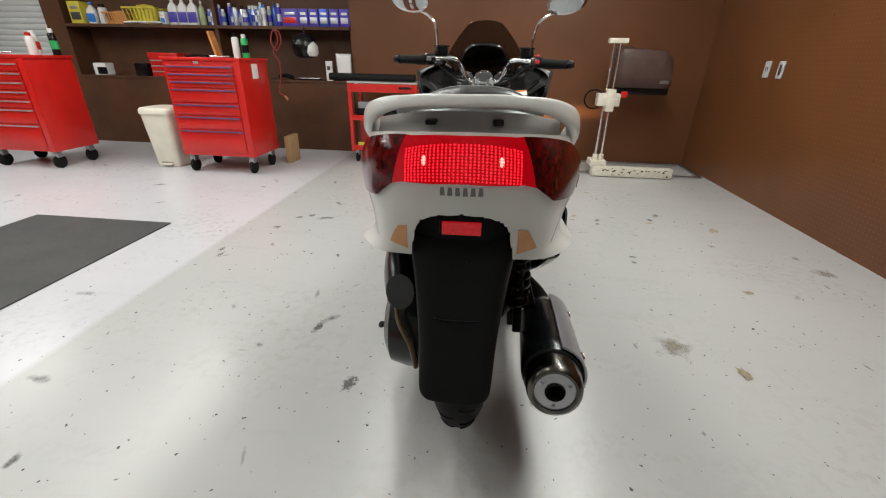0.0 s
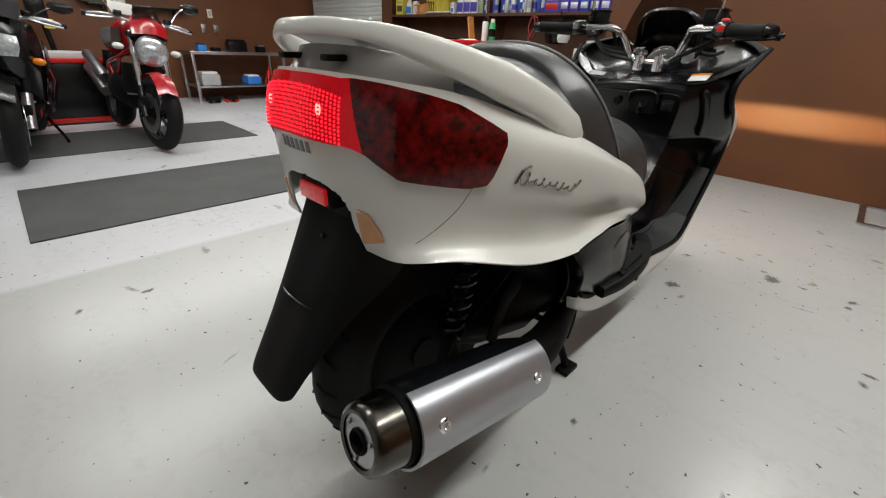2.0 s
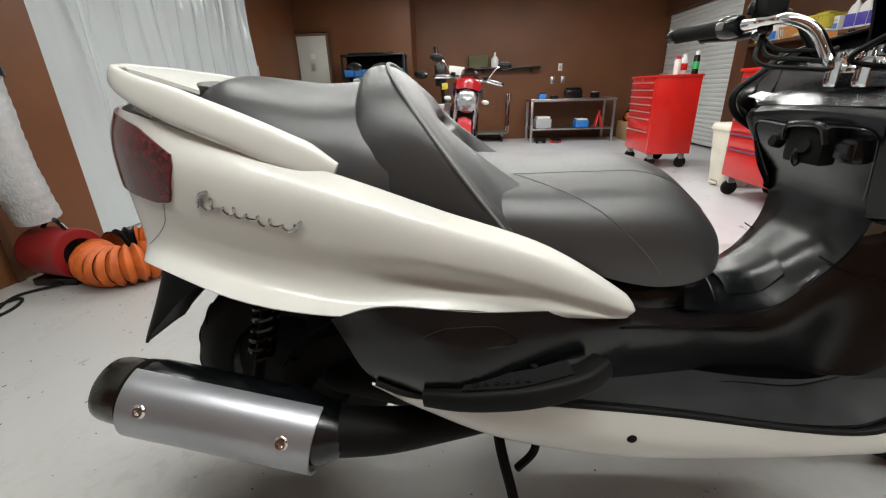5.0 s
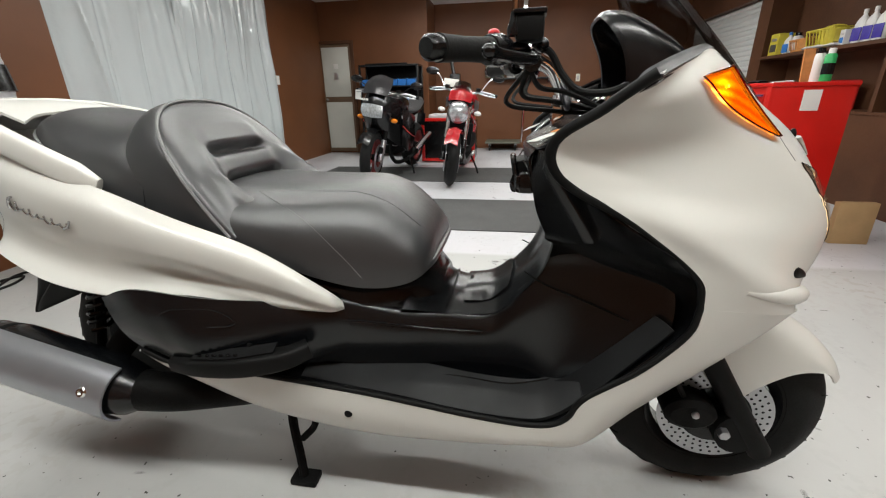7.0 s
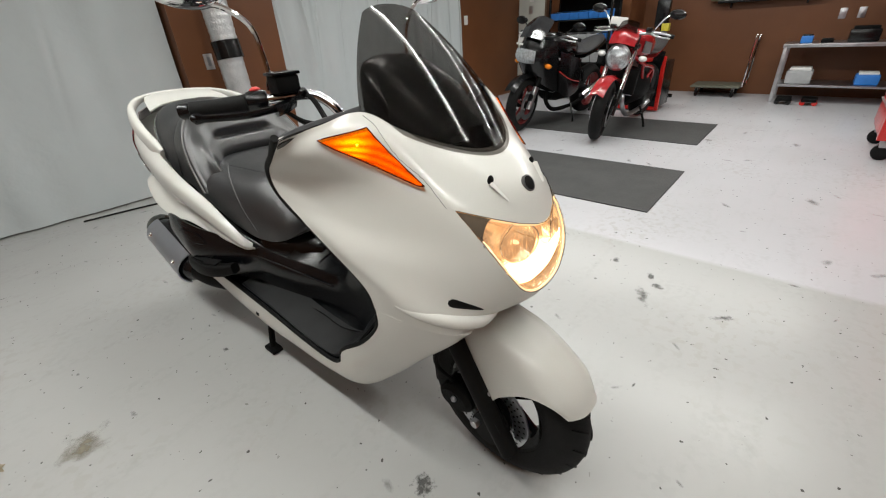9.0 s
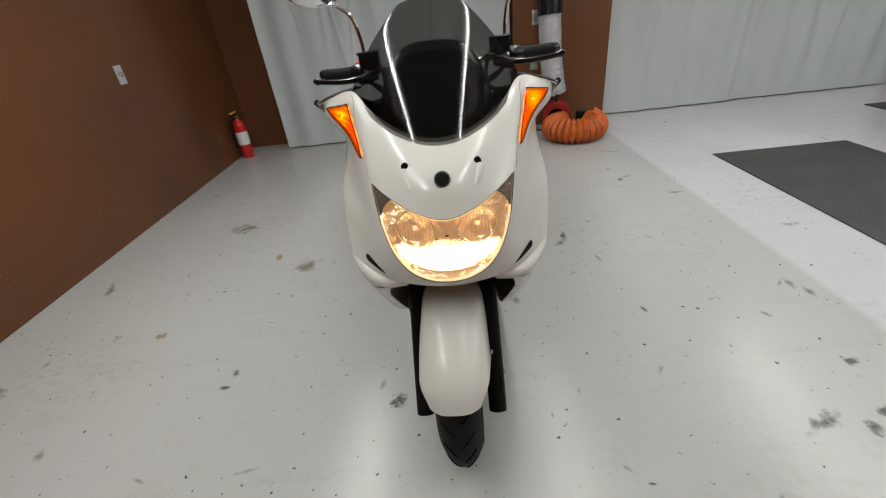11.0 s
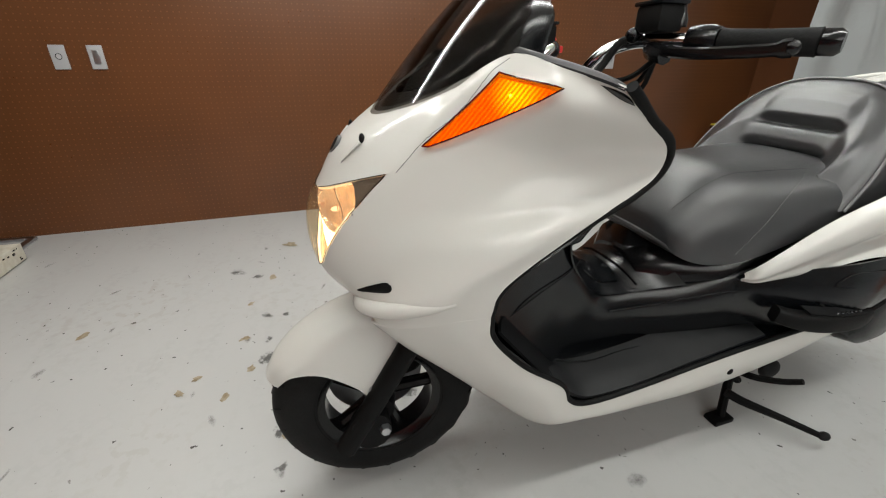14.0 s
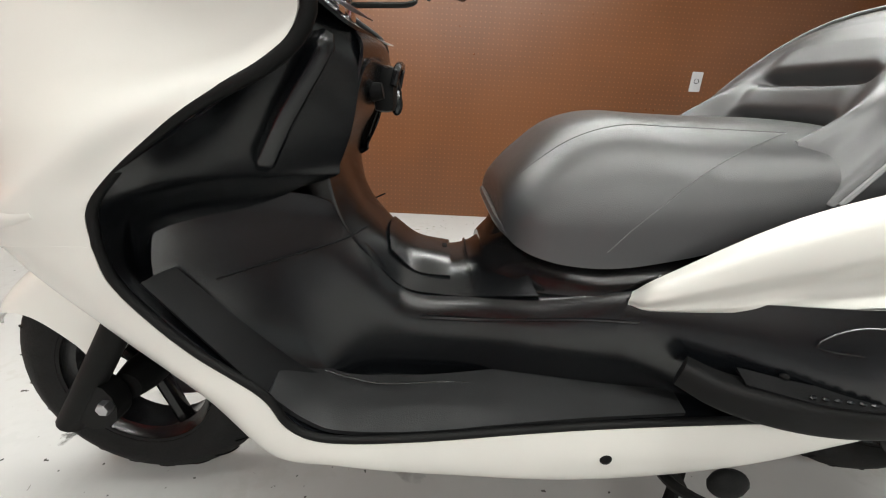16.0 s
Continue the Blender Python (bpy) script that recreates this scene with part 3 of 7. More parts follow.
# side of the tunnel under the seat: top row to foot row
SIDE = [
    [(.225, .230, .590), (.222, .340, .600), (.212, .500, .600), (.185, .690, .556), (.135, .820, .515), (.092, .920, .498), (.085, 1.020, .500), (.098, 1.090, .565), (.112, 1.140, .628), (.130, 1.235, .640), (.170, 1.345, .612)],
    [(.240, .230, .570), (.238, .340, .590), (.232, .500, .585), (.205, .690, .542), (.160, .820, .503), (.122, .920, .488), (.110, 1.018, .484), (.112, 1.085, .550), (.116, 1.152, .600), (.138, 1.250, .602), (.186, 1.356, .578)],
    [(.262, .250, .520), (.262, .340, .530), (.248, .500, .520), (.215, .690, .486), (.176, .820, .462), (.138, .920, .452), (.125, 1.020, .448), (.127, 1.085, .496), (.128, 1.160, .540), (.154, 1.250, .530), (.204, 1.345, .520)],
    [(.252, .290, .450), (.252, .360, .455), (.236, .500, .450), (.205, .690, .425), (.170, .820, .405), (.138, .920, .398), (.125, 1.020, .398), (.126, 1.085, .420), (.135, 1.150, .444), (.165, 1.220, .455), (.212, 1.290, .450)],
    [(.225, .320, .380), (.225, .380, .375), (.210, .500, .365), (.178, .690, .345), (.145, .820, .332), (.126, .920, .322), (.120, 1.020, .318), (.121, 1.080, .326), (.138, 1.125, .340), (.170, 1.165, .365), (.212, 1.200, .388)],
]


def sided(points, s):
    return [[(s * x, y, z) for x, y, z in r] for r in points]


for s in (-1, 1):
    part("lower_side_cover", sheet(patch(sided(LOW, s), 110, 16), .004, out=(0, 1.0, .45)), WHITE, scooter)
    part("edge_moulding", tube(rear_edge(s), .0060, 130, 10, lambda t: 1.35 - .35 * min(1, max(0, (t - .1) / .12))), MATTE, scooter)
    cap = patch([[(s * .199, 1.337, 1.0), (s * .264, 1.288, .9815), (s * .302, 1.256, .968), (s * .319, 1.236, .959)], [(s * .193, 1.326, 1.006), (s * .256, 1.276, .987), (s * .296, 1.240, .971), (s * .314, 1.222, .958)], [(s * .180, 1.312, 1.003), (s * .240, 1.262, .984), (s * .280, 1.224, .966), (s * .300, 1.208, .950)]], 10, 30)
    part("cowl_cap", sheet(cap, .004, out=(0, 1.2, .5)), CAPGREY, scooter, "dark grey cap strip along the cowl")
    shield = part("leg_shield", sheet(patch(sided(SHIELD, s), 60, 30), .004, out=(s * .28, 1.8, .7)), BLACK, scooter)
    # rounded edge of the pocket lid on the shield
    bar_outline = [(.017 * math.copysign(abs(math.cos(a)) ** .5, math.cos(a)), .012 * math.copysign(abs(math.sin(a)) ** .5, math.sin(a))) for a in np.linspace(0, 2 * math.pi, 20, endpoint=False)]
    part("pocket_lid", sweep([(s * .200, 1.112, .838), (s * .206, 1.124, .812), (s * .208, 1.164, .748), (s * .198, 1.198, .688)], bar_outline, 26, lambda t: min(1, .55 + 6 * min(t, 1 - t))), BLACK, shield)
    part("shield_seam", tube(curve([(s * .176, 1.300, .520), (s * .144, 1.212, .545), (s * .120, 1.126, .570), (s * .106, 1.084, .592)], 20), .0016, seg=5), TREAD, shield)
    part("footboard", sheet(patch(sided(FOOT, s), 60, 16), .006, out=(s * .18, .9, 0)), BLACK, scooter)
    matp = patch([[(s * (.243 - u * .10), y, z + .008 + .020 * u) for u in (0, .5, 1)] for y, z in ((1.20, .380), (1.15, .338), (1.10, .321), (.98, .326), (.80, .353), (.62, .373))], 46, 8)
    part("foot_mat", sheet(matp, .008, out=(s * .18, .9, 0)), FOOTMAT, scooter, "grey rubber foot mat")
    slope = patch([[(s * .240, 1.340, .548), (s * .220, 1.330, .553), (s * .205, 1.318, .556)], [(s * .239, 1.262, .452), (s * .215, 1.252, .458), (s * .192, 1.240, .462)], [(s * .237, 1.196, .372), (s * .205, 1.186, .376), (s * .170, 1.172, .380)], [(s * .234, 1.148, .325), (s * .195, 1.140, .335), (s * .150, 1.125, .345)]], 30, 12)
    part("foot_slope", sheet(slope, .006, out=(s * .2, 1.6, 0)), SLOPE, scooter, "black rubber foot rest slope")
    part("mat_rib", tube(curve([(s * .152, 1.15, .362), (s * .162, 1.06, .348), (s * .160, .95, .354), (s * .185, .80, .370)], 30), .0015, seg=6), BLACK, scooter)
    side = part("tunnel_side", sheet(patch(sided(SIDE, s), 44, 80), .004, out=(0, .7, .5)), BLACK, scooter)
    part("tunnel_rib", tube(curve([(s * .127, 1.00, .450), (s * .146, .90, .460), (s * .186, .78, .490), (s * .213, .70, .505)], 30), .003, seg=8), BLACK, side)
    # pillion footrest housing
    peg = [
        [(s * .284, .225, .562), (s * .297, .318, .590), (s * .279, .480, .571), (s * .199, .712, .538)],
        [(s * .296, .252, .520), (s * .305, .350, .530), (s * .294, .480, .520), (s * .206, .725, .500)],
        [(s * .291, .268, .478), (s * .305, .380, .470), (s * .300, .480, .468), (s * .204, .725, .455)],
        [(s * .276, .288, .436), (s * .286, .400, .412), (s * .288, .480, .408), (s * .196, .705, .400)],
    ]
    house = part("footrest_housing", sheet(patch(peg, 26, 36), .006, out=(0, .4, .5)), BLACK, scooter)
    wedge = [(.024 * math.copysign(abs(math.cos(a)) ** .5, math.cos(a)), .021 * math.copysign(abs(math.sin(a)) ** .5, math.sin(a))) for a in np.linspace(0, 2 * math.pi, 20, endpoint=False)]
    part("footrest", sweep([(s * .290, .370, .424), (s * .303, .44, .432), (s * .304, .54, .444), (s * .288, .62, .456), (s * .262, .660, .466)], wedge, 26, lambda t: .45 + .55 * math.sin(math.pi * (.10 + .72 * t)) ** .6), MATTE, house, "folded pillion footrest")
    part("footrest_tread", sheet(patch([[(s * .318, .430, .456), (s * .320, .52, .466), (s * .302, .605, .477)], [(s * .290, .440, .462), (s * .290, .52, .472), (s * .274, .60, .482)]], 6, 14), .003, out=(s * .28, .5, .40)), TREAD, house)
    for k in range(6):
        part("tread_rib", ball((s * .314, .452 + .016 * k, .4625 + .0018 * k), (.003, .005, .0025), 6, 4), BLACK, house)
    part("footrest_bolt", ball((s * .285, .545, .478), (.005, .006, .003)), DARK, house)
    part("access_cover", tube([(s * .303, .40, .555), (s * .304, .37, .54), (s * .300, .40, .525), (s * .296, .47, .518), (s * .284, .52, .522), (s * .287, .48, .55), (s * .303, .40, .555)], .0012, 40, 5), GLOSS, house)
    part("cover_bolt", ball((s * .262, .728, .310), (.004, .009, .009)), DARK, scooter)

# middle of the cockpit: face, tunnel top, dash
COL = mirrored([
    [(0, 1.078, .850), (.07, 1.080, .850), (.150, 1.090, .848)],
    [(0, 1.072, .835), (.07, 1.074, .832), (.155, 1.080, .826)],
    [(0, 1.088, .770), (.07, 1.090, .770), (.148, 1.096, .770)],
    [(0, 1.132, .690), (.07, 1.130, .690), (.132, 1.132, .690)],
    [(0, 1.114, .622), (.06, 1.112, .620), (.120, 1.122, .612)],
    [(0, 1.076, .574), (.06, 1.074, .569), (.114, 1.085, .550)],
    [(0, 1.030, .537), (.06, 1.028, .530), (.112, 1.030, .496)],
    [(0, .975, .518), (.06, .975, .512), (.114, .972, .486)],
    [(0, .935, .520), (.06, .934, .514), (.122, .925, .488)],
    [(0, .905, .545), (.06, .900, .535), (.140, .880, .500)],
    [(0, .880, .610), (.06, .870, .585), (.165, .830, .515)],
])
part("centre_console", sheet(patch(COL, 80, 40), .004, out=(0, 1.4, .6)), BLACK, scooter)
part("fuel_lid", sheet(patch(mirrored([[(0, 1.060, .568), (.045, 1.058, .564), (.080, 1.052, .546)], [(0, 1.015, .537), (.045, 1.013, .533), (.086, 1.010, .512)], [(0, .955, .526), (.045, .955, .522), (.086, .955, .506)]]), 18, 20), .004, out=(0, 1.4, .2)), BLACK, scooter, "black fuel lid")
part("lid_lock", box(-.012, .012, .960, .976, .523, .528, .002), DARK, scooter)
part("console_band", tube(curve([(-.108, .918, .500), (-.06, .926, .520), (0, .930, .526), (.06, .926, .520), (.108, .918, .500)], 24), .0024, seg=8), GLOSS, scooter)
DASH = mirrored([
    [(0, 1.078, .852), (.10, 1.082, .852), (.19, 1.100, .858), (.300, 1.172, .912)],
    [(0, 1.130, .872), (.10, 1.130, .874), (.19, 1.150, .880), (.308, 1.200, .934)],
    [(0, 1.210, .890), (.10, 1.215, .892), (.18, 1.230, .905), (.312, 1.234, .954)],
    [(0, 1.270, .930), (.10, 1.280, .925), (.18, 1.280, .940), (.262, 1.281, .978)],
    [(0, 1.350, .960), (.10, 1.340, .960), (.17, 1.330, .975), (.212, 1.322, .997)],
])
part("dash_panel", sheet(patch(DASH, 40, 50), .004, out=(0, 1.2, .5)), BLACK, scooter)
for gx, gr in ((-.088, .038), (0, .046), (.088, .038)):
    g = part("gauge", spin([(.0001, .0), (gr - .004, 0), (gr - .002, .014), (gr, .016), (gr + .003, .012), (gr + .003, -.02)], (gx, 1.245, .925), (0, -.62, .78), 28), CHROME, scooter, "round gauge with chrome ring")
    part("dial", spin([(.0001, .003), (gr - .004, .003)], (gx, 1.245, .925), (0, -.62, .78), 28), mat("gauge_face", (.10, .10, .105), .35), g)
part("warning_label", sheet(patch([[(.155, 1.075, .862), (.205, 1.088, .867)], [(.150, 1.125, .880), (.205, 1.135, .885)]], 6, 6), .001, out=(.18, 1.1, .5)), PAPER, scooter, "white paper warning label")
part("label_band", sheet(patch([[(.151, 1.114, .878), (.205, 1.124, .883)], [(.150, 1.125, .882), (.205, 1.135, .887)]], 4, 4), .001, out=(.18, 1.1, .5)), mat("orange_print", (.75, .22, .02), .5), scooter)
part("grey_label", sheet(patch([[(-.20, 1.088, .867), (-.13, 1.072, .862)], [(-.20, 1.115, .877), (-.13, 1.10, .872)]], 6, 6), .001, out=(-.18, 1.1, .5)), STEEL, scooter)
part("ignition_recess", box(-.012, .080, 1.056, 1.090, .750, .820, .012), MATTE, scooter)
part("ignition_shroud", sweep(curve([(-.014, 1.058, .790), (.0, 1.052, .818), (.070, 1.052, .820), (.084, 1.058, .790)], 20), circle(.006, 8)), GLOSS, scooter)
part("latch_frame", box(.096, .136, 1.064, 1.097, .762, .802, .008), GLOSS, scooter)
part("latch", box(.102, .130, 1.058, 1.082, .770, .795, .004), BLACK, scooter)
key = part("ignition_key", box(.030, .036, 1.052, 1.080, .768, .784, .002), STEEL, scooter, "key in the ignition")
part("key_head", ball((.030, 1.056, .762), (.007, .010, .018), 12, 8), BLACK, key)
part("ignition_barrel", spin([(.0001, .012), (.013, .012), (.016, .0), (.016, -.02)], (.045, 1.063, .782), (0, -1, .2), 18), DARK, scooter)
part("glove_lock", spin([(.0001, .008), (.011, .008), (.013, 0), (.013, -.01)], (-.061, 1.076, .781), (0, -1, .2), 18), DARK, scooter)
for s in (-1, 1):
    part("glove_lid_seam", tube([(s * .02, 1.064, .815), (s * .135, 1.078, .815), (s * .14, 1.094, .77), (s * .12, 1.118, .70)], .002, 30, 6), GLOSS, scooter)

# seat
def seat_ring(y, top, base, w, n=22, crown=2.4):
    """An arch across the seat at y."""
    r = []
    for i in range(n):
        t = math.pi * i / (n - 1)
        c, q = math.cos(t), math.sin(t)
        r.append((w * math.copysign(abs(c) ** (2 / crown), c), y, base + (top - base) * q ** (2 / crown)))
    return r


front = [seat_ring(*a, n=56, crown=2.7) for a in ((.36, .76, .70, .215), (.44, .772, .672, .222), (.55, .770, .640, .222), (.66, .770, .602, .215), (.74, .770, .580, .205), (.80, .751, .574, .190), (.845, .712, .580, .176), (.872, .682, .590, .158), (.886, .662, .602, .136), (.892, .648, .610, .112))]
front = cat_param(np.array(front), 60)
front_n = normals(front)
if front_n[20, 27, 2] < 0:
    front_n = -front_n
rider_seat = part("rider_seat", loft(front), VINYL, scooter)
part("seat_lip", tube(curve([(-.140, .876, .600), (-.110, .890, .610), (0, .895, .616), (.110, .890, .610), (.140, .876, .600)], 20), .007, seg=8), VINYL, rider_seat)
for s in (-1, 1):
    stitch = snap(curve([(s * .135, .52, .764), (s * .160, .569, .745), (s * .186, .653, .7025), (s * .196, .723, .642), (s * .190, .756, .600)], 50), .0004, front.reshape(-1, 3), front_n.reshape(-1, 3))
    part("seat_stitch", tube(stitch, .0009, seg=5), mat("grey_stitch", (.10, .10, .10), .5), rider_seat)
    ridge = snap(curve([(s * .135, .52, .764), (s * .125, .62, .772), (s * .118, .72, .770), (s * .112, .80, .735), (s * .10, .86, .68)], 50), -.0002, front.reshape(-1, 3), front_n.reshape(-1, 3))
    part("seat_seam", tube(ridge, .0010, seg=5), mat("seat_seam_thread", (.035, .035, .035), .6), rider_seat)
part("seat_base", loft([seat_ring(y, t, b, w) for y, t, b, w in ((.20, .74, .60, .235), (.40, .70, .58, .238), (.60, .635, .56, .215), (.75, .595, .525, .185), (.86, .60, .505, .130), (.905, .552, .500, .085))]), GLOSS, scooter)


def arch_row(w, y0, yt, zb, zt, n=41, p=2.7):
    """An arch over the seat that leans back towards its top."""
    row = []
    for t in np.linspace(0, math.pi, n):
        c, q = math.cos(t), max(0.0, math.sin(t)) ** (2 / p)
        row.append((w * math.copysign(abs(c) ** (2 / p), c), y0 + (yt - y0) * q, zb + (zt - zb) * q))
    return row


SLOTS, SLOT_HALF = (.838, .770), .118
ARCH = [arch_row(*a, n=81) for a in ((.190, .262, .262, .74, .900), (.212, .290, .264, .70, .930), (.222, .395, .278, .69, .941), (.226, .500, .302, .68, .941), (.210, .515, .328, .69, .926), (.188, .522, .352, .71, .899), (.174, .526, .374, .735, .868), (.162, .526, .394, .75, .838), (.147, .520, .425, .735, .770))]
AG = cat_param(np.array(ARCH), 130)
# three cushions parted by deep creases, sunk into the front of the roll
way_in = np.clip((np.linspace(0, 1, 130)[:, None] - .54) / .12, 0, 1)
mid = np.clip((SLOT_HALF - np.abs(AG[..., 0])) / .035, 0, 1)
mid = mid * mid * (3 - 2 * mid)
crease = sum(np.exp(-((AG[..., 2] - z) / .0105) ** 2) for z in SLOTS)
sink = way_in * mid * (.006 - .030 * crease)
AG = AG + sink[..., None] * V(0, .85, .5)
bolster = part("back_bolster", sheet(AG, .004, out=(0, .36, .72)), VINYL, scooter)
part("bolster_piping", tube([(x, y, z + .002) for x, y, z in arch_row(.227, .502, .303, .68, .942)], .0035, seg=6), PIPING, bolster)
pill = [seat_ring(*a) for a in ((-.035, .895, .885, .07), (-.02, .915, .875, .115), (.03, .932, .855, .160), (.10, .925, .815, .192), (.18, .915, .770, .212), (.26, .915, .730, .222), (.32, .90, .71, .222))]
pillion = part("pillion_seat", loft(cat_param(np.array(pill), 40)), VINYL, scooter)
for s in (-1, 1):
    part("seat_piping", tube(curve([(s * .112, -.025, .886), (s * .161, .03, .872), (s * .193, .10, .836), (s * .213, .18, .790), (s * .223, .24, .752)], 30), .003, seg=6), PIPING, pillion)

# rear body: columns from the tip of the right panel round the tail
TAIL = [
    [(.206, .716, .548), (.226, .688, .584), (.242, .560, .668), (.250, .400, .728), (.247, .240, .786), (.240, .090, .826), (.212, -.040, .866), (.165, -.120, .882), (.09, -.165, .890), (0, -.180, .893)],
    [(.212, .720, .545), (.238, .692, .574), (.264, .560, .648), (.278, .400, .704), (.278, .240, .750), (.264, .090, .784), (.236, -.030, .812), (.178, -.130, .838), (.095, -.180, .845), (0, -.194, .848)],
    [(.214, .722, .538), (.241, .694, .556), (.264, .560, .612), (.277, .400, .655), (.273, .240, .685), (.259, .090, .712), (.228, -.042, .745), (.175, -.138, .780), (.095, -.184, .792), (0, -.198, .796)],
    [(.211, .719, .530), (.236, .690, .540), (.256, .560, .580), (.266, .400, .615), (.266, .240, .628), (.250, .090, .654), (.220, -.045, .687), (.176, -.136, .708), (.105, -.172, .722), (0, -.184, .724)],
    [(.204, .714, .527), (.226, .685, .530), (.250, .560, .548), (.270, .400, .572), (.280, .258, .566), (.270, .090, .588), (.232, -.060, .632), (.176, -.128, .630), (.104, -.140, .628), (0, -.148, .625)],
]
TAIL[3] = [(x - (.012 if .05 < y < .5 else .004), y, z) for x, y, z in TAIL[3]]
TAIL.insert(4, [(a[0] + .10 * (b[0] - a[0]), a[1] + .3 * (b[1] - a[1]), a[2] + .62 * (b[2] - a[2])) for a, b in zip(TAIL[3], TAIL[4])])
TAIL[-1] = [(x + .006 * min(1, max(0, (.40 - y) / .3)) * (x > .12), y - .010 * min(1, max(0, (.1 - y) / .15)), z) for x, y, z in TAIL[-1]]
TAIL = [[(x, y, z) for x, y, z in r[::-1]] for r in TAIL]
TG = patch(mirrored(TAIL), 76, 241)
TN = normals(TG)
if ((TG - V(0, .3, .7)) * TN).sum() < 0:
    TG = TG[::-1]
    TN = normals(TG)
TP, TNN = TG.reshape(-1, 3), TN.reshape(-1, 3)


def on_tail(p, off):
    return snap(p, off, TP, TNN)


tcen = (TG[:-1, :-1] + TG[1:, 1:]) / 2
arch = (np.abs(tcen[..., 0]) < np.interp(tcen[..., 2], [.60, .654, .70, .718, .730, .736], [.107, .104, .095, .082, .055, 0])) & (tcen[..., 2] < .736) & (tcen[..., 1] < 0)
kept = np.zeros(TG.shape[:2], bool)
for a, b in ((0, 0), (0, 1), (1, 0), (1, 1)):
    kept[a:a + arch.shape[0], b:b + arch.shape[1]] |= ~arch
for i, j in np.argwhere(kept & (TG[..., 1] < 0) & (TG[..., 2] < .736)):
    x, y, z = TG[i, j]
    hw = np.interp(z, [.60, .654, .70, .718, .730, .736], [.107, .104, .095, .082, .055, 0])
    if abs(x) < hw:
        top = np.interp(abs(x), [0, .055, .082, .095, .104, .107], [.736, .730, .718, .70, .654, .60])
        TG[i, j] = on_tail([(math.copysign(hw, x), y, z) if hw - abs(x) < top - z else (x, y, top)], 0)[0]
tail = part("rear_body", sheet(TG, .004, ~arch), WHITE, scooter)
for s in (-1, 1):
    # script badge drawn as running chrome strokes
    run = []
    for i in range(57):
        y = .034 + .158 * i / 56
        w = (.0055 + .003 * math.sin(i * .37)) if i > 10 else .012
        run.append((s * .265, y + .005 * math.cos(i * .95), .748 - .25 * (y - .03) + w * math.sin(i * .95 + .4)))
    badge = part("side_badge", tube(on_tail(np.array(run), .0018), .0019, 150, 6), BADGE, tail, "chrome script badge")
    part("badge_stroke", tube(on_tail(np.array([(s * .26, .030, .738), (s * .26, .042, .758), (s * .26, .058, .764)]), .0035), .0026, 10, 6), BADGE, badge)
    part("badge_stroke", tube(on_tail(np.array([(s * .27, .175, .704), (s * .27, .190, .712), (s * .27, .200, .722)]), .0035), .0024, 10, 6), BADGE, badge)
    part("body_seam", tube(on_tail(curve([(s * .221, -.037, .740), (s * .21, -.06, .70), (s * .18, -.11, .655)], 30), .0), .0007, seg=5), PIPING, tail)
    # painted reflection: orange-tan patch on the chamfer beside the plate recess
    part("tail_reflection", sheet(on_tail(patch([[(s * .126, -.14, .702), (s * .107, -.14, .706)], [(s * .140, -.14, .680), (s * .109, -.14, .680)], [(s * .146, -.13, .658), (s * .110, -.13, .654)]], 10, 8), .002), .002), REFLECTED_TAN, tail)
for i in range(6):
    x = -.036 + i * .0143
    part("badge_bar", sheet(on_tail(patch([[(x - .0035, -.185, .795), (x + .0035, -.185, .795)], [(x - .005, -.185, .779), (x + .005, -.185, .779)]], 4, 4), .001), .001), mat("grey_badge", (.16, .155, .15), .4), tail)

# tail lamp
def lens_net(x0, x1, ztop, zbot, n, m=10):
    """A net on the lamp between two joints, each a pair of x at its top and foot."""
    rows = []
    for t in np.linspace(0, 1, m):
        row = []
        for x in np.linspace(x0[0] + (x0[1] - x0[0]) * t, x1[0] + (x1[1] - x1[0]) * t, n):
            zt, zb = np.interp(abs(x), *ztop), np.interp(abs(x), *zbot)
            row.append((x, np.interp(abs(x), [0, .1, .17, .215, .246], [-.19, -.178, -.13, -.06, .005]), zt + (zb - zt) * t))
        rows.append(row)
    return rows


ZT = ([0, .115, .17, .215, .246], [.889, .887, .878, .856, .817])
ZB = ([0, .115, .135, .17, .222, .236, .246], [.803, .798, .790, .758, .742, .744, .800])
red = part("tail_lamp", sheet(on_tail(lens_net((-.112, -.132), (.112, .132), ZT, ZB, 40, 16), .005), .004, out=(0, .3, .8)), RED_LIT, scooter, "lit red tail lamp lens")
for s in (-1, 1):
    part("tail_lamp_side", sheet(on_tail(lens_net((s * .1125, s * .1325), (s * .246, s * .246), ZT, ZB, 30, 14), .0055), .004, out=(0, .3, .8)), RED_LENS, red, "dark red side lens")
    part("tail_bulb", ball((s * .072, -.192, .842), (.005, .004, .010)), glow(mat("tail_filament", (1, .5, .4), .3), (1.0, .16, .13), 3.5), red)
prisms = []
for r_ in range(12):
    for c_ in range(31):
        x = -.109 + c_ * .00727
        z = .809 + r_ * .0055 - .6 * x * x
        q = on_tail([(x, -.185, z)], .0072)[0]
        prisms.append(ball(q, (.0019, .002, .0017 + .0008 * ((r_ + c_) % 3 == 0)), 5, 4))
tagged(part("lens_prisms", join(*prisms), RED_DOT, red), kind="stuff")
part("tail_recess", sheet(patch(mirrored([[(0, -.135, .925), (.10, -.12, .92), (.19, -.04, .90)], [(0, -.15, .900), (.10, -.135, .896), (.19, -.05, .880)], [(0, -.165, .885), (.10, -.15, .882), (.195, -.05, .866)]]), 12, 30), .004, out=(0, .3, .85)), mat("grey_inner_plastic", (.34, .32, .31), .22), scooter)
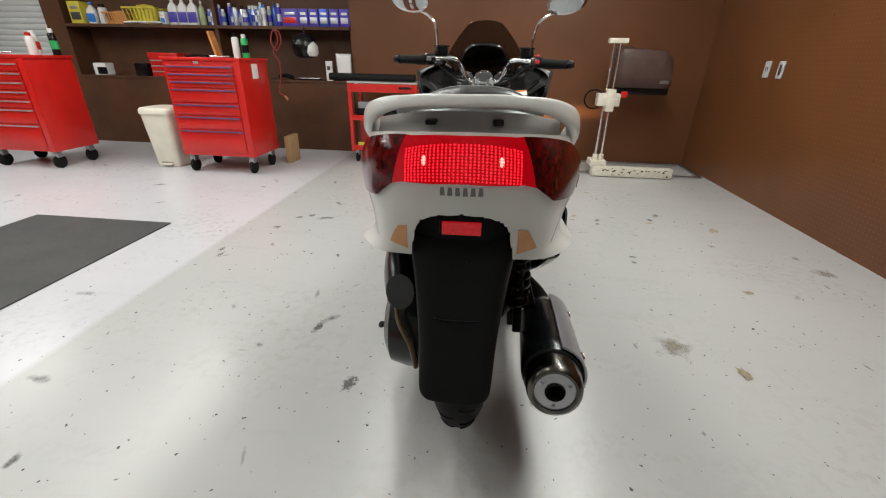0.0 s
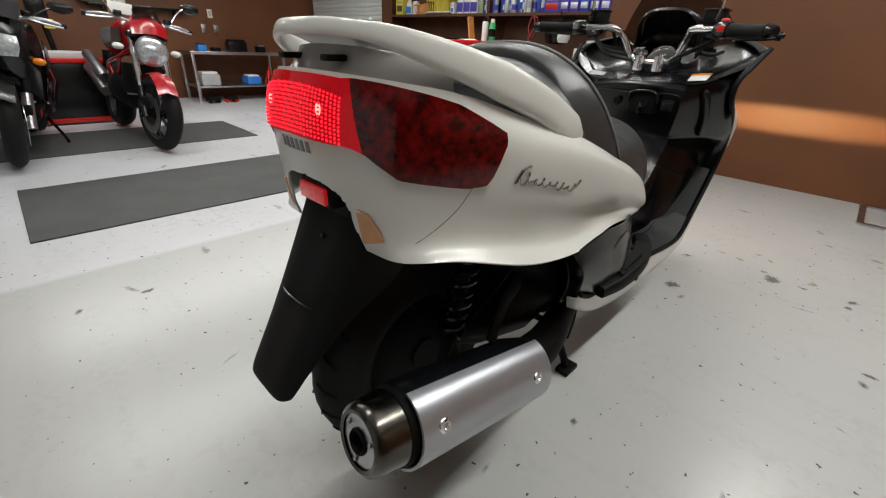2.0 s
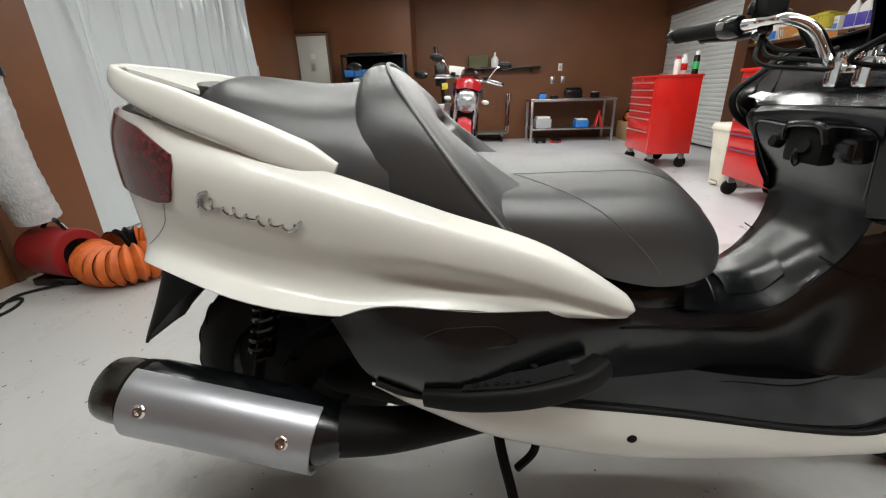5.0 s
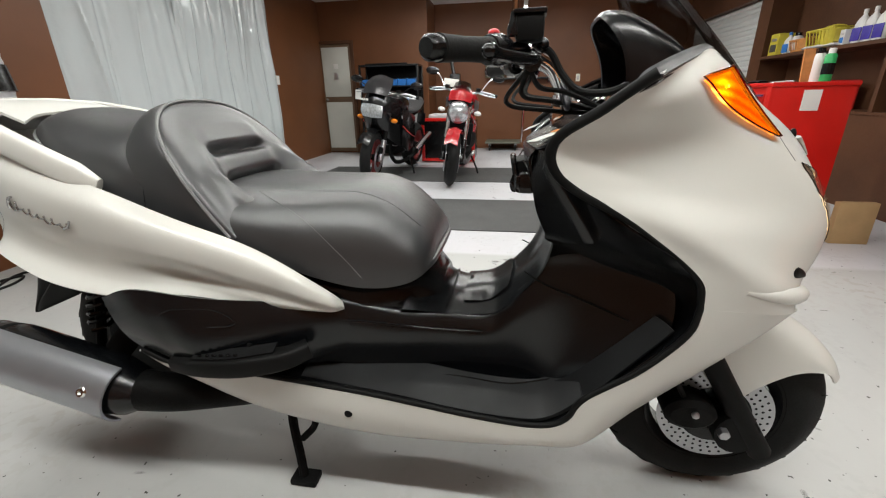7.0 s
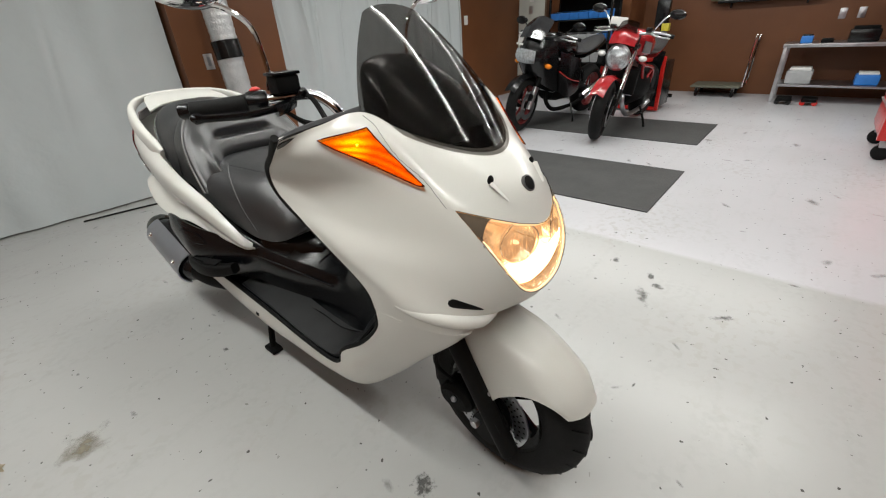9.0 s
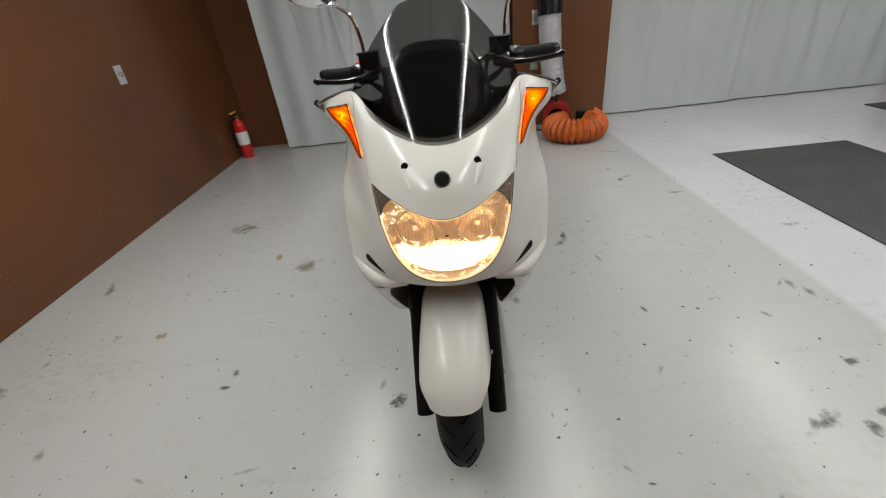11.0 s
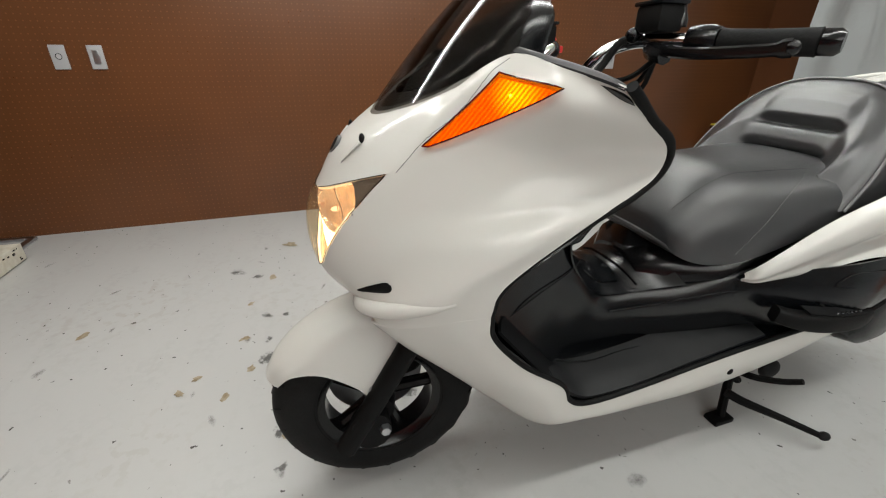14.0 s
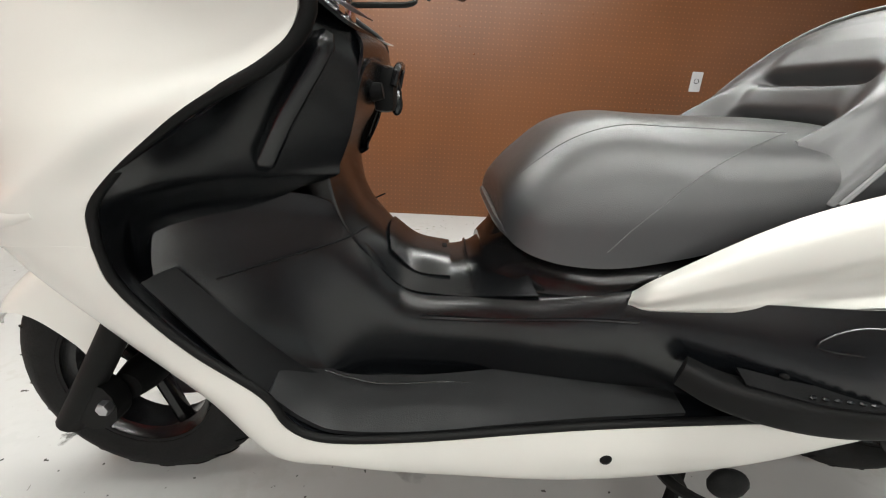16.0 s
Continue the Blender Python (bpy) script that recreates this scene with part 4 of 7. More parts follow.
for x in (-.062, .062):
    part("rail_tab", box(x - .010, x + .010, -.172, -.140, .903, .912, .003), MATTE, scooter)

# grab rail
RAIL = [(.236, .245, .785), (.240, .185, .812), (.240, .11, .846), (.228, .02, .881), (.200, -.066, .912), (.148, -.128, .935), (.075, -.162, .945), (0, -.171, .946)]
RAIL = RAIL + [(-x, y, z) for x, y, z in RAIL[-2::-1]]
rail_outline = [(.0155 * math.copysign(abs(math.cos(a)) ** .6, math.cos(a)), .0265 * math.copysign(abs(math.sin(a)) ** .75, math.sin(a))) for a in np.linspace(0, 2 * math.pi, 24, endpoint=False)]
rail = sweep(RAIL, rail_outline, 110, lambda t: min(1, .50 + 12 * min(t, 1 - t)) * (1.0 - .58 * min(1, max(0, (min(t, 1 - t) - .22) / .18))))
part("grab_rail", rail, WHITE, scooter, "white grab rail round the pillion seat")
part("tail_top", sheet(patch(mirrored([[(0, -.160, .953), (.08, -.150, .951), (.13, -.118, .944)], [(0, -.10, .943), (.09, -.09, .940), (.15, -.06, .929)], [(0, -.03, .925), (.10, -.02, .92), (.165, .02, .905)]]), 14, 30), .006, out=(0, 0, .8)), WHITE, scooter)

# number plate bracket and mudguard
part("plate_bracket", sheet(patch(mirrored([[(0, -.136, .742), (.06, -.134, .739), (.104, -.118, .722)], [(0, -.142, .70), (.06, -.140, .70), (.108, -.120, .690)], [(0, -.148, .66), (.06, -.146, .66), (.108, -.124, .654)], [(0, -.152, .635), (.06, -.150, .635), (.10, -.13, .63)]]), 18, 20), .006, out=(0, .2, .66)), MATTE, scooter)
part("reflector_frame", box(-.046, .046, -.172, -.136, .683, .724, .006), MATTE, scooter)
part("rear_reflector", box(-.040, .040, -.178, -.146, .689, .717, .003), RED_REFL, scooter, "red rectangular reflector")
MUD = mirrored([
    [(0, -.146, .668), (.07, -.144, .668), (.120, -.115, .668), (.126, -.03, .66)],
    [(0, -.200, .570), (.06, -.198, .570), (.098, -.172, .570), (.106, -.09, .555)],
    [(0, -.256, .470), (.055, -.254, .470), (.082, -.232, .470), (.086, -.175, .490)],
    [(0, -.302, .390), (.050, -.300, .390), (.074, -.284, .392), (.076, -.262, .410)],
    [(0, -.310, .370), (.050, -.308, .371), (.070, -.294, .376), (.072, -.284, .384)],
])
mud = part("rear_mudguard", sheet(patch(MUD, 40, 40), .006, out=(0, .1, .5)), MATTE, scooter)
part("mudguard_seam", tube(curve([(-.088, -.19, .520), (-.05, -.226, .520), (0, -.232, .520), (.05, -.226, .520), (.088, -.19, .520)], 24), .002, seg=6), GLOSS, mud)
part("mudguard_bolt", ball((.012, -.172, .628), .005), GLOSS, mud)


def tyre_profile(r, w, rim):
    """Round tread outline of a tyre, inner edge to inner edge."""
    out = [(rim - .006, -w * .40), (rim + .012, -w * .47)]
    for t in np.linspace(-1, 1, 13):
        out.append((r - (r - rim) * .62 * abs(t) ** 2.4, t * w * .5))
    return out + [(rim + .012, w * .47), (rim - .006, w * .40)]


def grooves(r, w, cy, cz, n, parent, m, turned=Matrix.Identity(4)):
    made = []
    for i in range(n):
        for s in (-1, 1):
            a = 2 * math.pi * (i + (.5 if s > 0 else 0)) / n
            pts = []
            for t in np.linspace(.12, .68, 5):
                rr = r - (r * .4) * .62 * t ** 2.4 * .98 + .0012
                b = a + .20 * t
                pts.append((s * t * w * .5, cy + rr * math.cos(b), cz + rr * math.sin(b)))
            made.append(sweep(pts, circle(.0026, 5, .0010), caps=True))
    tagged(part("tread_grooves", moved(join(*made), turned), DARK, parent), kind="stuff")


# rear wheel, engine and exhaust
RW = (0, .030, .290)
rear_wheel = part("rear_wheel", spin(tyre_profile(.245, .130, .152), RW), RUBBER, scooter, "black rear tyre")
grooves(.245, .130, RW[1], RW[2], 22, rear_wheel, DARK)
part("rim", spin([(.150, -.055), (.146, -.045), (.135, -.035), (.135, .035), (.146, .045), (.150, .055)], RW), GLOSS, rear_wheel)
for i in range(5):
    a = 2 * math.pi * i / 5 + .3
    part("spoke", sweep([(0, RW[1] + r * math.cos(a), RW[2] + r * math.sin(a)) for r in (.03, .08, .138)], circle(.016, 8, .012)), GLOSS, rear_wheel)
part("hub", spin([(.0001, -.06), (.035, -.06), (.045, -.03), (.045, .03), (.035, .06), (.0001, .06)], RW, seg=24), DARK, rear_wheel)
part("brake_drum", spin([(.0001, .052), (.09, .052), (.12, .046), (.142, .030), (.142, -.030), (.12, -.046), (.0001, -.05)], RW), DARK, rear_wheel)
part("engine_block", loft([curve([(w * math.cos(t), y, z + h * math.sin(t)) for t in np.linspace(0, 2 * math.pi, 13)], 24)[:-1] for y, z, w, h in ((.12, .36, .10, .09), (.22, .38, .13, .13), (.36, .36, .15, .13), (.50, .34, .14, .11), (.60, .34, .08, .07))]), DARK, scooter)
part("transmission_case", loft([[(-.105 - d, .03 + r * math.cos(t) * 1.0 + o, .305 + .98 * r * math.sin(t) + .05 * o) for t in np.linspace(0, 2 * math.pi, 28, endpoint=False)] for d, r, o in ((0, .125, .02), (.05, .13, .03), (.095, .118, .03), (.115, .085, .035), (.120, .04, .04))]), BLACK, scooter)
part("transmission_arm", sweep([(-.115, .02, .31), (-.12, .2, .33), (-.12, .36, .35), (-.11, .50, .36)], circle(.035, 10, .085), 20), DARK, scooter)
part("air_box", sweep([(-.150, -.10, .50), (-.168, .0, .52), (-.170, .14, .51), (-.15, .26, .48)], circle(.044, 14, .075), 24, lambda t: .6 + .4 * math.sin(math.pi * (.15 + .7 * t))), BLACK, scooter)
part("air_hose", tube([(-.175, -.02, .45), (-.165, -.07, .40), (-.13, -.09, .33), (-.125, -.06, .24)], .007, 20, 8), mat("brown_breather_hose", (.10, .06, .02), .5), scooter)
part("inner_mudguard", loft([curve([(w * math.cos(t), y, z + h * math.sin(t)) for t in np.linspace(0, 2 * math.pi, 13)], 24)[:-1] for y, z, w, h in ((.07, .59, .11, .05), (.18, .54, .18, .09), (.35, .47, .205, .13), (.52, .42, .19, .13), (.66, .40, .14, .08))]), DARK, scooter)
part("exhaust_cover", sweep([(.232, .16, .288), (.222, .28, .282), (.190, .40, .276), (.140, .56, .268)], circle(1, 16, 1), 22, lambda t: .050 - .022 * t), DARK, scooter)
for s in (-1, 1):
    shock = part("shock_absorber", tube([(s * .145, .0, .34), (s * .145, .075, .60)], .012, 4), DARK, scooter)
    coil = [(s * .145 + .024 * math.cos(t), .018 + .052 * t / 50 + .024 * math.sin(t) * .95, .40 + .185 * t / 50) for t in np.linspace(0, 50, 150)]
    part("spring", tube(coil, .0055, seg=6), GLOSS, shock)
part("engine_cover", loft([curve([(w * math.cos(t), y, z + h * math.sin(t)) for t in np.linspace(0, 2 * math.pi, 13)], 24)[:-1] for y, z, w, h in ((.09, .36, .12, .09), (.16, .37, .16, .13), (.30, .36, .18, .15), (.45, .36, .17, .13), (.58, .36, .11, .08))]), DARK, scooter)
part("swing_hanger", box(.06, .135, .20, .40, .30, .42, .02), DARK, scooter)
part("brake_pipe", tube([(.13, .05, .36), (.16, .12, .45), (.15, .22, .50), (.12, .34, .49), (.14, .44, .44)], .006, 30, 6), DARK, scooter)
part("hose", tube([(.11, .30, .36), (.15, .38, .40), (.14, .46, .48), (.10, .52, .50)], .010, 24, 8), DARK, scooter)
for i in range(4):
    part("bracket", box(.125, .150, .27 + .055 * i, .30 + .055 * i, .34 + .03 * (i % 2), .43 + .02 * (i % 3), .006), DARK, scooter)
MA, MB = Vector((.213, -.255, .370)), Vector((.238, .205, .282))
MD = (MB - MA).normalized()


def along(t):
    return tuple(MA + (MB - MA) * t)


muffler = part("muffler", spin([(.052, .066), (.064, .070), (.070, .085), (.071, .12), (.070, .38), (.058, .44), (.035, .475), (.025, .49)], tuple(MA), tuple(MD), 36), BLACK, scooter)
part("end_cap", spin([(.044, .0), (.050, -.002), (.058, .004), (.061, .015), (.063, .040), (.064, .056), (.060, .060), (.052, .060)], tuple(MA), tuple(MD), 36), BURNT, muffler, "heat-tinted steel end cap")
part("collar", spin([(.060, .056), (.066, .058), (.067, .070), (.064, .076)], tuple(MA), tuple(MD), 36), DARK, muffler)
part("end_plate", spin([(.018, .008), (.022, .002), (.044, .003), (.048, .012)], tuple(MA), tuple(MD), 36), STEEL, muffler)
part("outlet", spin([(.022, .0), (.019, -.004), (.017, .0), (.017, .06), (.0001, .06)], tuple(MA), tuple(MD), 24), DARK, muffler)
uvec = MD.cross(Vector((0, 0, 1))).normalized()
wvec = uvec.cross(MD)
for i in range(3):
    a = 2 * math.pi * i / 3 + .5
    part("rivet", ball(tuple(MA + MD * .001 + (uvec * math.cos(a) + wvec * math.sin(a)) * .034), .0045, 8, 6), STEEL, muffler)
net = []
for t in np.linspace(.15, .91, 30):
    row = []
    for a in np.linspace(-62, 78, 22):
        b = radians(a)
        r = .0745 + .003 * math.cos(b)
        row.append(tuple(MA + (MB - MA) * t + (uvec * math.cos(b) + wvec * math.sin(b)) * r))
    net.append(row)
guard = part("heat_shield", sheet(np.array(net), .005, out=along(.5)), SILVER, muffler, "silver painted heat shield")
for t, a in ((.245, 24), (.80, 22)):
    b = radians(a)
    c = MA + (MB - MA) * t + (uvec * math.cos(b) + wvec * math.sin(b)) * .0755
    part("shield_bolt", spin([(.003, .003), (.0055, .0065), (.009, .0065), (.0105, .003), (.0125, .0015), (.0125, -.004)], tuple(c), tuple(uvec * math.cos(b) + wvec * math.sin(b)), 18), CHROME, guard)
part("exhaust_pipe", tube([along(.98), (.225, .29, .262), (.19, .39, .285), (.13, .50, .30)], .019, 24, 12), DARK, muffler)
part("muffler_bracket", sweep([(.19, .10, .36), (.17, .16, .42), (.15, .24, .44)], circle(.010, 8, .03), 12), DARK, muffler)

# centre stand and side stand
for s in (-1, 1):
    part("stand_leg", tube([(s * .10, .50, .25), (s * .135, .51, .16), (s * .165, .535, .06), (s * .178, .545, .012)], .012, 16, 8), DARK, scooter)
    part("stand_foot", box(s * .178 - .022, s * .178 + .022, .515, .585, 0, .018, .005), DARK, scooter)
part("stand_bar", tube([(-.125, .51, .17), (0, .515, .165), (.125, .51, .17)], .011, 8, 8), DARK, scooter)
part("stand_pedal", tube([(-.168, .545, .10), (-.205, .515, .088), (-.265, .45, .070), (-.340, .385, .055)], .009, 22, 8, lambda t: 1.5 - .6 * t), DARK, scooter)
part("pedal_pad", ball((-.343, .380, .056), (.013, .018, .011), 12, 8), RUBBER, scooter)
part("side_stand", tube([(-.185, .60, .225), (-.245, .605, .245), (-.300, .595, .275), (-.335, .583, .302)], .010, 18, 8, lambda t: 1 - .3 * t), DARK, scooter)
part("stand_stop", ball((-.215, .490, .215), (.018, .034, .028), 14, 8), RUBBER, scooter)
part("stand_strut", tube([(.150, .585, .215), (.152, .580, .160), (.158, .545, .118)], .009, 14, 8), DARK, scooter)
part("stand_spring", tube([(-.15, .57, .22), (-.17, .52, .14)], .011, 6, 8), DARK, scooter)
part("belly_pan", loft([curve([(w * math.cos(t), y, z + .05 * math.sin(t)) for t in np.linspace(0, 2 * math.pi, 13)], 20)[:-1] for y, z, w in ((.40, .30, .17), (.70, .26, .18), (1.0, .25, .18), (1.2, .30, .16), (1.30, .40, .12))]), DARK, scooter)

# steered parts
STEER = -3.0
AX0, AX1 = Vector((0, 1.165, .885)), Vector((0, 1.520, .240))
TURN = Matrix.Translation(AX0) @ Matrix.Rotation(radians(STEER), 4, (AX0 - AX1).normalized()) @ Matrix.Translation(-AX0)


def steered(name, mesh, material, parent=None, label=""):
    return part(name, moved(mesh, TURN), material, parent or scooter, label)


FW = (0, 1.535, .245)
front_wheel = steered("front_wheel", spin(tyre_profile(.245, .112, .152), FW, seg=56), RUBBER, None, "black front tyre")
grooves(.245, .112, FW[1], FW[2], 22, front_wheel, DARK, TURN)
steered("rim", spin([(.152, -.048), (.148, -.040), (.128, -.030), (.128, .030), (.148, .040), (.152, .048)], FW), GLOSS, front_wheel)
for i in range(5):
    a = 2 * math.pi * i / 5 + .55
    steered("spoke", sweep([(0, FW[1] + r * math.cos(a + .25 * (r - .03)), FW[2] + r * math.sin(a + .25 * (r - .03))) for r in (.03, .08, .132)], circle(.017, 8, .014)), GLOSS, front_wheel)
steered("hub", spin([(.0001, -.07), (.028, -.07), (.036, -.03), (.036, .03), (.028, .07), (.0001, .07)], FW, seg=24), DARK, front_wheel)
disc = steered("brake_disc", spin([(.072, .064), (.072, .068), (.121, .068), (.121, .064), (.072, .064)], FW, seg=56), STEEL, front_wheel, "drilled steel brake disc")
holes = []
for i in range(36):
    a = 2 * math.pi * i / 36
    for k, r in enumerate((.084, .097, .110)):
        b = a + .05 * k
        holes.append(spin([(.0001, .0688), (.0034, .0688)], (0, FW[1] + r * math.cos(b), FW[2] + r * math.sin(b)), (1, 0, 0), 6))
tagged(steered("disc_holes", join(*holes), DARK, disc), kind="stuff")
steered("disc_carrier", spin([(.03, .062), (.055, .070), (.076, .069), (.076, .064)], FW, seg=40), GLOSS, front_wheel)
for s in (-1, 1):
    fork = steered("fork_leg", tube([(s * .100, 1.625, .185), (s * .100, 1.560, .290), (s * .098, 1.470, .440), (s * .095, 1.40, .56)], .024, 16, 14), MATTE)
    steered("axle_nut", spin([(.0001, .012), (.011, .012), (.013, .008), (.013, -.02)], (s * .118, 1.535, .240), (s, 0, 0), 6), STEEL, fork)
    steered("fork_foot", loft([[(s * (.098 + dx), 1.565 + .045 * math.cos(t), .235 + .05 * math.sin(t)) for t in np.linspace(0, 2 * math.pi, 14, endpoint=False)] for dx in (-.018, -.012, .012, .018)]), MATTE, fork)
caliper = steered("brake_caliper", loft([[(.085 + dx, 1.455 + (.055 - e) * math.cos(t) + .01, .275 + (.040 - e) * math.sin(t)) for t in np.linspace(0, 2 * math.pi, 14, endpoint=False)] for dx, e in ((-.045, .012), (-.035, 0), (.03, 0), (.04, .012))]), DARK)
steered("caliper_bolt", ball((.128, 1.47, .285), .008), STEEL, caliper)
steered("brake_hose", tube([(.10, 1.45, .31), (.13, 1.42, .38), (.12, 1.44, .46), (.09, 1.46, .56)], .006, 20, 8), DARK)
FEND = mirrored([
    [(0, 1.776, .362), (.030, 1.772, .360), (.052, 1.758, .358), (.060, 1.748, .356)],
    [(0, 1.750, .405), (.040, 1.744, .402), (.070, 1.726, .396), (.080, 1.714, .390)],
    [(0, 1.702, .452), (.044, 1.696, .446), (.078, 1.674, .428), (.088, 1.655, .388)],
    [(0, 1.638, .490), (.046, 1.631, .484), (.080, 1.612, .456), (.092, 1.590, .345)],
    [(0, 1.568, .512), (.046, 1.561, .506), (.080, 1.552, .470), (.094, 1.545, .298)],
    [(0, 1.500, .525), (.046, 1.492, .520), (.080, 1.490, .480), (.094, 1.505, .340)],
    [(0, 1.430, .505), (.046, 1.425, .500), (.080, 1.435, .470), (.092, 1.462, .400)],
])
fender = steered("front_mudguard", sheet(patch(FEND, 50, 50), .004, out=(0, 1.55, .2)), WHITE, None, "white front mudguard")
for s in (-1, 1):
    steered("mudguard_bolt", spin([(.0001, .004), (.010, .003), (.012, -.003)], (s * .096, 1.551, .332), (s, 0, 0), 14), STEEL, fender)
bar_path = [(.030, 1.150, .912), (.075, 1.150, .925), (.105, 1.125, .985), (.130, 1.085, 1.010), (.190, 1.060, 1.012), (.250, 1.021, 1.008), (.365, .960, 1.004)]
bar_path = [(-x, y, z) for x, y, z in bar_path[::-1]] + bar_path
bar = steered("handlebar", tube(bar_path, .0115, 120, 12), CHROME, None, "chrome handlebar")
for s in (-1, 1):
    steered("bar_clamp", box(s * .034 - .018, s * .034 + .018, 1.125, 1.178, .880, .932, .008), CHROME, bar)
    for dy in (-.016, .016):
        steered("clamp_bolt", spin([(.0001, .008), (.007, .008), (.008, 0), (.008, -.01)], (s * .034, 1.151 + dy, .932), (0, 0, 1), 10), CHROME, bar)
    d = Vector((s * .115, -.06, -.004)).normalized()
    g0 = Vector((s * .252, 1.0200, 1.008))
    steered("grip", spin([(.013, 0), (.019, .002), (.0175, .012), (.0165, .06), (.0175, .11), (.018, .116), (.013, .118)], tuple(g0), tuple(d), 20), RUBBER, bar, "black rubber grip")
    steered("bar_end", spin([(.012, .116), (.0165, .118), (.0165, .134), (.012, .140), (.0001, .140)], tuple(g0), tuple(d), 18), GLOSS, bar)
    sw = g0 - d * .022
    steered("switch_box", spin([(.012, -.022), (.021, -.020), (.024, -.008), (.024, .012), (.021, .022), (.012, .024)], tuple(sw), tuple(d), 18), BLACK, bar)
    steered("switch_knob", box(sw.x - .010, sw.x + .010, sw.y - .030, sw.y - .020, sw.z - .006, sw.z + .010, .003), mat("red_switch", (.6, .02, .02), .4) if s > 0 else STEEL, bar)
    if s > 0:
        steered("stop_switch", ball((sw.x, sw.y - .004, sw.z + .024), (.012, .009, .006)), mat("red_stop_switch", (.6, .02, .02), .4), bar)
    lev = [(s * .190, 1.085, 1.000), (s * .225, 1.090, .996), (s * .280, 1.078, .992), (s * .345, 1.048, .994), (s * .374, 1.034, .997)]
    steered("lever", sweep(lev, circle(.006, 8, .009), 24, lambda t: .9 if t < .93 else 1.25), GLOSS, bar)
    steered("lever_ball", ball(lev[-1], .009, 10, 8), GLOSS, bar)
    steered("fluid_reservoir", box(s * .188 - .028, s * .188 + .028, 1.056, 1.100, 1.022, 1.060, .007), MATTE, bar)
    steered("reservoir_cap", box(s * .188 - .031, s * .188 + .031, 1.053, 1.103, 1.059, 1.066, .003), BLACK, bar)
    for dx in (-.020, .020):
        steered("cap_screw", spin([(.0001, .0015), (.003, .001), (.004, -.002)], (s * .188 + dx, 1.078, 1.066), (0, 0, 1), 10), STEEL, bar)
    steered("brake_hose", tube([(s * .168, 1.085, 1.022), (s * .150, 1.112, 1.010), (s * .142, 1.135, .975), (s * .150, 1.165, .948), (s * .175, 1.205, .945), (s * .190, 1.235, .955)], .0062, 30, 8), RUBBER, bar)
    steered("hose_elbow", ball((s * .160, 1.098, 1.020), (.013, .012, .012)), BLACK, bar)
    steered("mirror_boot", spin([(.012, 0), (.012, .010), (.008, .022), (.006, .034)], (s * .205, 1.055, 1.030), (0, 0, 1), 14), GLOSS, bar)
    steered("lever_mount", sweep([(s * .175, 1.07, 1.0), (s * .20, 1.085, .995), (s * .225, 1.085, .99)], circle(.014, 8), 8), BLACK, bar)
    for k in range(3):
        steered("cable", tube([(s * .20, 1.08, .985), (s * (.16 - .02 * k), 1.10 - .03 * k, .955 - .012 * k), (s * (.10 - .01 * k), 1.15 - .02 * k, .945 - .015 * k), (s * .06, 1.24, .905)], .0045, 26, 6), RUBBER, bar)
    mirror_arm = [(s * .205, 1.055, 1.055), (s * .208, 1.055, 1.10), (s * .222, 1.058, 1.155), (s * .262, 1.052, 1.188), (s * .300, 1.045, 1.198)]
    mirror = steered("mirror", loft([[(s * (.325 + .080 * a * math.cos(t)), 1.04 + dy, 1.232 + .045 * a * math.sin(t) + .01 * math.cos(t)) for t in np.linspace(0, 2 * math.pi, 26, endpoint=False)] for dy, a in ((-.006, .90), (-.004, .99), (.004, 1.0), (.018, .85), (.028, .5), (.030, .1))]), CHROME, None, "chrome rear-view mirror")
    steered("mirror_glass", loft([[(s * (.325 + .074 * a * math.cos(t)), 1.0335 + dy, 1.232 + .041 * a * math.sin(t) + .01 * math.cos(t)) for t in np.linspace(0, 2 * math.pi, 26, endpoint=False)] for dy, a in ((-.002, .9), (0, 1.0))]), mat("mirror_glass", (.9, .9, .92), .03, 1.0, vary=.02, bump=0), mirror)
    steered("mirror_stem", tube(mirror_arm, .0055, 26, 8), CHROME, mirror)

# ---- room: surfaces ----


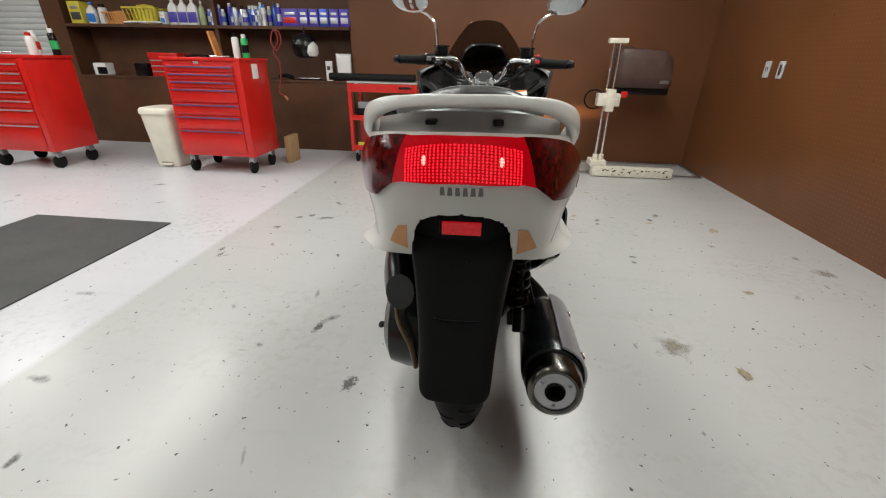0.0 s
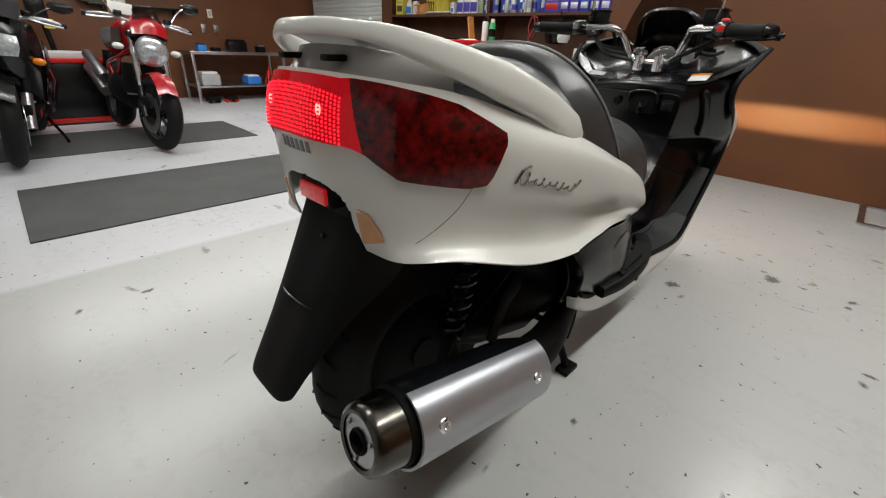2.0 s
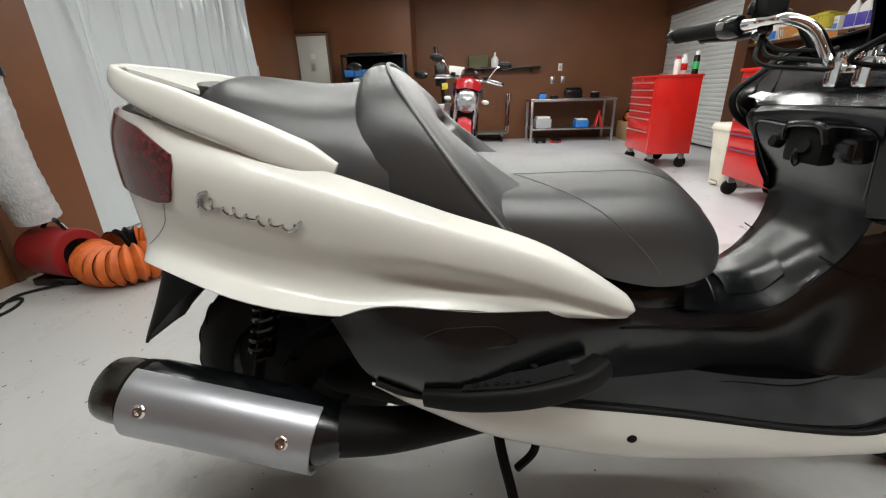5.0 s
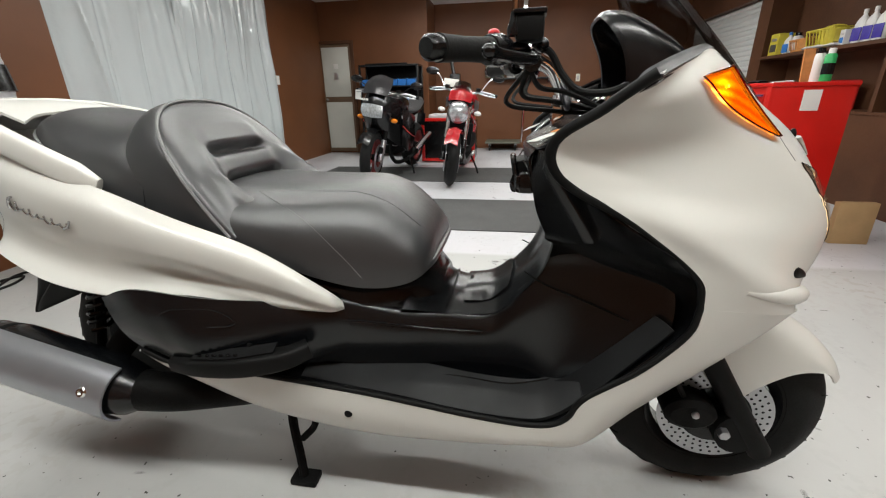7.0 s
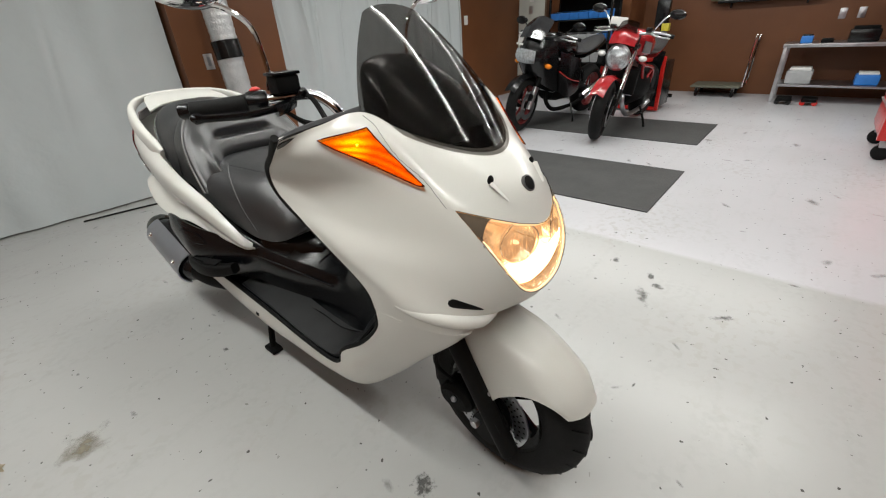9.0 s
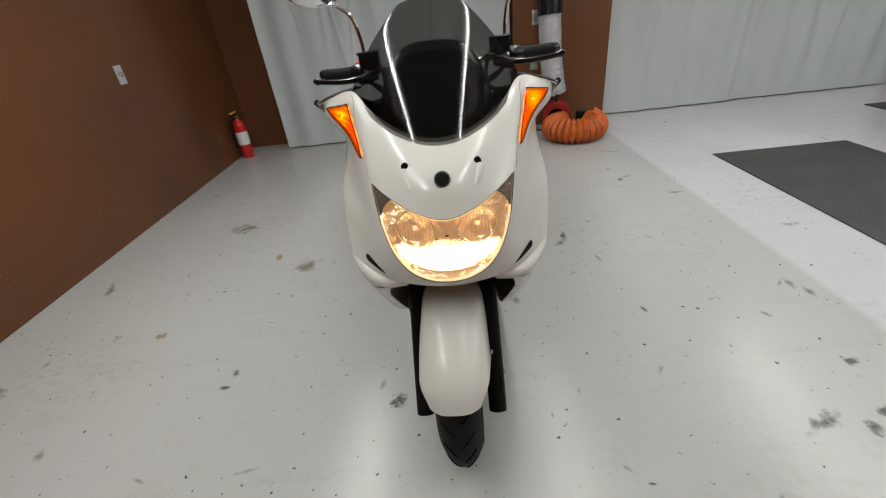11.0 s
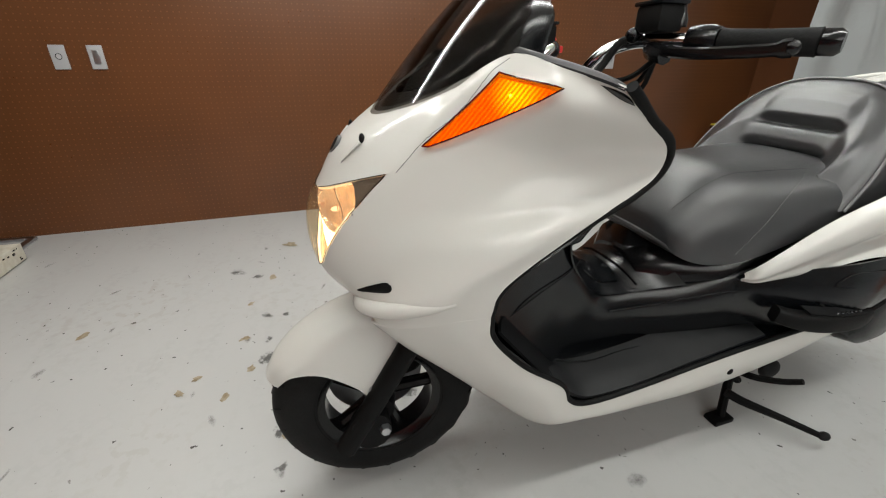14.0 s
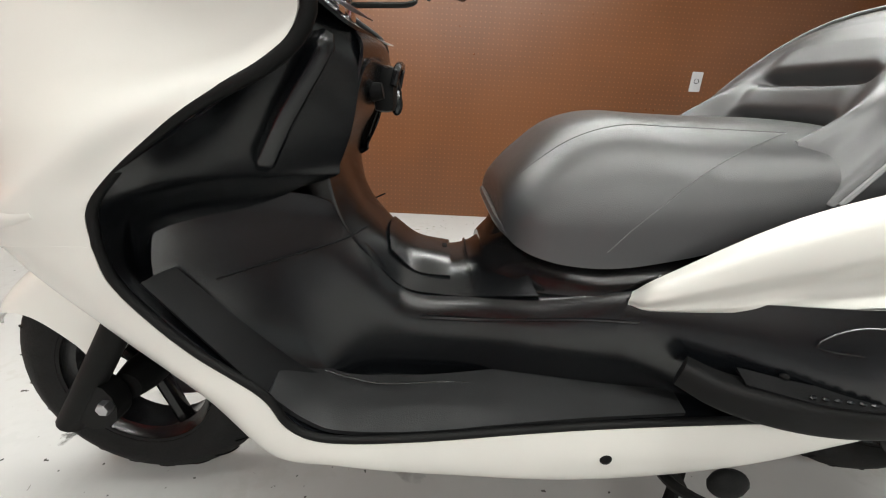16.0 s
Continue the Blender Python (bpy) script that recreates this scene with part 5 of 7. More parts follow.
def floor_material():
    m = mat("grey_painted_concrete", (0.47, 0.47, 0.46), 0.28, vary=0.03, scale=.8, fine=60, bump=0.015)
    nt, b = nodes_of(m)
    geo = nt.nodes.new("ShaderNodeNewGeometry")
    sep = nt.nodes.new("ShaderNodeSeparateXYZ")
    nt.links.new(geo.outputs["Position"], sep.inputs[0])

    def noise_of(scale, detail, stretch=(1, 1, 1), turn=0.0):
        mp = nt.nodes.new("ShaderNodeMapping")
        mp.inputs["Scale"].default_value, mp.inputs["Rotation"].default_value = stretch, (0, 0, turn)
        n = nt.nodes.new("ShaderNodeTexNoise")
        n.inputs["Scale"].default_value, n.inputs["Detail"].default_value = scale, detail
        nt.links.new(geo.outputs["Position"], mp.inputs[0])
        nt.links.new(mp.outputs[0], n.inputs["Vector"])
        return n.outputs[0]

    def ranged(value, a, b_, c=0.0, d=1.0):
        r = nt.nodes.new("ShaderNodeMapRange")
        for i, v in enumerate((a, b_, c, d)):
            r.inputs[i + 1].default_value = v
        nt.links.new(value, r.inputs[0])
        return r.outputs[0]

    def times(a, b_):
        k = nt.nodes.new("ShaderNodeMath")
        k.operation = "MULTIPLY"
        nt.links.new(a, k.inputs[0])
        if isinstance(b_, float):
            k.inputs[1].default_value = b_
        else:
            nt.links.new(b_, k.inputs[1])
        return k.outputs[0]

    def mixed(fac, a, b_):
        k = nt.nodes.new("ShaderNodeMix")
        k.data_type = "RGBA"
        nt.links.new(fac, k.inputs[0])
        for i, c in ((6, a), (7, b_)):
            if isinstance(c, tuple):
                k.inputs[i].default_value = (*c, 1)
            else:
                nt.links.new(c, k.inputs[i])
        return k.outputs[2]

    base = b.inputs["Base Color"].links[0].from_socket
    zone = ranged(sep.outputs["X"], -1.50, -1.54)
    c = mixed(zone, base, (0.58, 0.58, 0.61))
    # worn smudges, dragged marks and small dark specks
    smudge = times(ranged(noise_of(3.6, 2, (1, 1.35, 1)), 0.50, 0.78), ranged(noise_of(34, 6), 0.47, 0.58))
    c = mixed(times(smudge, 0.16), c, (0.24, 0.235, 0.22))
    drag = times(ranged(noise_of(5.0, 1, (0.35, 2.8, 1), 0.6), 0.56, 0.76), ranged(noise_of(38, 4), 0.42, 0.6))
    c = mixed(times(drag, 0.14), c, (0.24, 0.23, 0.21))
    cloud = ranged(noise_of(1.1, 3), 0.35, 0.7)
    c = mixed(times(cloud, 0.22), c, (0.40, 0.40, 0.395))
    specks = ranged(noise_of(42, 2), 0.715, 0.735)
    c = mixed(specks, c, (0.09, 0.085, 0.08))
    tan = times(ranged(noise_of(1.3, 3), 0.50, 0.80), ranged(noise_of(24, 5), 0.52, 0.60))
    c = mixed(times(tan, 0.35), c, (0.30, 0.26, 0.19))
    nt.links.new(c, b.inputs["Base Color"])
    even_gloss(m, 0.27)
    return m


def pegboard_material():
    m = mat("brown_pegboard", (0.134, 0.049, 0.0165), 0.30, vary=0.22, scale=1.6, fine=40, bump=0.01)
    nt, b = nodes_of(m)
    geo = nt.nodes.new("ShaderNodeNewGeometry")
    sep = nt.nodes.new("ShaderNodeSeparateXYZ")
    nt.links.new(geo.outputs["Position"], sep.inputs[0])

    def cell(axis):
        out = sep.outputs[axis]
        for op, v in (("DIVIDE", 0.03), ("FRACT", None), ("SUBTRACT", 0.5)):
            k = nt.nodes.new("ShaderNodeMath")
            k.operation = op
            nt.links.new(out, k.inputs[0])
            if v is not None:
                k.inputs[1].default_value = v
            out = k.outputs[0]
        sq = nt.nodes.new("ShaderNodeMath")
        sq.operation = "MULTIPLY"
        nt.links.new(out, sq.inputs[0])
        nt.links.new(out, sq.inputs[1])
        return sq.outputs[0]

    add = nt.nodes.new("ShaderNodeMath")
    nt.links.new(cell("Y"), add.inputs[0])
    nt.links.new(cell("Z"), add.inputs[1])
    dot = nt.nodes.new("ShaderNodeMapRange")
    for i, v in enumerate((0.010, 0.020, 1.0, 0.0)):
        dot.inputs[i + 1].default_value = v
    nt.links.new(add.outputs[0], dot.inputs[0])
    base = b.inputs["Base Color"].links[0].from_socket
    k = nt.nodes.new("ShaderNodeMix")
    k.data_type = "RGBA"
    nt.links.new(dot.outputs[0], k.inputs[0])
    nt.links.new(base, k.inputs[6])
    k.inputs[7].default_value = (0.192, 0.080, 0.032, 1)
    nt.links.new(k.outputs[2], b.inputs["Base Color"])
    return m


FLOOR = floor_material()
PEG = pegboard_material()
BROWN = mat("brown_painted_board", (0.150, 0.056, 0.021), 0.45, vary=0.2, scale=1.5, fine=50, bump=0.02, spec=0.35)
BROWN2 = mat("dark_brown_timber", (0.10, 0.042, 0.019), 0.5, vary=0.3, scale=3, fine=60, bump=0.05, spec=0.35)
CEILING = mat("off_white_ceiling", (0.72, 0.71, 0.68), 0.8, vary=0.05, scale=2)
MATTING = mat("grey_rubber_mat", (0.055, 0.055, 0.055), 0.7, vary=0.2, scale=5, fine=200, bump=0.1)
TOOL_RED = mat("red_enamel", (0.60, 0.014, 0.010), 0.28, vary=0.12, scale=6, fine=200, bump=0.01, coat=0.3)
ALU = mat("aluminium_trim", (0.62, 0.60, 0.60), 0.35, 0.8, vary=0.1, scale=20)
SHUT = mat("pale_shutter_metal", (0.62, 0.64, 0.63), 0.4, 0.1, vary=0.06, scale=3)
CREAM = mat("cream_plastic", (0.72, 0.68, 0.57), 0.45, vary=0.1, scale=8)
CARD = mat("brown_cardboard", (0.42, 0.27, 0.13), 0.8, vary=0.12, scale=10)
BLUE = mat("blue_plastic", (0.03, 0.20, 0.62), 0.4, vary=0.12, scale=20)
DOORW = mat("white_door_panel", (0.60, 0.61, 0.56), 0.45, vary=0.06, scale=4)
ORANGE = mat("orange_duct_fabric", (0.62, 0.12, 0.012), 0.5, vary=0.3, scale=15, fine=120, bump=0.2)
FOIL = mat("crinkled_foil", (0.60, 0.61, 0.62), 0.32, 0.45, vary=0.15, scale=12, fine=70, bump=0.5)
CANVAS = mat("brown_leatherette", (0.075, 0.038, 0.030), 0.5, vary=0.25, scale=10, fine=150, bump=0.2)
WORN = mat("chipped_white_enamel", (0.70, 0.67, 0.58), 0.5, vary=0.1, scale=30, alt=(0.60, 0.55, 0.44))
CURTAIN = mat("translucent_vinyl_curtain", (0.52, 0.56, 0.57), 0.18, vary=0.05, scale=2, fine=7, bump=0.9)

WEST, EAST, NORTH, SOUTH = -7.2, 2.17, 3.82, -2.28


def slab(name, x0, x1, y0, y1, z0, z1, material, label, category):
    return lone(name, box(x0, x1, y0, y1, z0, z1, 0), material, label, category, kind="structure", smooth=0)


slab("floor", WEST - .3, EAST + .3, SOUTH - .3, 4.6, -.12, 0, FLOOR, "glossy grey painted concrete floor with scuffs and stains", "floor")
slab("ceiling", WEST - .3, EAST + .3, SOUTH - .3, 4.6, CEIL, CEIL + .1, CEILING, "plain off-white ceiling", "ceiling")
slab("wall_east", EAST, EAST + .12, SOUTH - .2, 4.5, 0, CEIL, PEG, "brown painted pegboard wall", "wall")
slab("wall_south", WEST - .2, EAST, SOUTH - .12, SOUTH, 0, CEIL, BROWN, "brown painted wall behind vinyl curtains", "wall")
slab("wall_west", WEST - .12, WEST, -.40, 4.5, 0, CEIL, BROWN, "brown painted wall behind the workbench", "wall")
slab("wall_west_door", WEST - .12, -6.50, SOUTH, -.40, 0, CEIL, BROWN, "brown painted wall with a pale door", "wall")
slab("wall_north_east", -1.49, EAST, NORTH + .02, NORTH + .5, 0, CEIL, BROWN, "brown painted wall beside the shelving", "wall")
slab("wall_north_low", -4.78, -1.49, NORTH, NORTH + .5, 0, .74, BROWN2, "brown boarded wall below the shelf niche", "wall")
slab("wall_north_niche", -4.78, -1.49, NORTH + .30, NORTH + .5, .74, CEIL, BROWN2, "dark brown back of the shelf niche", "wall")
slab("wall_north_pier", -5.02, -4.78, NORTH, NORTH + .5, 0, CEIL, BROWN2, "brown pier between shutter and niche", "wall")
slab("wall_north_shutter_back", WEST, -5.02, NORTH + .22, NORTH + .5, 0, CEIL, BROWN2, "brown wall behind the roller shutter", "wall")
slab("wall_north_lintel", WEST, -5.02, NORTH, NORTH + .22, 1.95, CEIL, BROWN2, "brown lintel above the roller shutter", "wall")
slab("shelf_ledge", -4.78, -1.49, NORTH - .01, NORTH + .30, .742, .765, BROWN2, "dark brown ledge of the niche", "ledge")
slab("shelf_board", -4.78, -1.49, NORTH - .03, NORTH + .30, 1.265, 1.295, BROWN2, "dark brown shelf board", "shelf")
slab("shelf_upright", -2.99, -2.95, NORTH - .02, NORTH + .30, .766, 1.264, BROWN2, "dark brown shelf upright", "shelf")
slab("shelf_upright_top", -2.99, -2.95, NORTH - .02, NORTH + .30, 1.296, 1.9, BROWN2, "dark brown shelf upright", "shelf")

# roller shutter with slats
shutter = tagged(new("roller_shutter"), "pale grey roller shutter with horizontal slats", "shutter", kind="structure")
slat_prof = [(0, 0), (.012, .018), (.012, .042), (0, .058)]
sv, sf = loft([[(x, NORTH + .10 - a, z) for a, z in slat_prof] + [(x, NORTH + .115, .058), (x, NORTH + .115, 0)] for x in (-7.15, -5.04)])
slat_mesh = solid("slat", (sv, sf), SHUT, 30)
slat_mesh.parent = shutter
slat_mesh.location = (0, 0, .03)
for i in range(1, 33):
    o = new("slat", slat_mesh.data)
    o.parent = shutter
    o.location = (0, 0, .03 + i * .060)
part("shutter_rail", box(-5.05, -5.02, NORTH + .05, NORTH + .14, 0, 1.95, .004), BROWN2, shutter)

# mats
for x0, x1, y0, y1, lab in ((-2.96, -1.99, -.60, 1.36, "grey rubber floor mat with scuff marks"), (-4.83, -3.83, -1.45, 1.27, "grey rubber floor mat under parked motorcycles")):
    lone("floor_mat", box(x0, x1, y0, y1, 0.0005, .008, .003, 1), MATTING, lab, "mat")

# vinyl curtains
def curtain(x0, x1, y, label, seed):
    rnd = random.Random(seed)
    n = int((x1 - x0) * 110)
    creases = [(rnd.uniform(x0, x1), rnd.uniform(-.16, .16), rnd.uniform(.010, .03), rnd.uniform(-.016, .022), rnd.uniform(.9, CEIL), rnd.uniform(.25, .8)) for _ in range(int((x1 - x0) * 9))]
    ph = [(rnd.uniform(0, 6), rnd.uniform(14, 34), rnd.uniform(.2, 1)) for _ in range(4)]
    rows = []
    for z in np.linspace(0.012, CEIL, 44):
        k = .35 + .65 * z / CEIL
        row = []
        for i in range(n + 1):
            x = x0 + (x1 - x0) * i / n
            d = sum(a * math.sin(x * f + p + .4 * math.sin(z * 1.7 + p)) for p, f, a in ph) * .018 * k
            d += .015 * noise.noise(Vector((x * 2.2, z * 2.0, seed))) + .03 * noise.noise(Vector((x * .8, z * 1.2, seed + 9)))
            d += sum(h * math.exp(-((x - cx - sl * (z - cz)) / wd) ** 2 - ((z - cz) / ln) ** 2) for cx, sl, wd, h, cz, ln in creases)
            row.append((x, y + d, z))
        rows.append(row)
    return lone("vinyl_curtain", sheet(np.array(rows), .002), CURTAIN, label, "curtain")


curtain(-.72, 1.68, -2.06, "pale translucent vinyl curtain hanging in folds", 3)
curtain(-2.98, -1.66, -2.07, "pale vinyl curtain hanging in loose folds", 5)
curtain(-4.62, -2.94, -2.10, "pale vinyl curtain with glossy creases", 8)
slab("post", -1.64, -.74, SOUTH, -1.96, 0, CEIL, BROWN, "brown painted post between curtains", "post")
slab("post_trim", -1.08, -1.04, -1.96, -1.945, 0, CEIL, BROWN2, "dark brown batten on the post", "trim")

# ceiling lights
for tx, ty, k in TUBES:
    lightbox = thing("ceiling_light", (tx, ty, CEIL), "white fluorescent ceiling light", "ceiling light", "ceiling lights")
    part("housing", box(-.10, .10, -1.85, 1.85, -.07, 0, .01), CEILING, lightbox)
    for s in (-1, 1):
        part("tube", tube([(s * .045, -1.8, -.09), (s * .045, 1.8, -.09)], .016, 4, 10), glow(mat("fluorescent_tube", (.9, .9, .9), .4), (1, .98, .94), 6.0), lightbox)


# tool cabinets
def tool_cabinet(x, y, w, d, z0, z1, rows, pull, label):
    cab = thing("tool_cabinet", (x, y, 0), label, "tool cabinet", "red tool cabinets")
    part("body", box(0, w, 0.012, d, z0, z1, .006), TOOL_RED, cab)
    part("top_tray", box(-.012, w + .012, -.004, d + .01, z1 - .005, z1 + .02, .006), TOOL_RED, cab)
    h = z1 - z0 - .07
    tot = sum(rows)
    z = z1 - .035
    for r in rows:
        dz = h * r / tot
        dr = part("drawer", box(.03, w - .07, 0, .02, z - dz + .006, z - .006, .004), TOOL_RED, cab)
        part("handle", box(.035, w - .075, -.012, .004, z - .025, z - .013, .003), pull, dr)
        z -= dz
    part("side_post", box(w - .055, w, -.002, .02, z0, z1, .005), TOOL_RED, cab)
    part("badge", box(w * .42, w * .48, -.004, .0, z1 - .028, z1 - .012, .002), ALU, cab)
    for cx in (.06, w - .06):
        for cy in (.06, d - .06):
            c = part("caster", spin([(.0001, -.016), (.05, -.016), (.062, -.010), (.062, .010), (.05, .016), (.0001, .016)], (cx, cy, .062), (1, 0, 0), 18), RUBBER, cab)
            part("fork", box(cx - .024, cx + .024, cy - .03, cy + .03, .10, z0 + .002, .006), STEEL, c)
    return cab


PURPLE = mat("purple_grey_trim", (0.16, 0.11, 0.24), 0.3, 0.5, vary=0.1)
tool_cabinet(-2.765, 2.60, .70, .46, .16, .965, (1, 1, 1, 2, 1.7, 1.9, 3.3), PURPLE, "red seven-drawer tool cabinet with violet trims, on casters")
tool_cabinet(-4.62, 2.46, .70, .46, .16, .955, (1, 1, 1, 1, 1, 1.8, 2.8), ALU, "red tool cabinet with pale trims, on casters")

# ---- things along the north wall ----
PLASTIC_W = mat("white_plastic", (0.74, 0.74, 0.72), 0.4, vary=0.06, scale=10)
PURPLE_BOX = mat("violet_carton", (0.07, 0.05, 0.42), 0.45, vary=0.2, scale=12)
BLUE_CAN = mat("blue_can", (0.04, 0.09, 0.45), 0.3, 0.3, vary=0.15, scale=15)
SILVER_CAN = mat("silver_can", (0.55, 0.56, 0.60), 0.3, 0.6, vary=0.1, scale=15)
YELLOW = mat("yellow_plastic", (0.62, 0.52, 0.05), 0.45, vary=0.15, scale=12)
GREEN = mat("green_can_label", (0.03, 0.42, 0.12), 0.35, vary=0.1)
TAN = mat("orange_tan_plastic", (0.60, 0.26, 0.07), 0.5, vary=0.2, scale=20)
ROD = mat("red_rubber_hose", (0.32, 0.03, 0.03), 0.5, vary=0.2)


def spray_can(x, y, z, h, r, body, cap, label, band=None):
    can = thing("spray_can", (x, y, z), label, "spray can", "cans and bottles on the shelf" if z > 1.1 else "")
    part("body", spin([(.0001, 0), (r * .94, 0), (r, .006), (r, h * .76), (r * .82, h * .83), (r * .5, h * .85), (.0001, h * .85)], (0, 0, 0), (0, 0, 1), 18), body, can)
    part("cap", spin([(r * .62, h * .83), (r * .62, h * .985), (r * .5, h), (.0001, h)], (0, 0, 0), (0, 0, 1), 16), cap, can)
    if band:
        part("label_band", spin([(r + .0012, h * .22), (r + .0012, h * .55)], (0, 0, 0), (0, 0, 1), 18), band, can)
    return can


def bottle(x, y, z, h, w, body, cap, label, band=None):
    b = thing("bottle", (x, y, z), label, "bottle", "cans and bottles on the shelf")
    rings = []
    for k, s_ in ((0, .92), (.03, 1), (.58, 1), (.72, .75), (.82, .32), (.88, .26)):
        rings.append([(w * s_ * math.copysign(abs(math.cos(t)) ** .6, math.cos(t)), w * .6 * s_ * math.copysign(abs(math.sin(t)) ** .6, math.sin(t)), h * k) for t in np.linspace(0, 2 * math.pi, 18, endpoint=False)])
    part("body", loft(rings), body, b)
    part("cap", spin([(w * .30, h * .87), (w * .30, h * .98), (w * .22, h), (.0001, h)], (0, 0, 0), (0, 0, 1), 14), cap, b)
    if band:
        part("label_band", box(-w * .9, w * .9, -w * .62 - .001, -w * .55, h * .10, h * .48, .002), band, b)
    return b


def carton(x, y, z, w, d, h, m, m2, label, group="cartons on the shelf"):
    c = thing("carton", (x, y, z), label, "carton", group)
    part("body", box(-w / 2, w / 2, -d / 2, d / 2, 0, h, .003), m, c)
    part("printed_panel", box(-w * .38, w * .38, -d / 2 - .0015, -d / 2 + .002, h * .18, h * .52, .001), m2, c)
    part("printed_bar", box(-w * .30, w * .30, -d / 2 - .0015, -d / 2 + .002, h * .66, h * .80, .001), ALU, c)
    return c


def at_px(px):
    return -4.70 + (px - 95) * .00612


SH, SY = 1.2955, 3.93
carton(at_px(104), SY, SH, .15, .16, .22, YELLOW, INK, "yellow carton with a black panel")
bottle(at_px(126), SY, SH, .22, .055, PLASTIC_W, BLUE, "white bottle with a blue label", BLUE)
spray_can(at_px(148), SY, SH, .20, .045, PLASTIC_W, GLOSS, "white can with a black cap")


def basket(x, y, z, w, d, h, m, label):
    b = thing("basket", (x, y, z), label, "basket")
    rim = [(-w / 2, -d / 2, h), (w / 2, -d / 2, h), (w / 2, d / 2, h), (-w / 2, d / 2, h), (-w / 2, -d / 2, h)]
    part("tray", box(-w * .44, w * .44, -d * .44, d * .44, 0, h * .25, .01), m, b)
    part("rim", tube(rim, .010, seg=6), m, b)
    for k in range(9):
        x0 = -w * .44 + w * .88 * k / 8
        part("slat", sweep([(x0, -d * .44, h * .2), (x0 * 1.12, -d / 2, h)], [(-.012, -.003), (.012, -.003), (.012, .003), (-.012, .003)]), m, b)
    part("contents", loft([[(w * .40 * s_ * math.cos(t), d * .4 * s_ * math.sin(t), h * q) for t in np.linspace(0, 2 * math.pi, 16, endpoint=False)] for s_, q in ((1, .3), (.95, .95), (.6, 1.18), (.2, 1.25))]), m, b)
    return b


basket(at_px(183), SY, SH, .27, .22, .11, TAN, "orange plastic basket with rags")
basket(at_px(235), SY, SH, .38, .24, .16, YELLOW, "yellow plastic basket on the shelf")
lone("cloth", sweep([(at_px(200), SY - .10, SH + .016), (at_px(225), SY - .11, SH + .02), (at_px(250), SY - .10, SH + .018), (at_px(272), SY - .09, SH + .02)], circle(.04, 10, .016), 24, lambda t: .6 + .4 * math.sin(9 * t) ** 2), PLASTIC_W, "crumpled white cloth on the shelf", "cloth")
carton(at_px(272), SY - .02, SH, .06, .1, .13, PLASTIC_W, BLUE, "small white carton with a blue print")
for k in range(3):
    bottle(at_px(288 + 19 * k), SY, SH, .27, .056, PLASTIC_W, PLASTIC_W, "white jug with a violet label", PURPLE_BOX)
bottle(at_px(343), SY, SH, .24, .035, mat("pale_green_bottle", (.35, .42, .25), .25), PLASTIC_W, "pale green slim bottle")
kinds = [(BLUE_CAN, PLASTIC_W), (SILVER_CAN, GLOSS), (PURPLE_BOX, SILVER_CAN), (PLASTIC_W, BLUE), (SILVER_CAN, PLASTIC_W), (BLUE_CAN, BLUE_CAN), (mat("clear_plastic", (.35, .40, .42), .2), PLASTIC_W)]
rnd = random.Random(4)
for k in range(21):
    px = 362 + k * 6.4
    body, cap = kinds[(k * 3 + k // 4) % 7]
    spray_can(at_px(px), SY - .03 + rnd.uniform(-.04, .06), SH, rnd.uniform(.15, .24), rnd.uniform(.024, .030), body, cap, "small " + ("blue" if body in (BLUE_CAN, PURPLE_BOX) else "pale") + " can with a cap", kinds[(k * 5 + 1) % 7][0])
carton(at_px(514), SY, SH, .185, .2, .165, PURPLE_BOX, TOOL_RED, "wide violet carton with red print")
for k in range(5):
    carton(at_px(538 + 18.2 * k), SY, SH, .10, .2, .165, PURPLE_BOX if k != 2 else BLUE_CAN, SILVER_CAN, "violet carton with pale print")

helmet = thing("helmet", (-1.97, 3.74, 1.11), "black and white open helmet hanging from the shelf", "helmet")
part("shell", loft([[(.125 * s_ * math.cos(t), .13 * s_ * math.sin(t), z) for t in np.linspace(0, 2 * math.pi, 26, endpoint=False)] for z, s_ in ((-.115, .55), (-.10, .80), (-.05, .97), (0, 1.0), (.05, .92), (.09, .68), (.115, .35), (.125, .08))]), GLOSS, helmet)
part("lining", loft([[(.09 + .06 * s_ * math.cos(t), -.02 + .09 * s_ * math.sin(t), z - .02) for t in np.linspace(0, 2 * math.pi, 20, endpoint=False)] for z, s_ in ((-.08, .7), (-.04, 1.0), (.02, .9), (.06, .4))]), PLASTIC_W, helmet)
part("strap", tube([(0, 0, .12), (.01, .01, .17), (0, .03, .19)], .006, 10, 6), GLOSS, helmet)
cable = thing("hose", (-2.30, 3.775, 1.26), "dark red rubber hose hanging from the shelf", "hose")
part("hose_run", tube([(0, 0, 0), (.03, -.01, -.10), (-.03, -.02, -.22), (.02, -.02, -.32), (.01, -.025, -.50), (-.02, -.03, -.62), (.04, -.035, -.66)], .008, 60, 8), ROD, cable)
part("hose_loop", tube([(.0, 0, 0), (.05, -.01, -.02), (.06, -.01, -.12), (.0, -.015, -.20), (-.05, -.01, -.12), (-.03, 0, -.02), (0, 0, 0)], .007, 50, 8), ROD, cable)
part("nozzle", tube([(.04, -.035, -.66), (.07, -.04, -.70)], .010, 4, 8), TAN, cable)
lone("stick", sweep([(-2.50, 3.02, .985), (-2.55, 3.03, 1.20)], [(-.03, -.012), (.03, -.012), (.03, .012), (-.03, .012)]), TAN, "worn wooden stick leaning on the cabinet", "stick")
spray_can(-2.27, 2.94, .985, .20, .030, PLASTIC_W, GLOSS, "white spray can with a black cap on the cabinet")
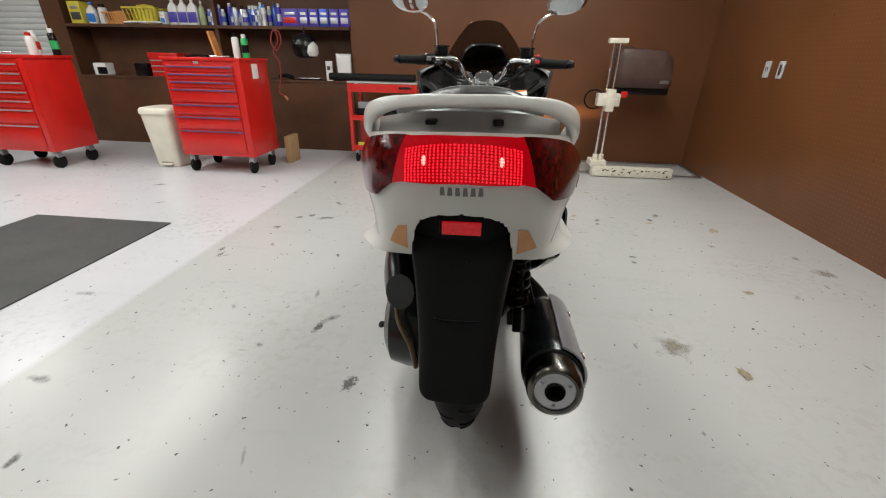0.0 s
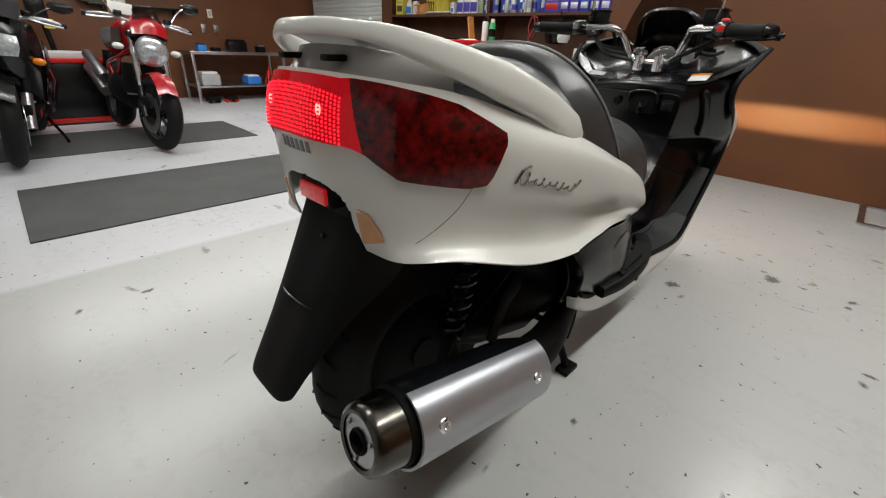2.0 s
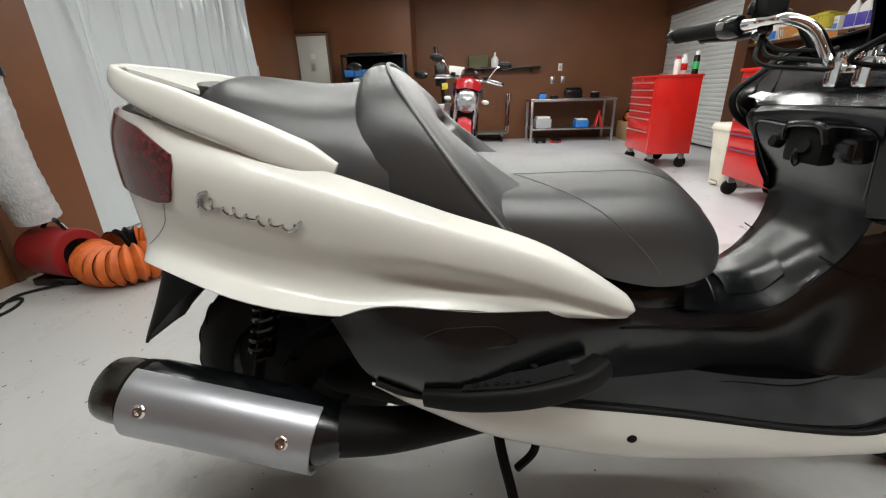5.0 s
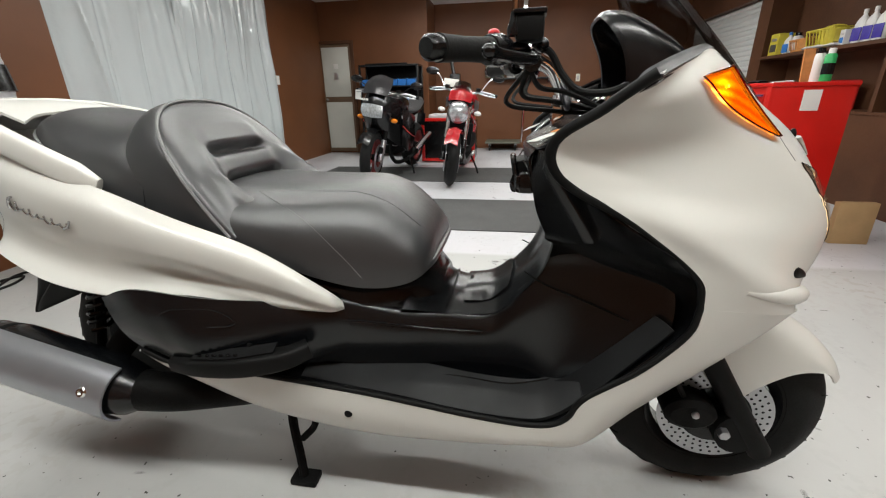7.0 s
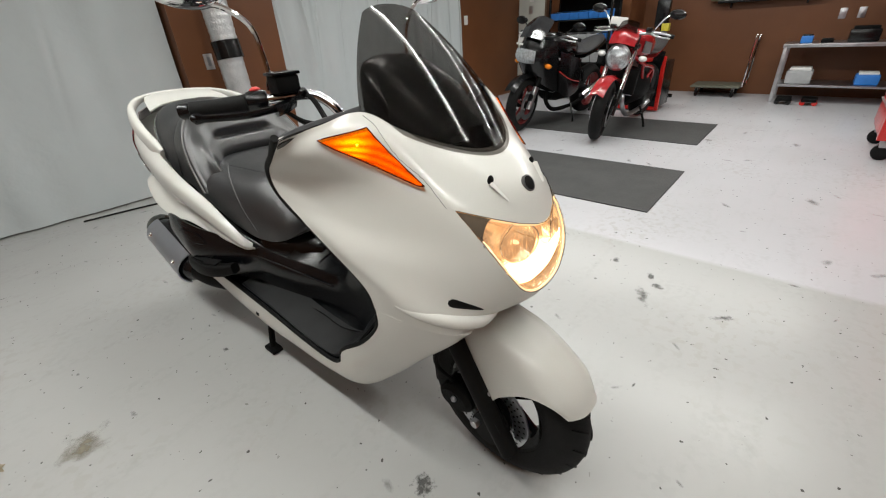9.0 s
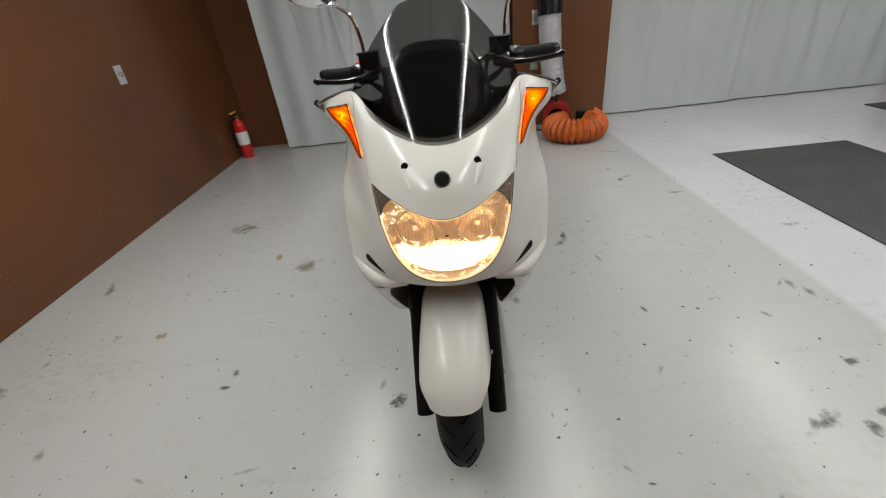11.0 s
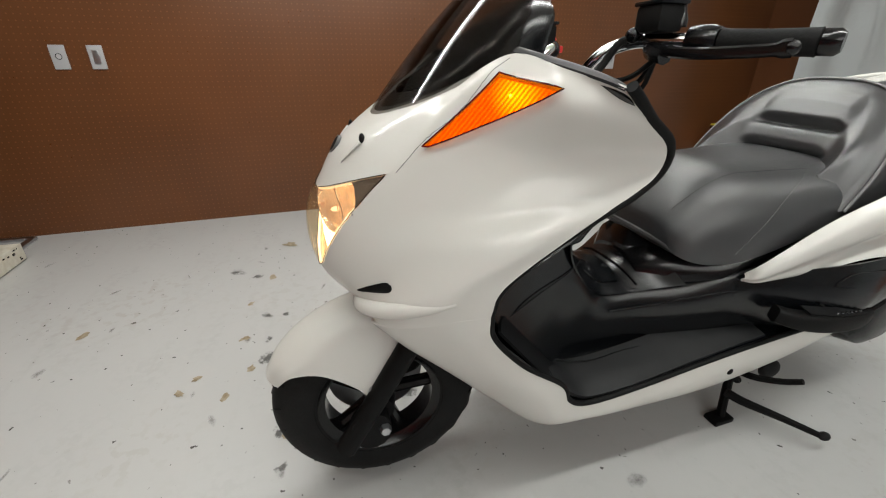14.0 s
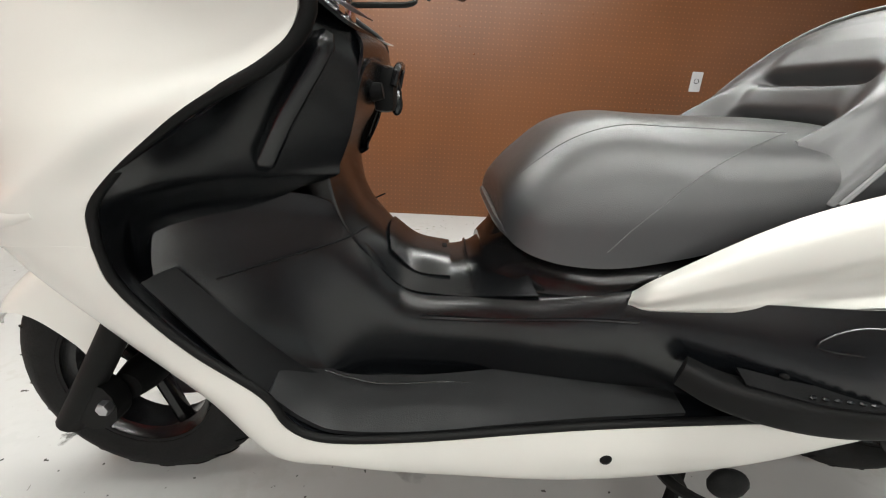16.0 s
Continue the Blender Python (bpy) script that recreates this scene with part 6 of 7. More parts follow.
spray_can(-2.19, 2.95, .985, .19, .030, GREEN, PLASTIC_W, "green and black spray can on the cabinet", GLOSS)
spray_can(-4.12, 2.80, .975, .20, .034, PLASTIC_W, PLASTIC_W, "white spray can on the red cabinet", TOOL_RED)
spray_can(-4.05, 2.70, .975, .18, .034, PLASTIC_W, TOOL_RED, "white and red spray can on the cabinet")
spray_can(-3.99, 2.86, .975, .22, .030, GLOSS, PLASTIC_W, "black and white spray can on the cabinet", GREEN)
lone("paper_note", box(-2.0665, -2.0635, 2.78, 2.88, .82, .94, .001), PAPER, "white paper note stuck on the cabinet", "note")
lone("work_glove", sweep([(-2.62, 2.72, .993), (-2.52, 2.75, 1.0), (-2.42, 2.72, .994)], circle(.03, 8, .010), 12), DARK, "dark work glove on the cabinet", "glove")
for k, (x, y, l) in enumerate(((-2.60, 2.86, .16), (-2.38, 2.80, .10), (-4.45, 2.7, .14))):
    lone("hand_tool", tube([(x, y, .992), (x + l, y + .03, .994)], .007, 6, 6), STEEL, "steel hand tool on the cabinet", "tool")

# small red chest on the ledge
chest = thing("tool_chest", (-3.86, 3.80, .7655), "small red three-drawer tool chest on the ledge", "tool chest")
part("body", box(0, .36, .012, .24, 0, .24, .006), TOOL_RED, chest)
part("lid", box(-.004, .364, 0, .244, .19, .25, .008), TOOL_RED, chest)
for k in range(3):
    dr = part("drawer", box(.012, .348, 0, .02, .012 + .058 * k, .062 + .058 * k, .003), TOOL_RED, chest)
    part("handle", box(.02, .34, -.008, .004, .046 + .058 * k, .058 + .058 * k, .002), ALU, dr)
lone("black_case", box(-4.06, -3.90, 3.80, 3.96, .7655, .90, .012), GLOSS, "small black case on the ledge", "case")
grinder = thing("charger", (-4.50, 3.86, .7655), "white and black battery charger on the ledge", "charger")
part("body", box(-.08, .08, -.06, .06, 0, .13, .012), PLASTIC_W, grinder)
part("face", box(-.03, .085, -.066, -.055, .01, .085, .006), GLOSS, grinder)
lone("torque_wrench", tube([(-2.12, 3.84, .782), (-1.86, 3.84, .782)], .015, 6, 8), GLOSS, "black torque wrench lying on the ledge", "wrench")
lone("air_tool", sweep([(-2.34, 3.83, .80), (-2.26, 3.83, .81), (-2.18, 3.84, .785)], circle(.022, 10), 12), DARK, "dark air tool on the ledge", "tool")
handle = thing("switch_plate", (-1.74, 3.80, .7655), "white upright device on the ledge", "device")
part("body", box(-.035, .035, -.02, .02, 0, .20, .008), PLASTIC_W, handle)
part("display", box(-.018, .018, -.0225, -.018, .11, .15, .002), INK, handle)
frame_ = thing("picture_frame", (-1.575, 3.815, .93), "grey frame with a white sheet on the wall", "picture frame")
part("frame", box(-.085, .085, -.012, 0, -.11, .11, .004), STEEL, frame_)
part("sheet", box(-.072, .072, -.0145, -.011, -.095, .095, .001), PAPER, frame_)

# red service cart
cart = thing("service_cart", (-1.38, 3.28, 0), "red steel service cart with trays, on casters", "service cart")
for x in (0, .66):
    for y in (0, .36):
        part("post", box(x, x + .035, y, y + .035, .11, .78, .004), TOOL_RED, cart)
for z, n in ((.13, "tray"), (.43, "tray"), (.70, "tray")):
    part(n, box(.0, .695, -.005, .40, z, z + .015, .003), TOOL_RED, cart)
    part("tray_lip", box(.036, .66, -.006, .006, z, z + (.075 if z > .6 else .05), .003), TOOL_RED, cart)
part("top_edge", box(.0, .695, -.012, .40, .78, .795, .004), ALU, cart)
part("drawer_handle", box(.52, .64, -.016, -.004, .735, .755, .003), GLOSS, cart)
for x in (.05, .645):
    for y in (.05, .35):
        part("caster", spin([(.0001, -.014), (.042, -.014), (.05, -.008), (.05, .008), (.042, .014), (.0001, .014)], (x, y, .05), (1, 0, 0), 16), RUBBER, cart)
        part("caster_fork", box(x - .02, x + .02, y - .02, y + .02, .07, .135, .004), STEEL, cart)
lone("black_bar", tube([(-1.60, 3.42, .83), (-.72, 3.40, .83)], .034, 10, 12), RUBBER, "long black padded bar on the cart", "bar")
lone("parts_case", box(-1.32, -.80, 3.34, 3.60, .4455, .54, .01), GLOSS, "dark plastic parts case in the cart", "case")
lone("parts_tray", box(-1.30, -.82, 3.34, 3.60, .5415, .60, .01), mat("grey_plastic", (.30, .31, .33), .45), "grey plastic tray in the cart", "tray")
lone("red_tin", box(-1.30, -1.02, 3.36, 3.60, .1455, .36, .01), mat("dull_red_tin", (.30, .02, .02), .4), "dull red tin box in the cart", "tin")
lone("yellow_case", box(-1.31, -.80, 3.285, 3.33, .1455, .205, .006), YELLOW, "flat yellow case in the cart", "case")
lone("wall_switch", box(-1.475, -1.44, 3.805, 3.838, .70, .78, .004), PLASTIC_W, "white wall switch beside the cart", "switch")
lone("card_offcut", box(-2.02, -1.97, 3.10, 3.32, 0.0, .27, .004), CARD, "piece of cardboard behind the red cabinet", "cardboard")

# pedal bin
binn = thing("pedal_bin", (-3.06, 2.86, 0), "cream plastic pedal bin beside the cabinet", "bin")
rings = [[(w * math.copysign(abs(math.cos(t)) ** .35, math.cos(t)), .13 * w / .13 * math.copysign(abs(math.sin(t)) ** .35, math.sin(t)), z) for t in np.linspace(.1, 2 * math.pi + .1, 28, endpoint=False)] for z, w in ((0, .115), (.02, .122), (.48, .155), (.50, .155))]
part("body", loft(rings), CREAM, binn)
part("lid", loft([[(w * math.copysign(abs(math.cos(t)) ** .35, math.cos(t)), w * math.copysign(abs(math.sin(t)) ** .35, math.sin(t)), z) for t in np.linspace(.1, 2 * math.pi + .1, 28, endpoint=False)] for z, w in ((.495, .166), (.53, .166), (.55, .15), (.555, .05))]), CREAM, binn)
part("pedal", box(-.05, .05, -.15, -.10, .02, .035, .005), CREAM, binn)
# darker cream plate painted as the shade of a recess behind the pedal
part("recess_shade", box(-.06, .06, -.124, -.118, .012, .09, .004), mat("cream_shadow_gap", (.35, .33, .27), .6), binn)

# tyre lever stand with bag
lift = thing("press_stand", (1.08, 3.17, 0), "chipped white stand with two chrome posts", "press stand")
part("base", box(-.03, .72, -.04, .05, .006, .095, .008), WORN, lift)
for k in range(26):
    rr = random.Random(k)
    part("chip", ball((rr.uniform(0, .70), -.0405, rr.uniform(.02, .085)), (rr.uniform(.005, .016), .0015, rr.uniform(.003, .008)), 7, 4), BURNT, lift)
part("foot_block", box(-.05, .10, -.02, .16, .09, .15, .01), WORN, lift)
for dx in (0, .055):
    part("post", tube([(dx, .05, .12), (dx, .05, 1.17)], .014, 4, 12), CHROME, lift)
    part("post_socket", tube([(dx, .05, .14), (dx, .05, .20)], .024, 4, 12), WORN, lift)
part("head", box(-.05, .11, .015, .085, 1.165, 1.205, .008), WORN, lift)
slider = part("slider", box(-.075, .125, .0, .10, .645, .755, .01), WORN, lift)
part("slider_boss", box(.0, .075, -.02, .12, .60, .79, .012), WORN, slider)
part("hand_ring", spin([(.075, 0), (.082, .006), (.089, 0), (.082, -.006), (.075, 0)], (-.10, .05, .70), (.3, 1, 0), 26), DARK, slider)
part("red_knob", box(.13, .18, .0, .05, .725, .775, .008), TOOL_RED, slider)
bag = thing("bag", (1.36, 3.46, .86), "brown leatherette bag hung over the stand arm", "bag")
brow = []
for z, a, b_ in ((-.06, .25, .13), (-.03, .268, .15), (.04, .265, .155), (.10, .262, .15), (.17, .256, .145), (.225, .246, .135), (.250, .225, .115), (.256, .10, .05)):
    row = []
    for t in np.linspace(0, 2 * math.pi, 40, endpoint=False):
        k = 1 + .05 * noise.noise(Vector((math.cos(t) * 2, math.sin(t) * 2, z * 9))) + .045 * noise.noise(Vector((math.cos(t) * 6, math.sin(t) * 6, z * 22)))
        row.append((.06 + k * a * math.copysign(abs(math.cos(t)) ** .32, math.cos(t)), k * b_ * math.copysign(abs(math.sin(t)) ** .45, math.sin(t)), z + .012 * math.sin(3 * t) * (z > .1) - .03 * math.cos(t) * (z > .1)))
    brow.append(row)
part("cover", loft(brow), CANVAS, bag)
part("under_box", box(-.16, .31, -.11, .11, -.12, -.055, .015), GLOSS, bag)
part("tag", box(.20, .28, -.158, -.150, -.02, .01, .002), STEEL, bag)
arm = thing("metal_frame", (0, 0, 0), "flat grey steel frame lying on the floor", "steel frame")
for a, b_ in (((.80, 3.24), (2.11, 3.24)), ((2.11, 3.24), (2.13, 3.78)), ((2.13, 3.78), (.80, 3.78)), ((.80, 3.78), (.80, 3.24))):
    part("rail", sweep([(*a, .008), (*b_, .008)], [(-.018, -.008), (.018, -.008), (.018, .008), (-.018, .008)]), STEEL, arm)


# sockets
PLATE = mat("aged_white_plate", (.42, .42, .43), .45, vary=.1)


def socket(x, y, z, facing, m, label):
    s_ = thing("wall_socket", (x, y, z), label, "socket", "wall sockets", facing)
    part("plate", box(-.036, .036, -.008, 0, -.06, .06, .004), m, s_)
    if "socket" in label and m is PLATE:
        part("outlet_hole", spin([(.0001, -.001), (.013, 0), (.015, .003), (.016, -.002)], (0, -.008, .004), (0, -1, 0), 18), DARK, s_)
    else:
        part("insert", box(-.015, .015, -.0105, -.007, -.034, .034, .003), STEEL, s_)
    return s_


socket(EAST, 2.825, .985, -90, PLATE, "white wall socket on the pegboard")
socket(EAST, 2.655, .985, -90, PLATE, "white switch plate on the pegboard")
socket(EAST, -.70, .975, -90, PLATE, "white wall socket on the pegboard")
socket(-.945, -1.96, .985, 180, ALU, "grey wall socket on the post")
socket(-.93, -1.96, .60, 180, mat("green_grey_plate", (.25, .32, .26), .5), "greenish wall socket on the post")
for y, z in ((2.14, 1.21), (2.02, 1.0), (2.20, 1.0)):
    socket(WEST, y, z, 90, CREAM if z > 1.1 else STEEL, "small wall socket above the workbench")

# fire extinguisher
ext = thing("fire_extinguisher", (2.07, -1.90, 0), "red fire extinguisher standing in the corner", "fire extinguisher")
part("body", spin([(.0001, 0), (.052, 0), (.058, .01), (.058, .32), (.05, .36), (.025, .385), (.02, .40), (.0001, .40)], (0, 0, 0), (0, 0, 1), 26), TOOL_RED, ext)
part("label_panel", spin([(.0592, .14), (.0592, .27)], (0, 0, 0), (0, 0, 1), 26), PLASTIC_W, ext)
part("valve", box(-.018, .018, -.018, .018, .395, .43, .005), mat("brass", (.55, .38, .10), .3, .9), ext)
part("lever", box(-.012, .012, -.02, .09, .43, .442, .003), GLOSS, ext)
part("grip", box(-.012, .012, -.02, .09, .455, .468, .003), YELLOW, ext)
part("hose", tube([(0, .02, .41), (.03, .065, .38), (.05, .075, .25), (.05, .06, .12)], .009, 24, 8), RUBBER, ext)

# ventilation duct, blower and coiled hose
duct = thing("foil_duct", (0, 0, 0), "silver foil flexible duct with black tape", "duct")
DP = [(-1.00, -1.74, 2.44), (-1.00, -1.73, 1.80), (-1.01, -1.72, 1.20), (-1.02, -1.72, .90), (-1.05, -1.75, .60), (-1.10, -1.76, .34)]
dn = curve(DP, 160)
dT = np.gradient(dn, axis=0)
rg = []
for i, p in enumerate(dn):
    t_ = Vector(dT[i]).normalized()
    u_ = t_.cross(Vector((0, 1, 0))).normalized()
    w_ = u_.cross(t_)
    r_ = .098 + .002 * math.sin(i * 1.7) + .006 * noise.noise(Vector((i * .1, 3, 1)))
    rg.append([tuple(Vector(p) + (u_ * math.cos(a) + w_ * math.sin(a)) * r_) for a in np.linspace(0, 2 * math.pi, 20, endpoint=False)])
part("flexible_sleeve", loft(rg), FOIL, duct)
part("black_tape", tube([(-1.01, -1.72, 1.13), (-1.015, -1.705, 1.00)], .107, 5, 22), GLOSS, duct)
lone("duct_strap", tube([(-1.12, -1.64, 1.42), (-.98, -1.61, 1.42), (-.84, -1.64, 1.44)], .008, 12, 6), STEEL, "metal strap round the foil duct", "strap")
blower = thing("blower", (-1.10, -1.70, 0), "red portable blower fan on the floor", "blower")
part("drum", spin([(.08, -.15), (.125, -.15), (.130, -.14), (.130, .13), (.125, .14), (.08, .14)], (0, 0, .155), (.25, 1, 0), 30), mat("dull_red_blower", (.26, .012, .012), .4), blower)
part("grille", spin([(.0001, .10), (.09, .12), (.12, .13)], (0, 0, .155), (.25, 1, 0), 24), GLOSS, blower)
part("foot", box(-.10, .10, -.12, .12, 0, .04, .008), GLOSS, blower)
part("handle", tube([(-.02, -.08, .28), (-.02, -.04, .33), (.02, .05, .33), (.02, .09, .28)], .012, 14, 8), GLOSS, blower)
hose = thing("vent_hose", (-1.18, -1.37, 0), "orange ribbed ventilation hose coiled on the floor", "hose")
hp = []
for i in range(200):
    a = -math.pi / 2 + .3 + (2 * math.pi - .6) * i / 199
    R_ = .168
    hp.append((R_ * math.cos(a) * 1.1, R_ * math.sin(a), .110))
hr = []
hp = np.array(hp)
hT = np.gradient(hp, axis=0)
for i, p in enumerate(hp):
    t_ = Vector(hT[i]).normalized()
    u_ = t_.cross(Vector((0, 0, 1))).normalized()
    r_ = .096 + .010 * math.cos(i * 2 * math.pi / 8)
    hr.append([tuple(Vector(p) + (u_ * math.cos(b) + Vector((0, 0, 1)) * math.sin(b)) * r_) for b in np.linspace(0, 2 * math.pi, 20, endpoint=False)])
part("sleeve", loft(hr), ORANGE, hose)
for i in range(4, 200, 8):
    part("rib", loft([[*map(tuple, np.array(hr[i]) * 1.0 + (np.array(hr[i]) - hp[i]) * k)] for k in (.0, .05)] , False), DARK, hose)
part("end_flap", sheet(patch([[(-.24, -.10, .01), (-.26, .02, .02), (-.22, .12, .01)], [(-.25, -.09, .14), (-.28, .02, .17), (-.22, .11, .16)], [(-.18, -.05, .24), (-.16, .03, .27), (-.12, .10, .24)]], 14, 14), .004), ORANGE, hose)
part("black_sleeve", loft([[tuple(np.array(q)) for q in r_] for r_ in [[tuple(np.array(hr[i][j]) + (np.array(hr[i][j]) - hp[i]) * .05) for j in range(20)] for i in range(176, 200)]]), GLOSS, hose)
cab = thing("power_cable", (0, 0, 0), "black power cable lying on the floor", "cable")
part("run", tube([(-1.0, -1.66, .012), (-.85, -1.78, .007), (-.55, -1.62, .007), (-.62, -1.80, .007), (-.85, -1.74, .007), (-.70, -1.66, .007), (-.40, -1.78, .007), (.0, -1.88, .007), (.30, -1.93, .007)], .007, 110, 6), RUBBER, cab)

# ---- west end ----
DX = -6.50
door = tagged(new("door_1"), "pale panelled door in a brown frame, closed", "door", kind="structure")
part("leaf", box(DX, DX + .035, -2.30, -1.74, .03, 1.80, .004), mat("door_rail_brown", (.16, .10, .06), .5), door)
for z0, z1 in ((.09, .88), (.97, 1.76)):
    part("panel", box(DX + .034, DX + .042, -2.26, -1.78, z0, z1, .003), DOORW, door)
part("frame_side", box(DX, DX + .05, -2.25 - .10, -2.30, 0, 1.86, .004), BROWN2, door)
part("frame_side", box(DX, DX + .05, -1.74, -1.69, 0, 1.86, .004), BROWN2, door)
part("frame_head", box(DX, DX + .05, -2.30, -1.74, 1.81, 1.86, .004), BROWN2, door)
part("door_knob", ball((DX + .075, -2.22, .925), (.03, .022, .022)), STEEL, door)
part("notice", box(DX + .0415, DX + .044, -2.06, -1.98, 1.42, 1.50, .001), PAPER, door)
part("notice", box(DX + .0415, DX + .044, -2.07, -1.99, 1.24, 1.36, .001), ALU, door)
lone("light_switch", box(-4.98, -4.90, SOUTH, SOUTH + .012, 1.14, 1.26, .003), PLASTIC_W, "white light switch on the brown wall", "switch")

rack = thing("parts_rack", (-6.28, -1.42, 0), "black parts rack with blue and grey bins", "rack")
for x in (0, .34):
    for y in (0, .94):
        part("upright", box(x, x + .03, y, y + .03, .06, 1.42, .003), GLOSS, rack)
part("top_bar", box(0, .37, 0, .97, 1.40, 1.43, .004), GLOSS, rack)
for z in (.10, .52, .80, 1.10):
    part("shelf", box(0, .37, 0, .97, z, z + .02, .003), GLOSS, rack)
for y in (.05, .92):
    part("caster", spin([(.0001, -.014), (.045, -.014), (.055, 0), (.045, .014), (.0001, .014)], (.32, y, .055), (0, 1, 0), 14), RUBBER, rack)
part("back_panel", box(0, .01, .03, .94, .12, 1.40, .002), DARK, rack)


def bin_box(x, y, z, w, h, m, label):
    b = thing("parts_bin", (x, y, z), label, "parts bin", "parts bins on the rack")
    part("tub", loft([[(.0, 0, 0), (.20, 0, 0), (.20, w, 0), (0, w, 0)], [(.0, -.004, h), (.235, -.004, h * .8), (.235, w + .004, h * .8), (0, w + .004, h)]], True), m, b)
    part("contents", box(.02, .20, .01, w - .01, h * .5, h * .92, .006), DARK, b)
    return b


GREYBIN = mat("pale_grey_plastic", (.42, .43, .44), .45, vary=.1, scale=20)
for k in range(6):
    bin_box(-6.13, -1.375 + .148 * k, 1.1215, .135, .11, BLUE, "blue plastic parts bin")
    bin_box(-6.13, -1.375 + .148 * k, .8215, .135, .12, GREYBIN if k < 5 else BLUE, "pale grey plastic parts bin" if k < 5 else "blue plastic parts bin")
for k in range(4):
    bin_box(-6.13, -1.37 + .222 * k, .5415, .205, .16, GREYBIN, "wide grey plastic parts bin")
    bin_box(-6.13, -1.37 + .222 * k, .1215, .205, .15, GREYBIN, "low grey plastic parts bin")
lone("pry_bar", tube([(-5.93, -1.30, 1.44), (-5.93, -.62, 1.44)], .010, 6, 8), GLOSS, "black bar lying on the rack", "bar")

bench = thing("workbench", (-7.10, 1.55, 0), "grey steel workbench with a lower shelf", "workbench")
for x in (.01, .55):
    for y in (.01, 1.36):
        part("leg", box(x, x + .04, y, y + .04, 0, .67, .003), STEEL, bench)
part("top", box(0, .60, 0, 1.41, .66, .70, .004), STEEL, bench)
part("lower_shelf", box(.02, .58, .02, 1.39, .20, .225, .003), STEEL, bench)


def block(name, x0, x1, y0, y1, z0, z1, m, m2, label, category):
    b = thing(name, ((x0 + x1) / 2, (y0 + y1) / 2, z0), label, category)
    w, d, h = x1 - x0, y1 - y0, z1 - z0
    part("body", box(-w / 2, w / 2, -d / 2, d / 2, 0, h * .82, min(w, d, h) * .14), m, b)
    part("top", box(-w * .42, w * .42, -d * .42, d * .42, h * .80, h, min(w, d, h) * .1), m2, b)
    return b


block("parts_tub", -6.75, -6.60, 1.70, 1.82, .7005, .80, BLUE, GLOSS, "small blue tub on the workbench", "tub")
block("vice", -6.80, -6.62, 2.14, 2.42, .7005, .87, GLOSS, DARK, "black bench machine on the workbench", "bench machine")
block("battery", -6.76, -6.62, 2.58, 2.70, .7005, .80, DARK, STEEL, "dark battery on the workbench", "battery")
block("glove_box", -6.74, -6.62, 1.90, 2.02, .7005, .75, DARK, GLOSS, "dark tray on the workbench", "tray")
block("crate", -6.85, -6.58, 1.66, 1.93, .2255, .42, GREYBIN, PLASTIC_W, "grey crate on the bench shelf", "crate")
block("blue_tub", -6.85, -6.60, 2.34, 2.56, .2255, .37, BLUE, PLASTIC_W, "blue tub with a pale lid on the shelf", "tub")
jack = thing("jack_stand", (-6.68, 2.74, .2255), "red steel jack stand on the bench shelf", "jack stand")
for a in range(4):
    c_, s_ = math.cos(a * math.pi / 2 + .78), math.sin(a * math.pi / 2 + .78)
    part("leg", tube([(.085 * c_, .085 * s_, 0), (.02 * c_, .02 * s_, .20)], .012, 4, 8), TOOL_RED, jack)
part("column", tube([(0, 0, .16), (0, 0, .27)], .020, 4, 10), TOOL_RED, jack)
for k, y in enumerate((1.72, 1.98)):
    b = thing("roller_dolly", (-6.45, y, 0), "dark small dolly with rollers on the floor", "dolly")
    part("deck", box(-.10, .10, -.08, .08, .04, .09, .02), DARK, b)
    for s_ in (-1, 1):
        part("roller", tube([(-.08, s_ * .06, .03), (.08, s_ * .06, .03)], .03, 4, 10), TOOL_RED if k else GLOSS, b)
cbox = thing("cardboard_box", (-6.95, 3.15, 0), "open brown cardboard box with rags", "box")
part("carton", box(0, .55, 0, .52, 0, .30, .004), CARD, cbox)
part("flap", sheet(patch([[(.55, 0, .30), (.55, .52, .30)], [(.66, .0, .27), (.66, .52, .25)]], 4, 6), .005), CARD, cbox)
lone("work_bag", loft([[(-6.75 + .15 * s_ * math.cos(t), 3.33 + .15 * s_ * math.sin(t), z) for t in np.linspace(0, 2 * math.pi, 18, endpoint=False)] for z, s_ in ((.301, .9), (.36, 1.0), (.46, .7), (.56, .25))]), DARK, "black and orange work bag on the box", "bag")
lone("orange_rag", ball((-6.66, 3.24, .38), (.08, .07, .075), 14, 8), ORANGE, "orange rag on the box", "rag")

wallbar = thing("wall_shelf", (WEST, .62, 1.20), "black wall bar with a white spray bottle", "wall shelf")
part("board", box(0, .16, 0, 1.15, 0, .035, .006), GLOSS, wallbar)
for y in (.15, 1.0):
    part("bracket", box(0, .10, y, y + .02, -.06, .0, .004), GLOSS, wallbar)
sb = thing("spray_bottle", (-7.10, .98, 1.2355), "white spray bottle on the wall bar", "bottle")
part("body", loft([[(w * math.cos(t), w * 1.1 * math.sin(t), z) for t in np.linspace(0, 2 * math.pi, 18, endpoint=False)] for z, w in ((0, .055), (.01, .06), (.13, .06), (.17, .03), (.19, .02))]), PLASTIC_W, sb)
part("trigger_head", box(-.02, .05, -.016, .016, .185, .235, .006), PLASTIC_W, sb)
lone("green_bag", box(-7.18, -7.04, .52, .86, 1.2355, 1.44, .03), mat("olive_canvas", (.10, .10, .05), .8), "olive canvas bag on the wall bar", "bag")

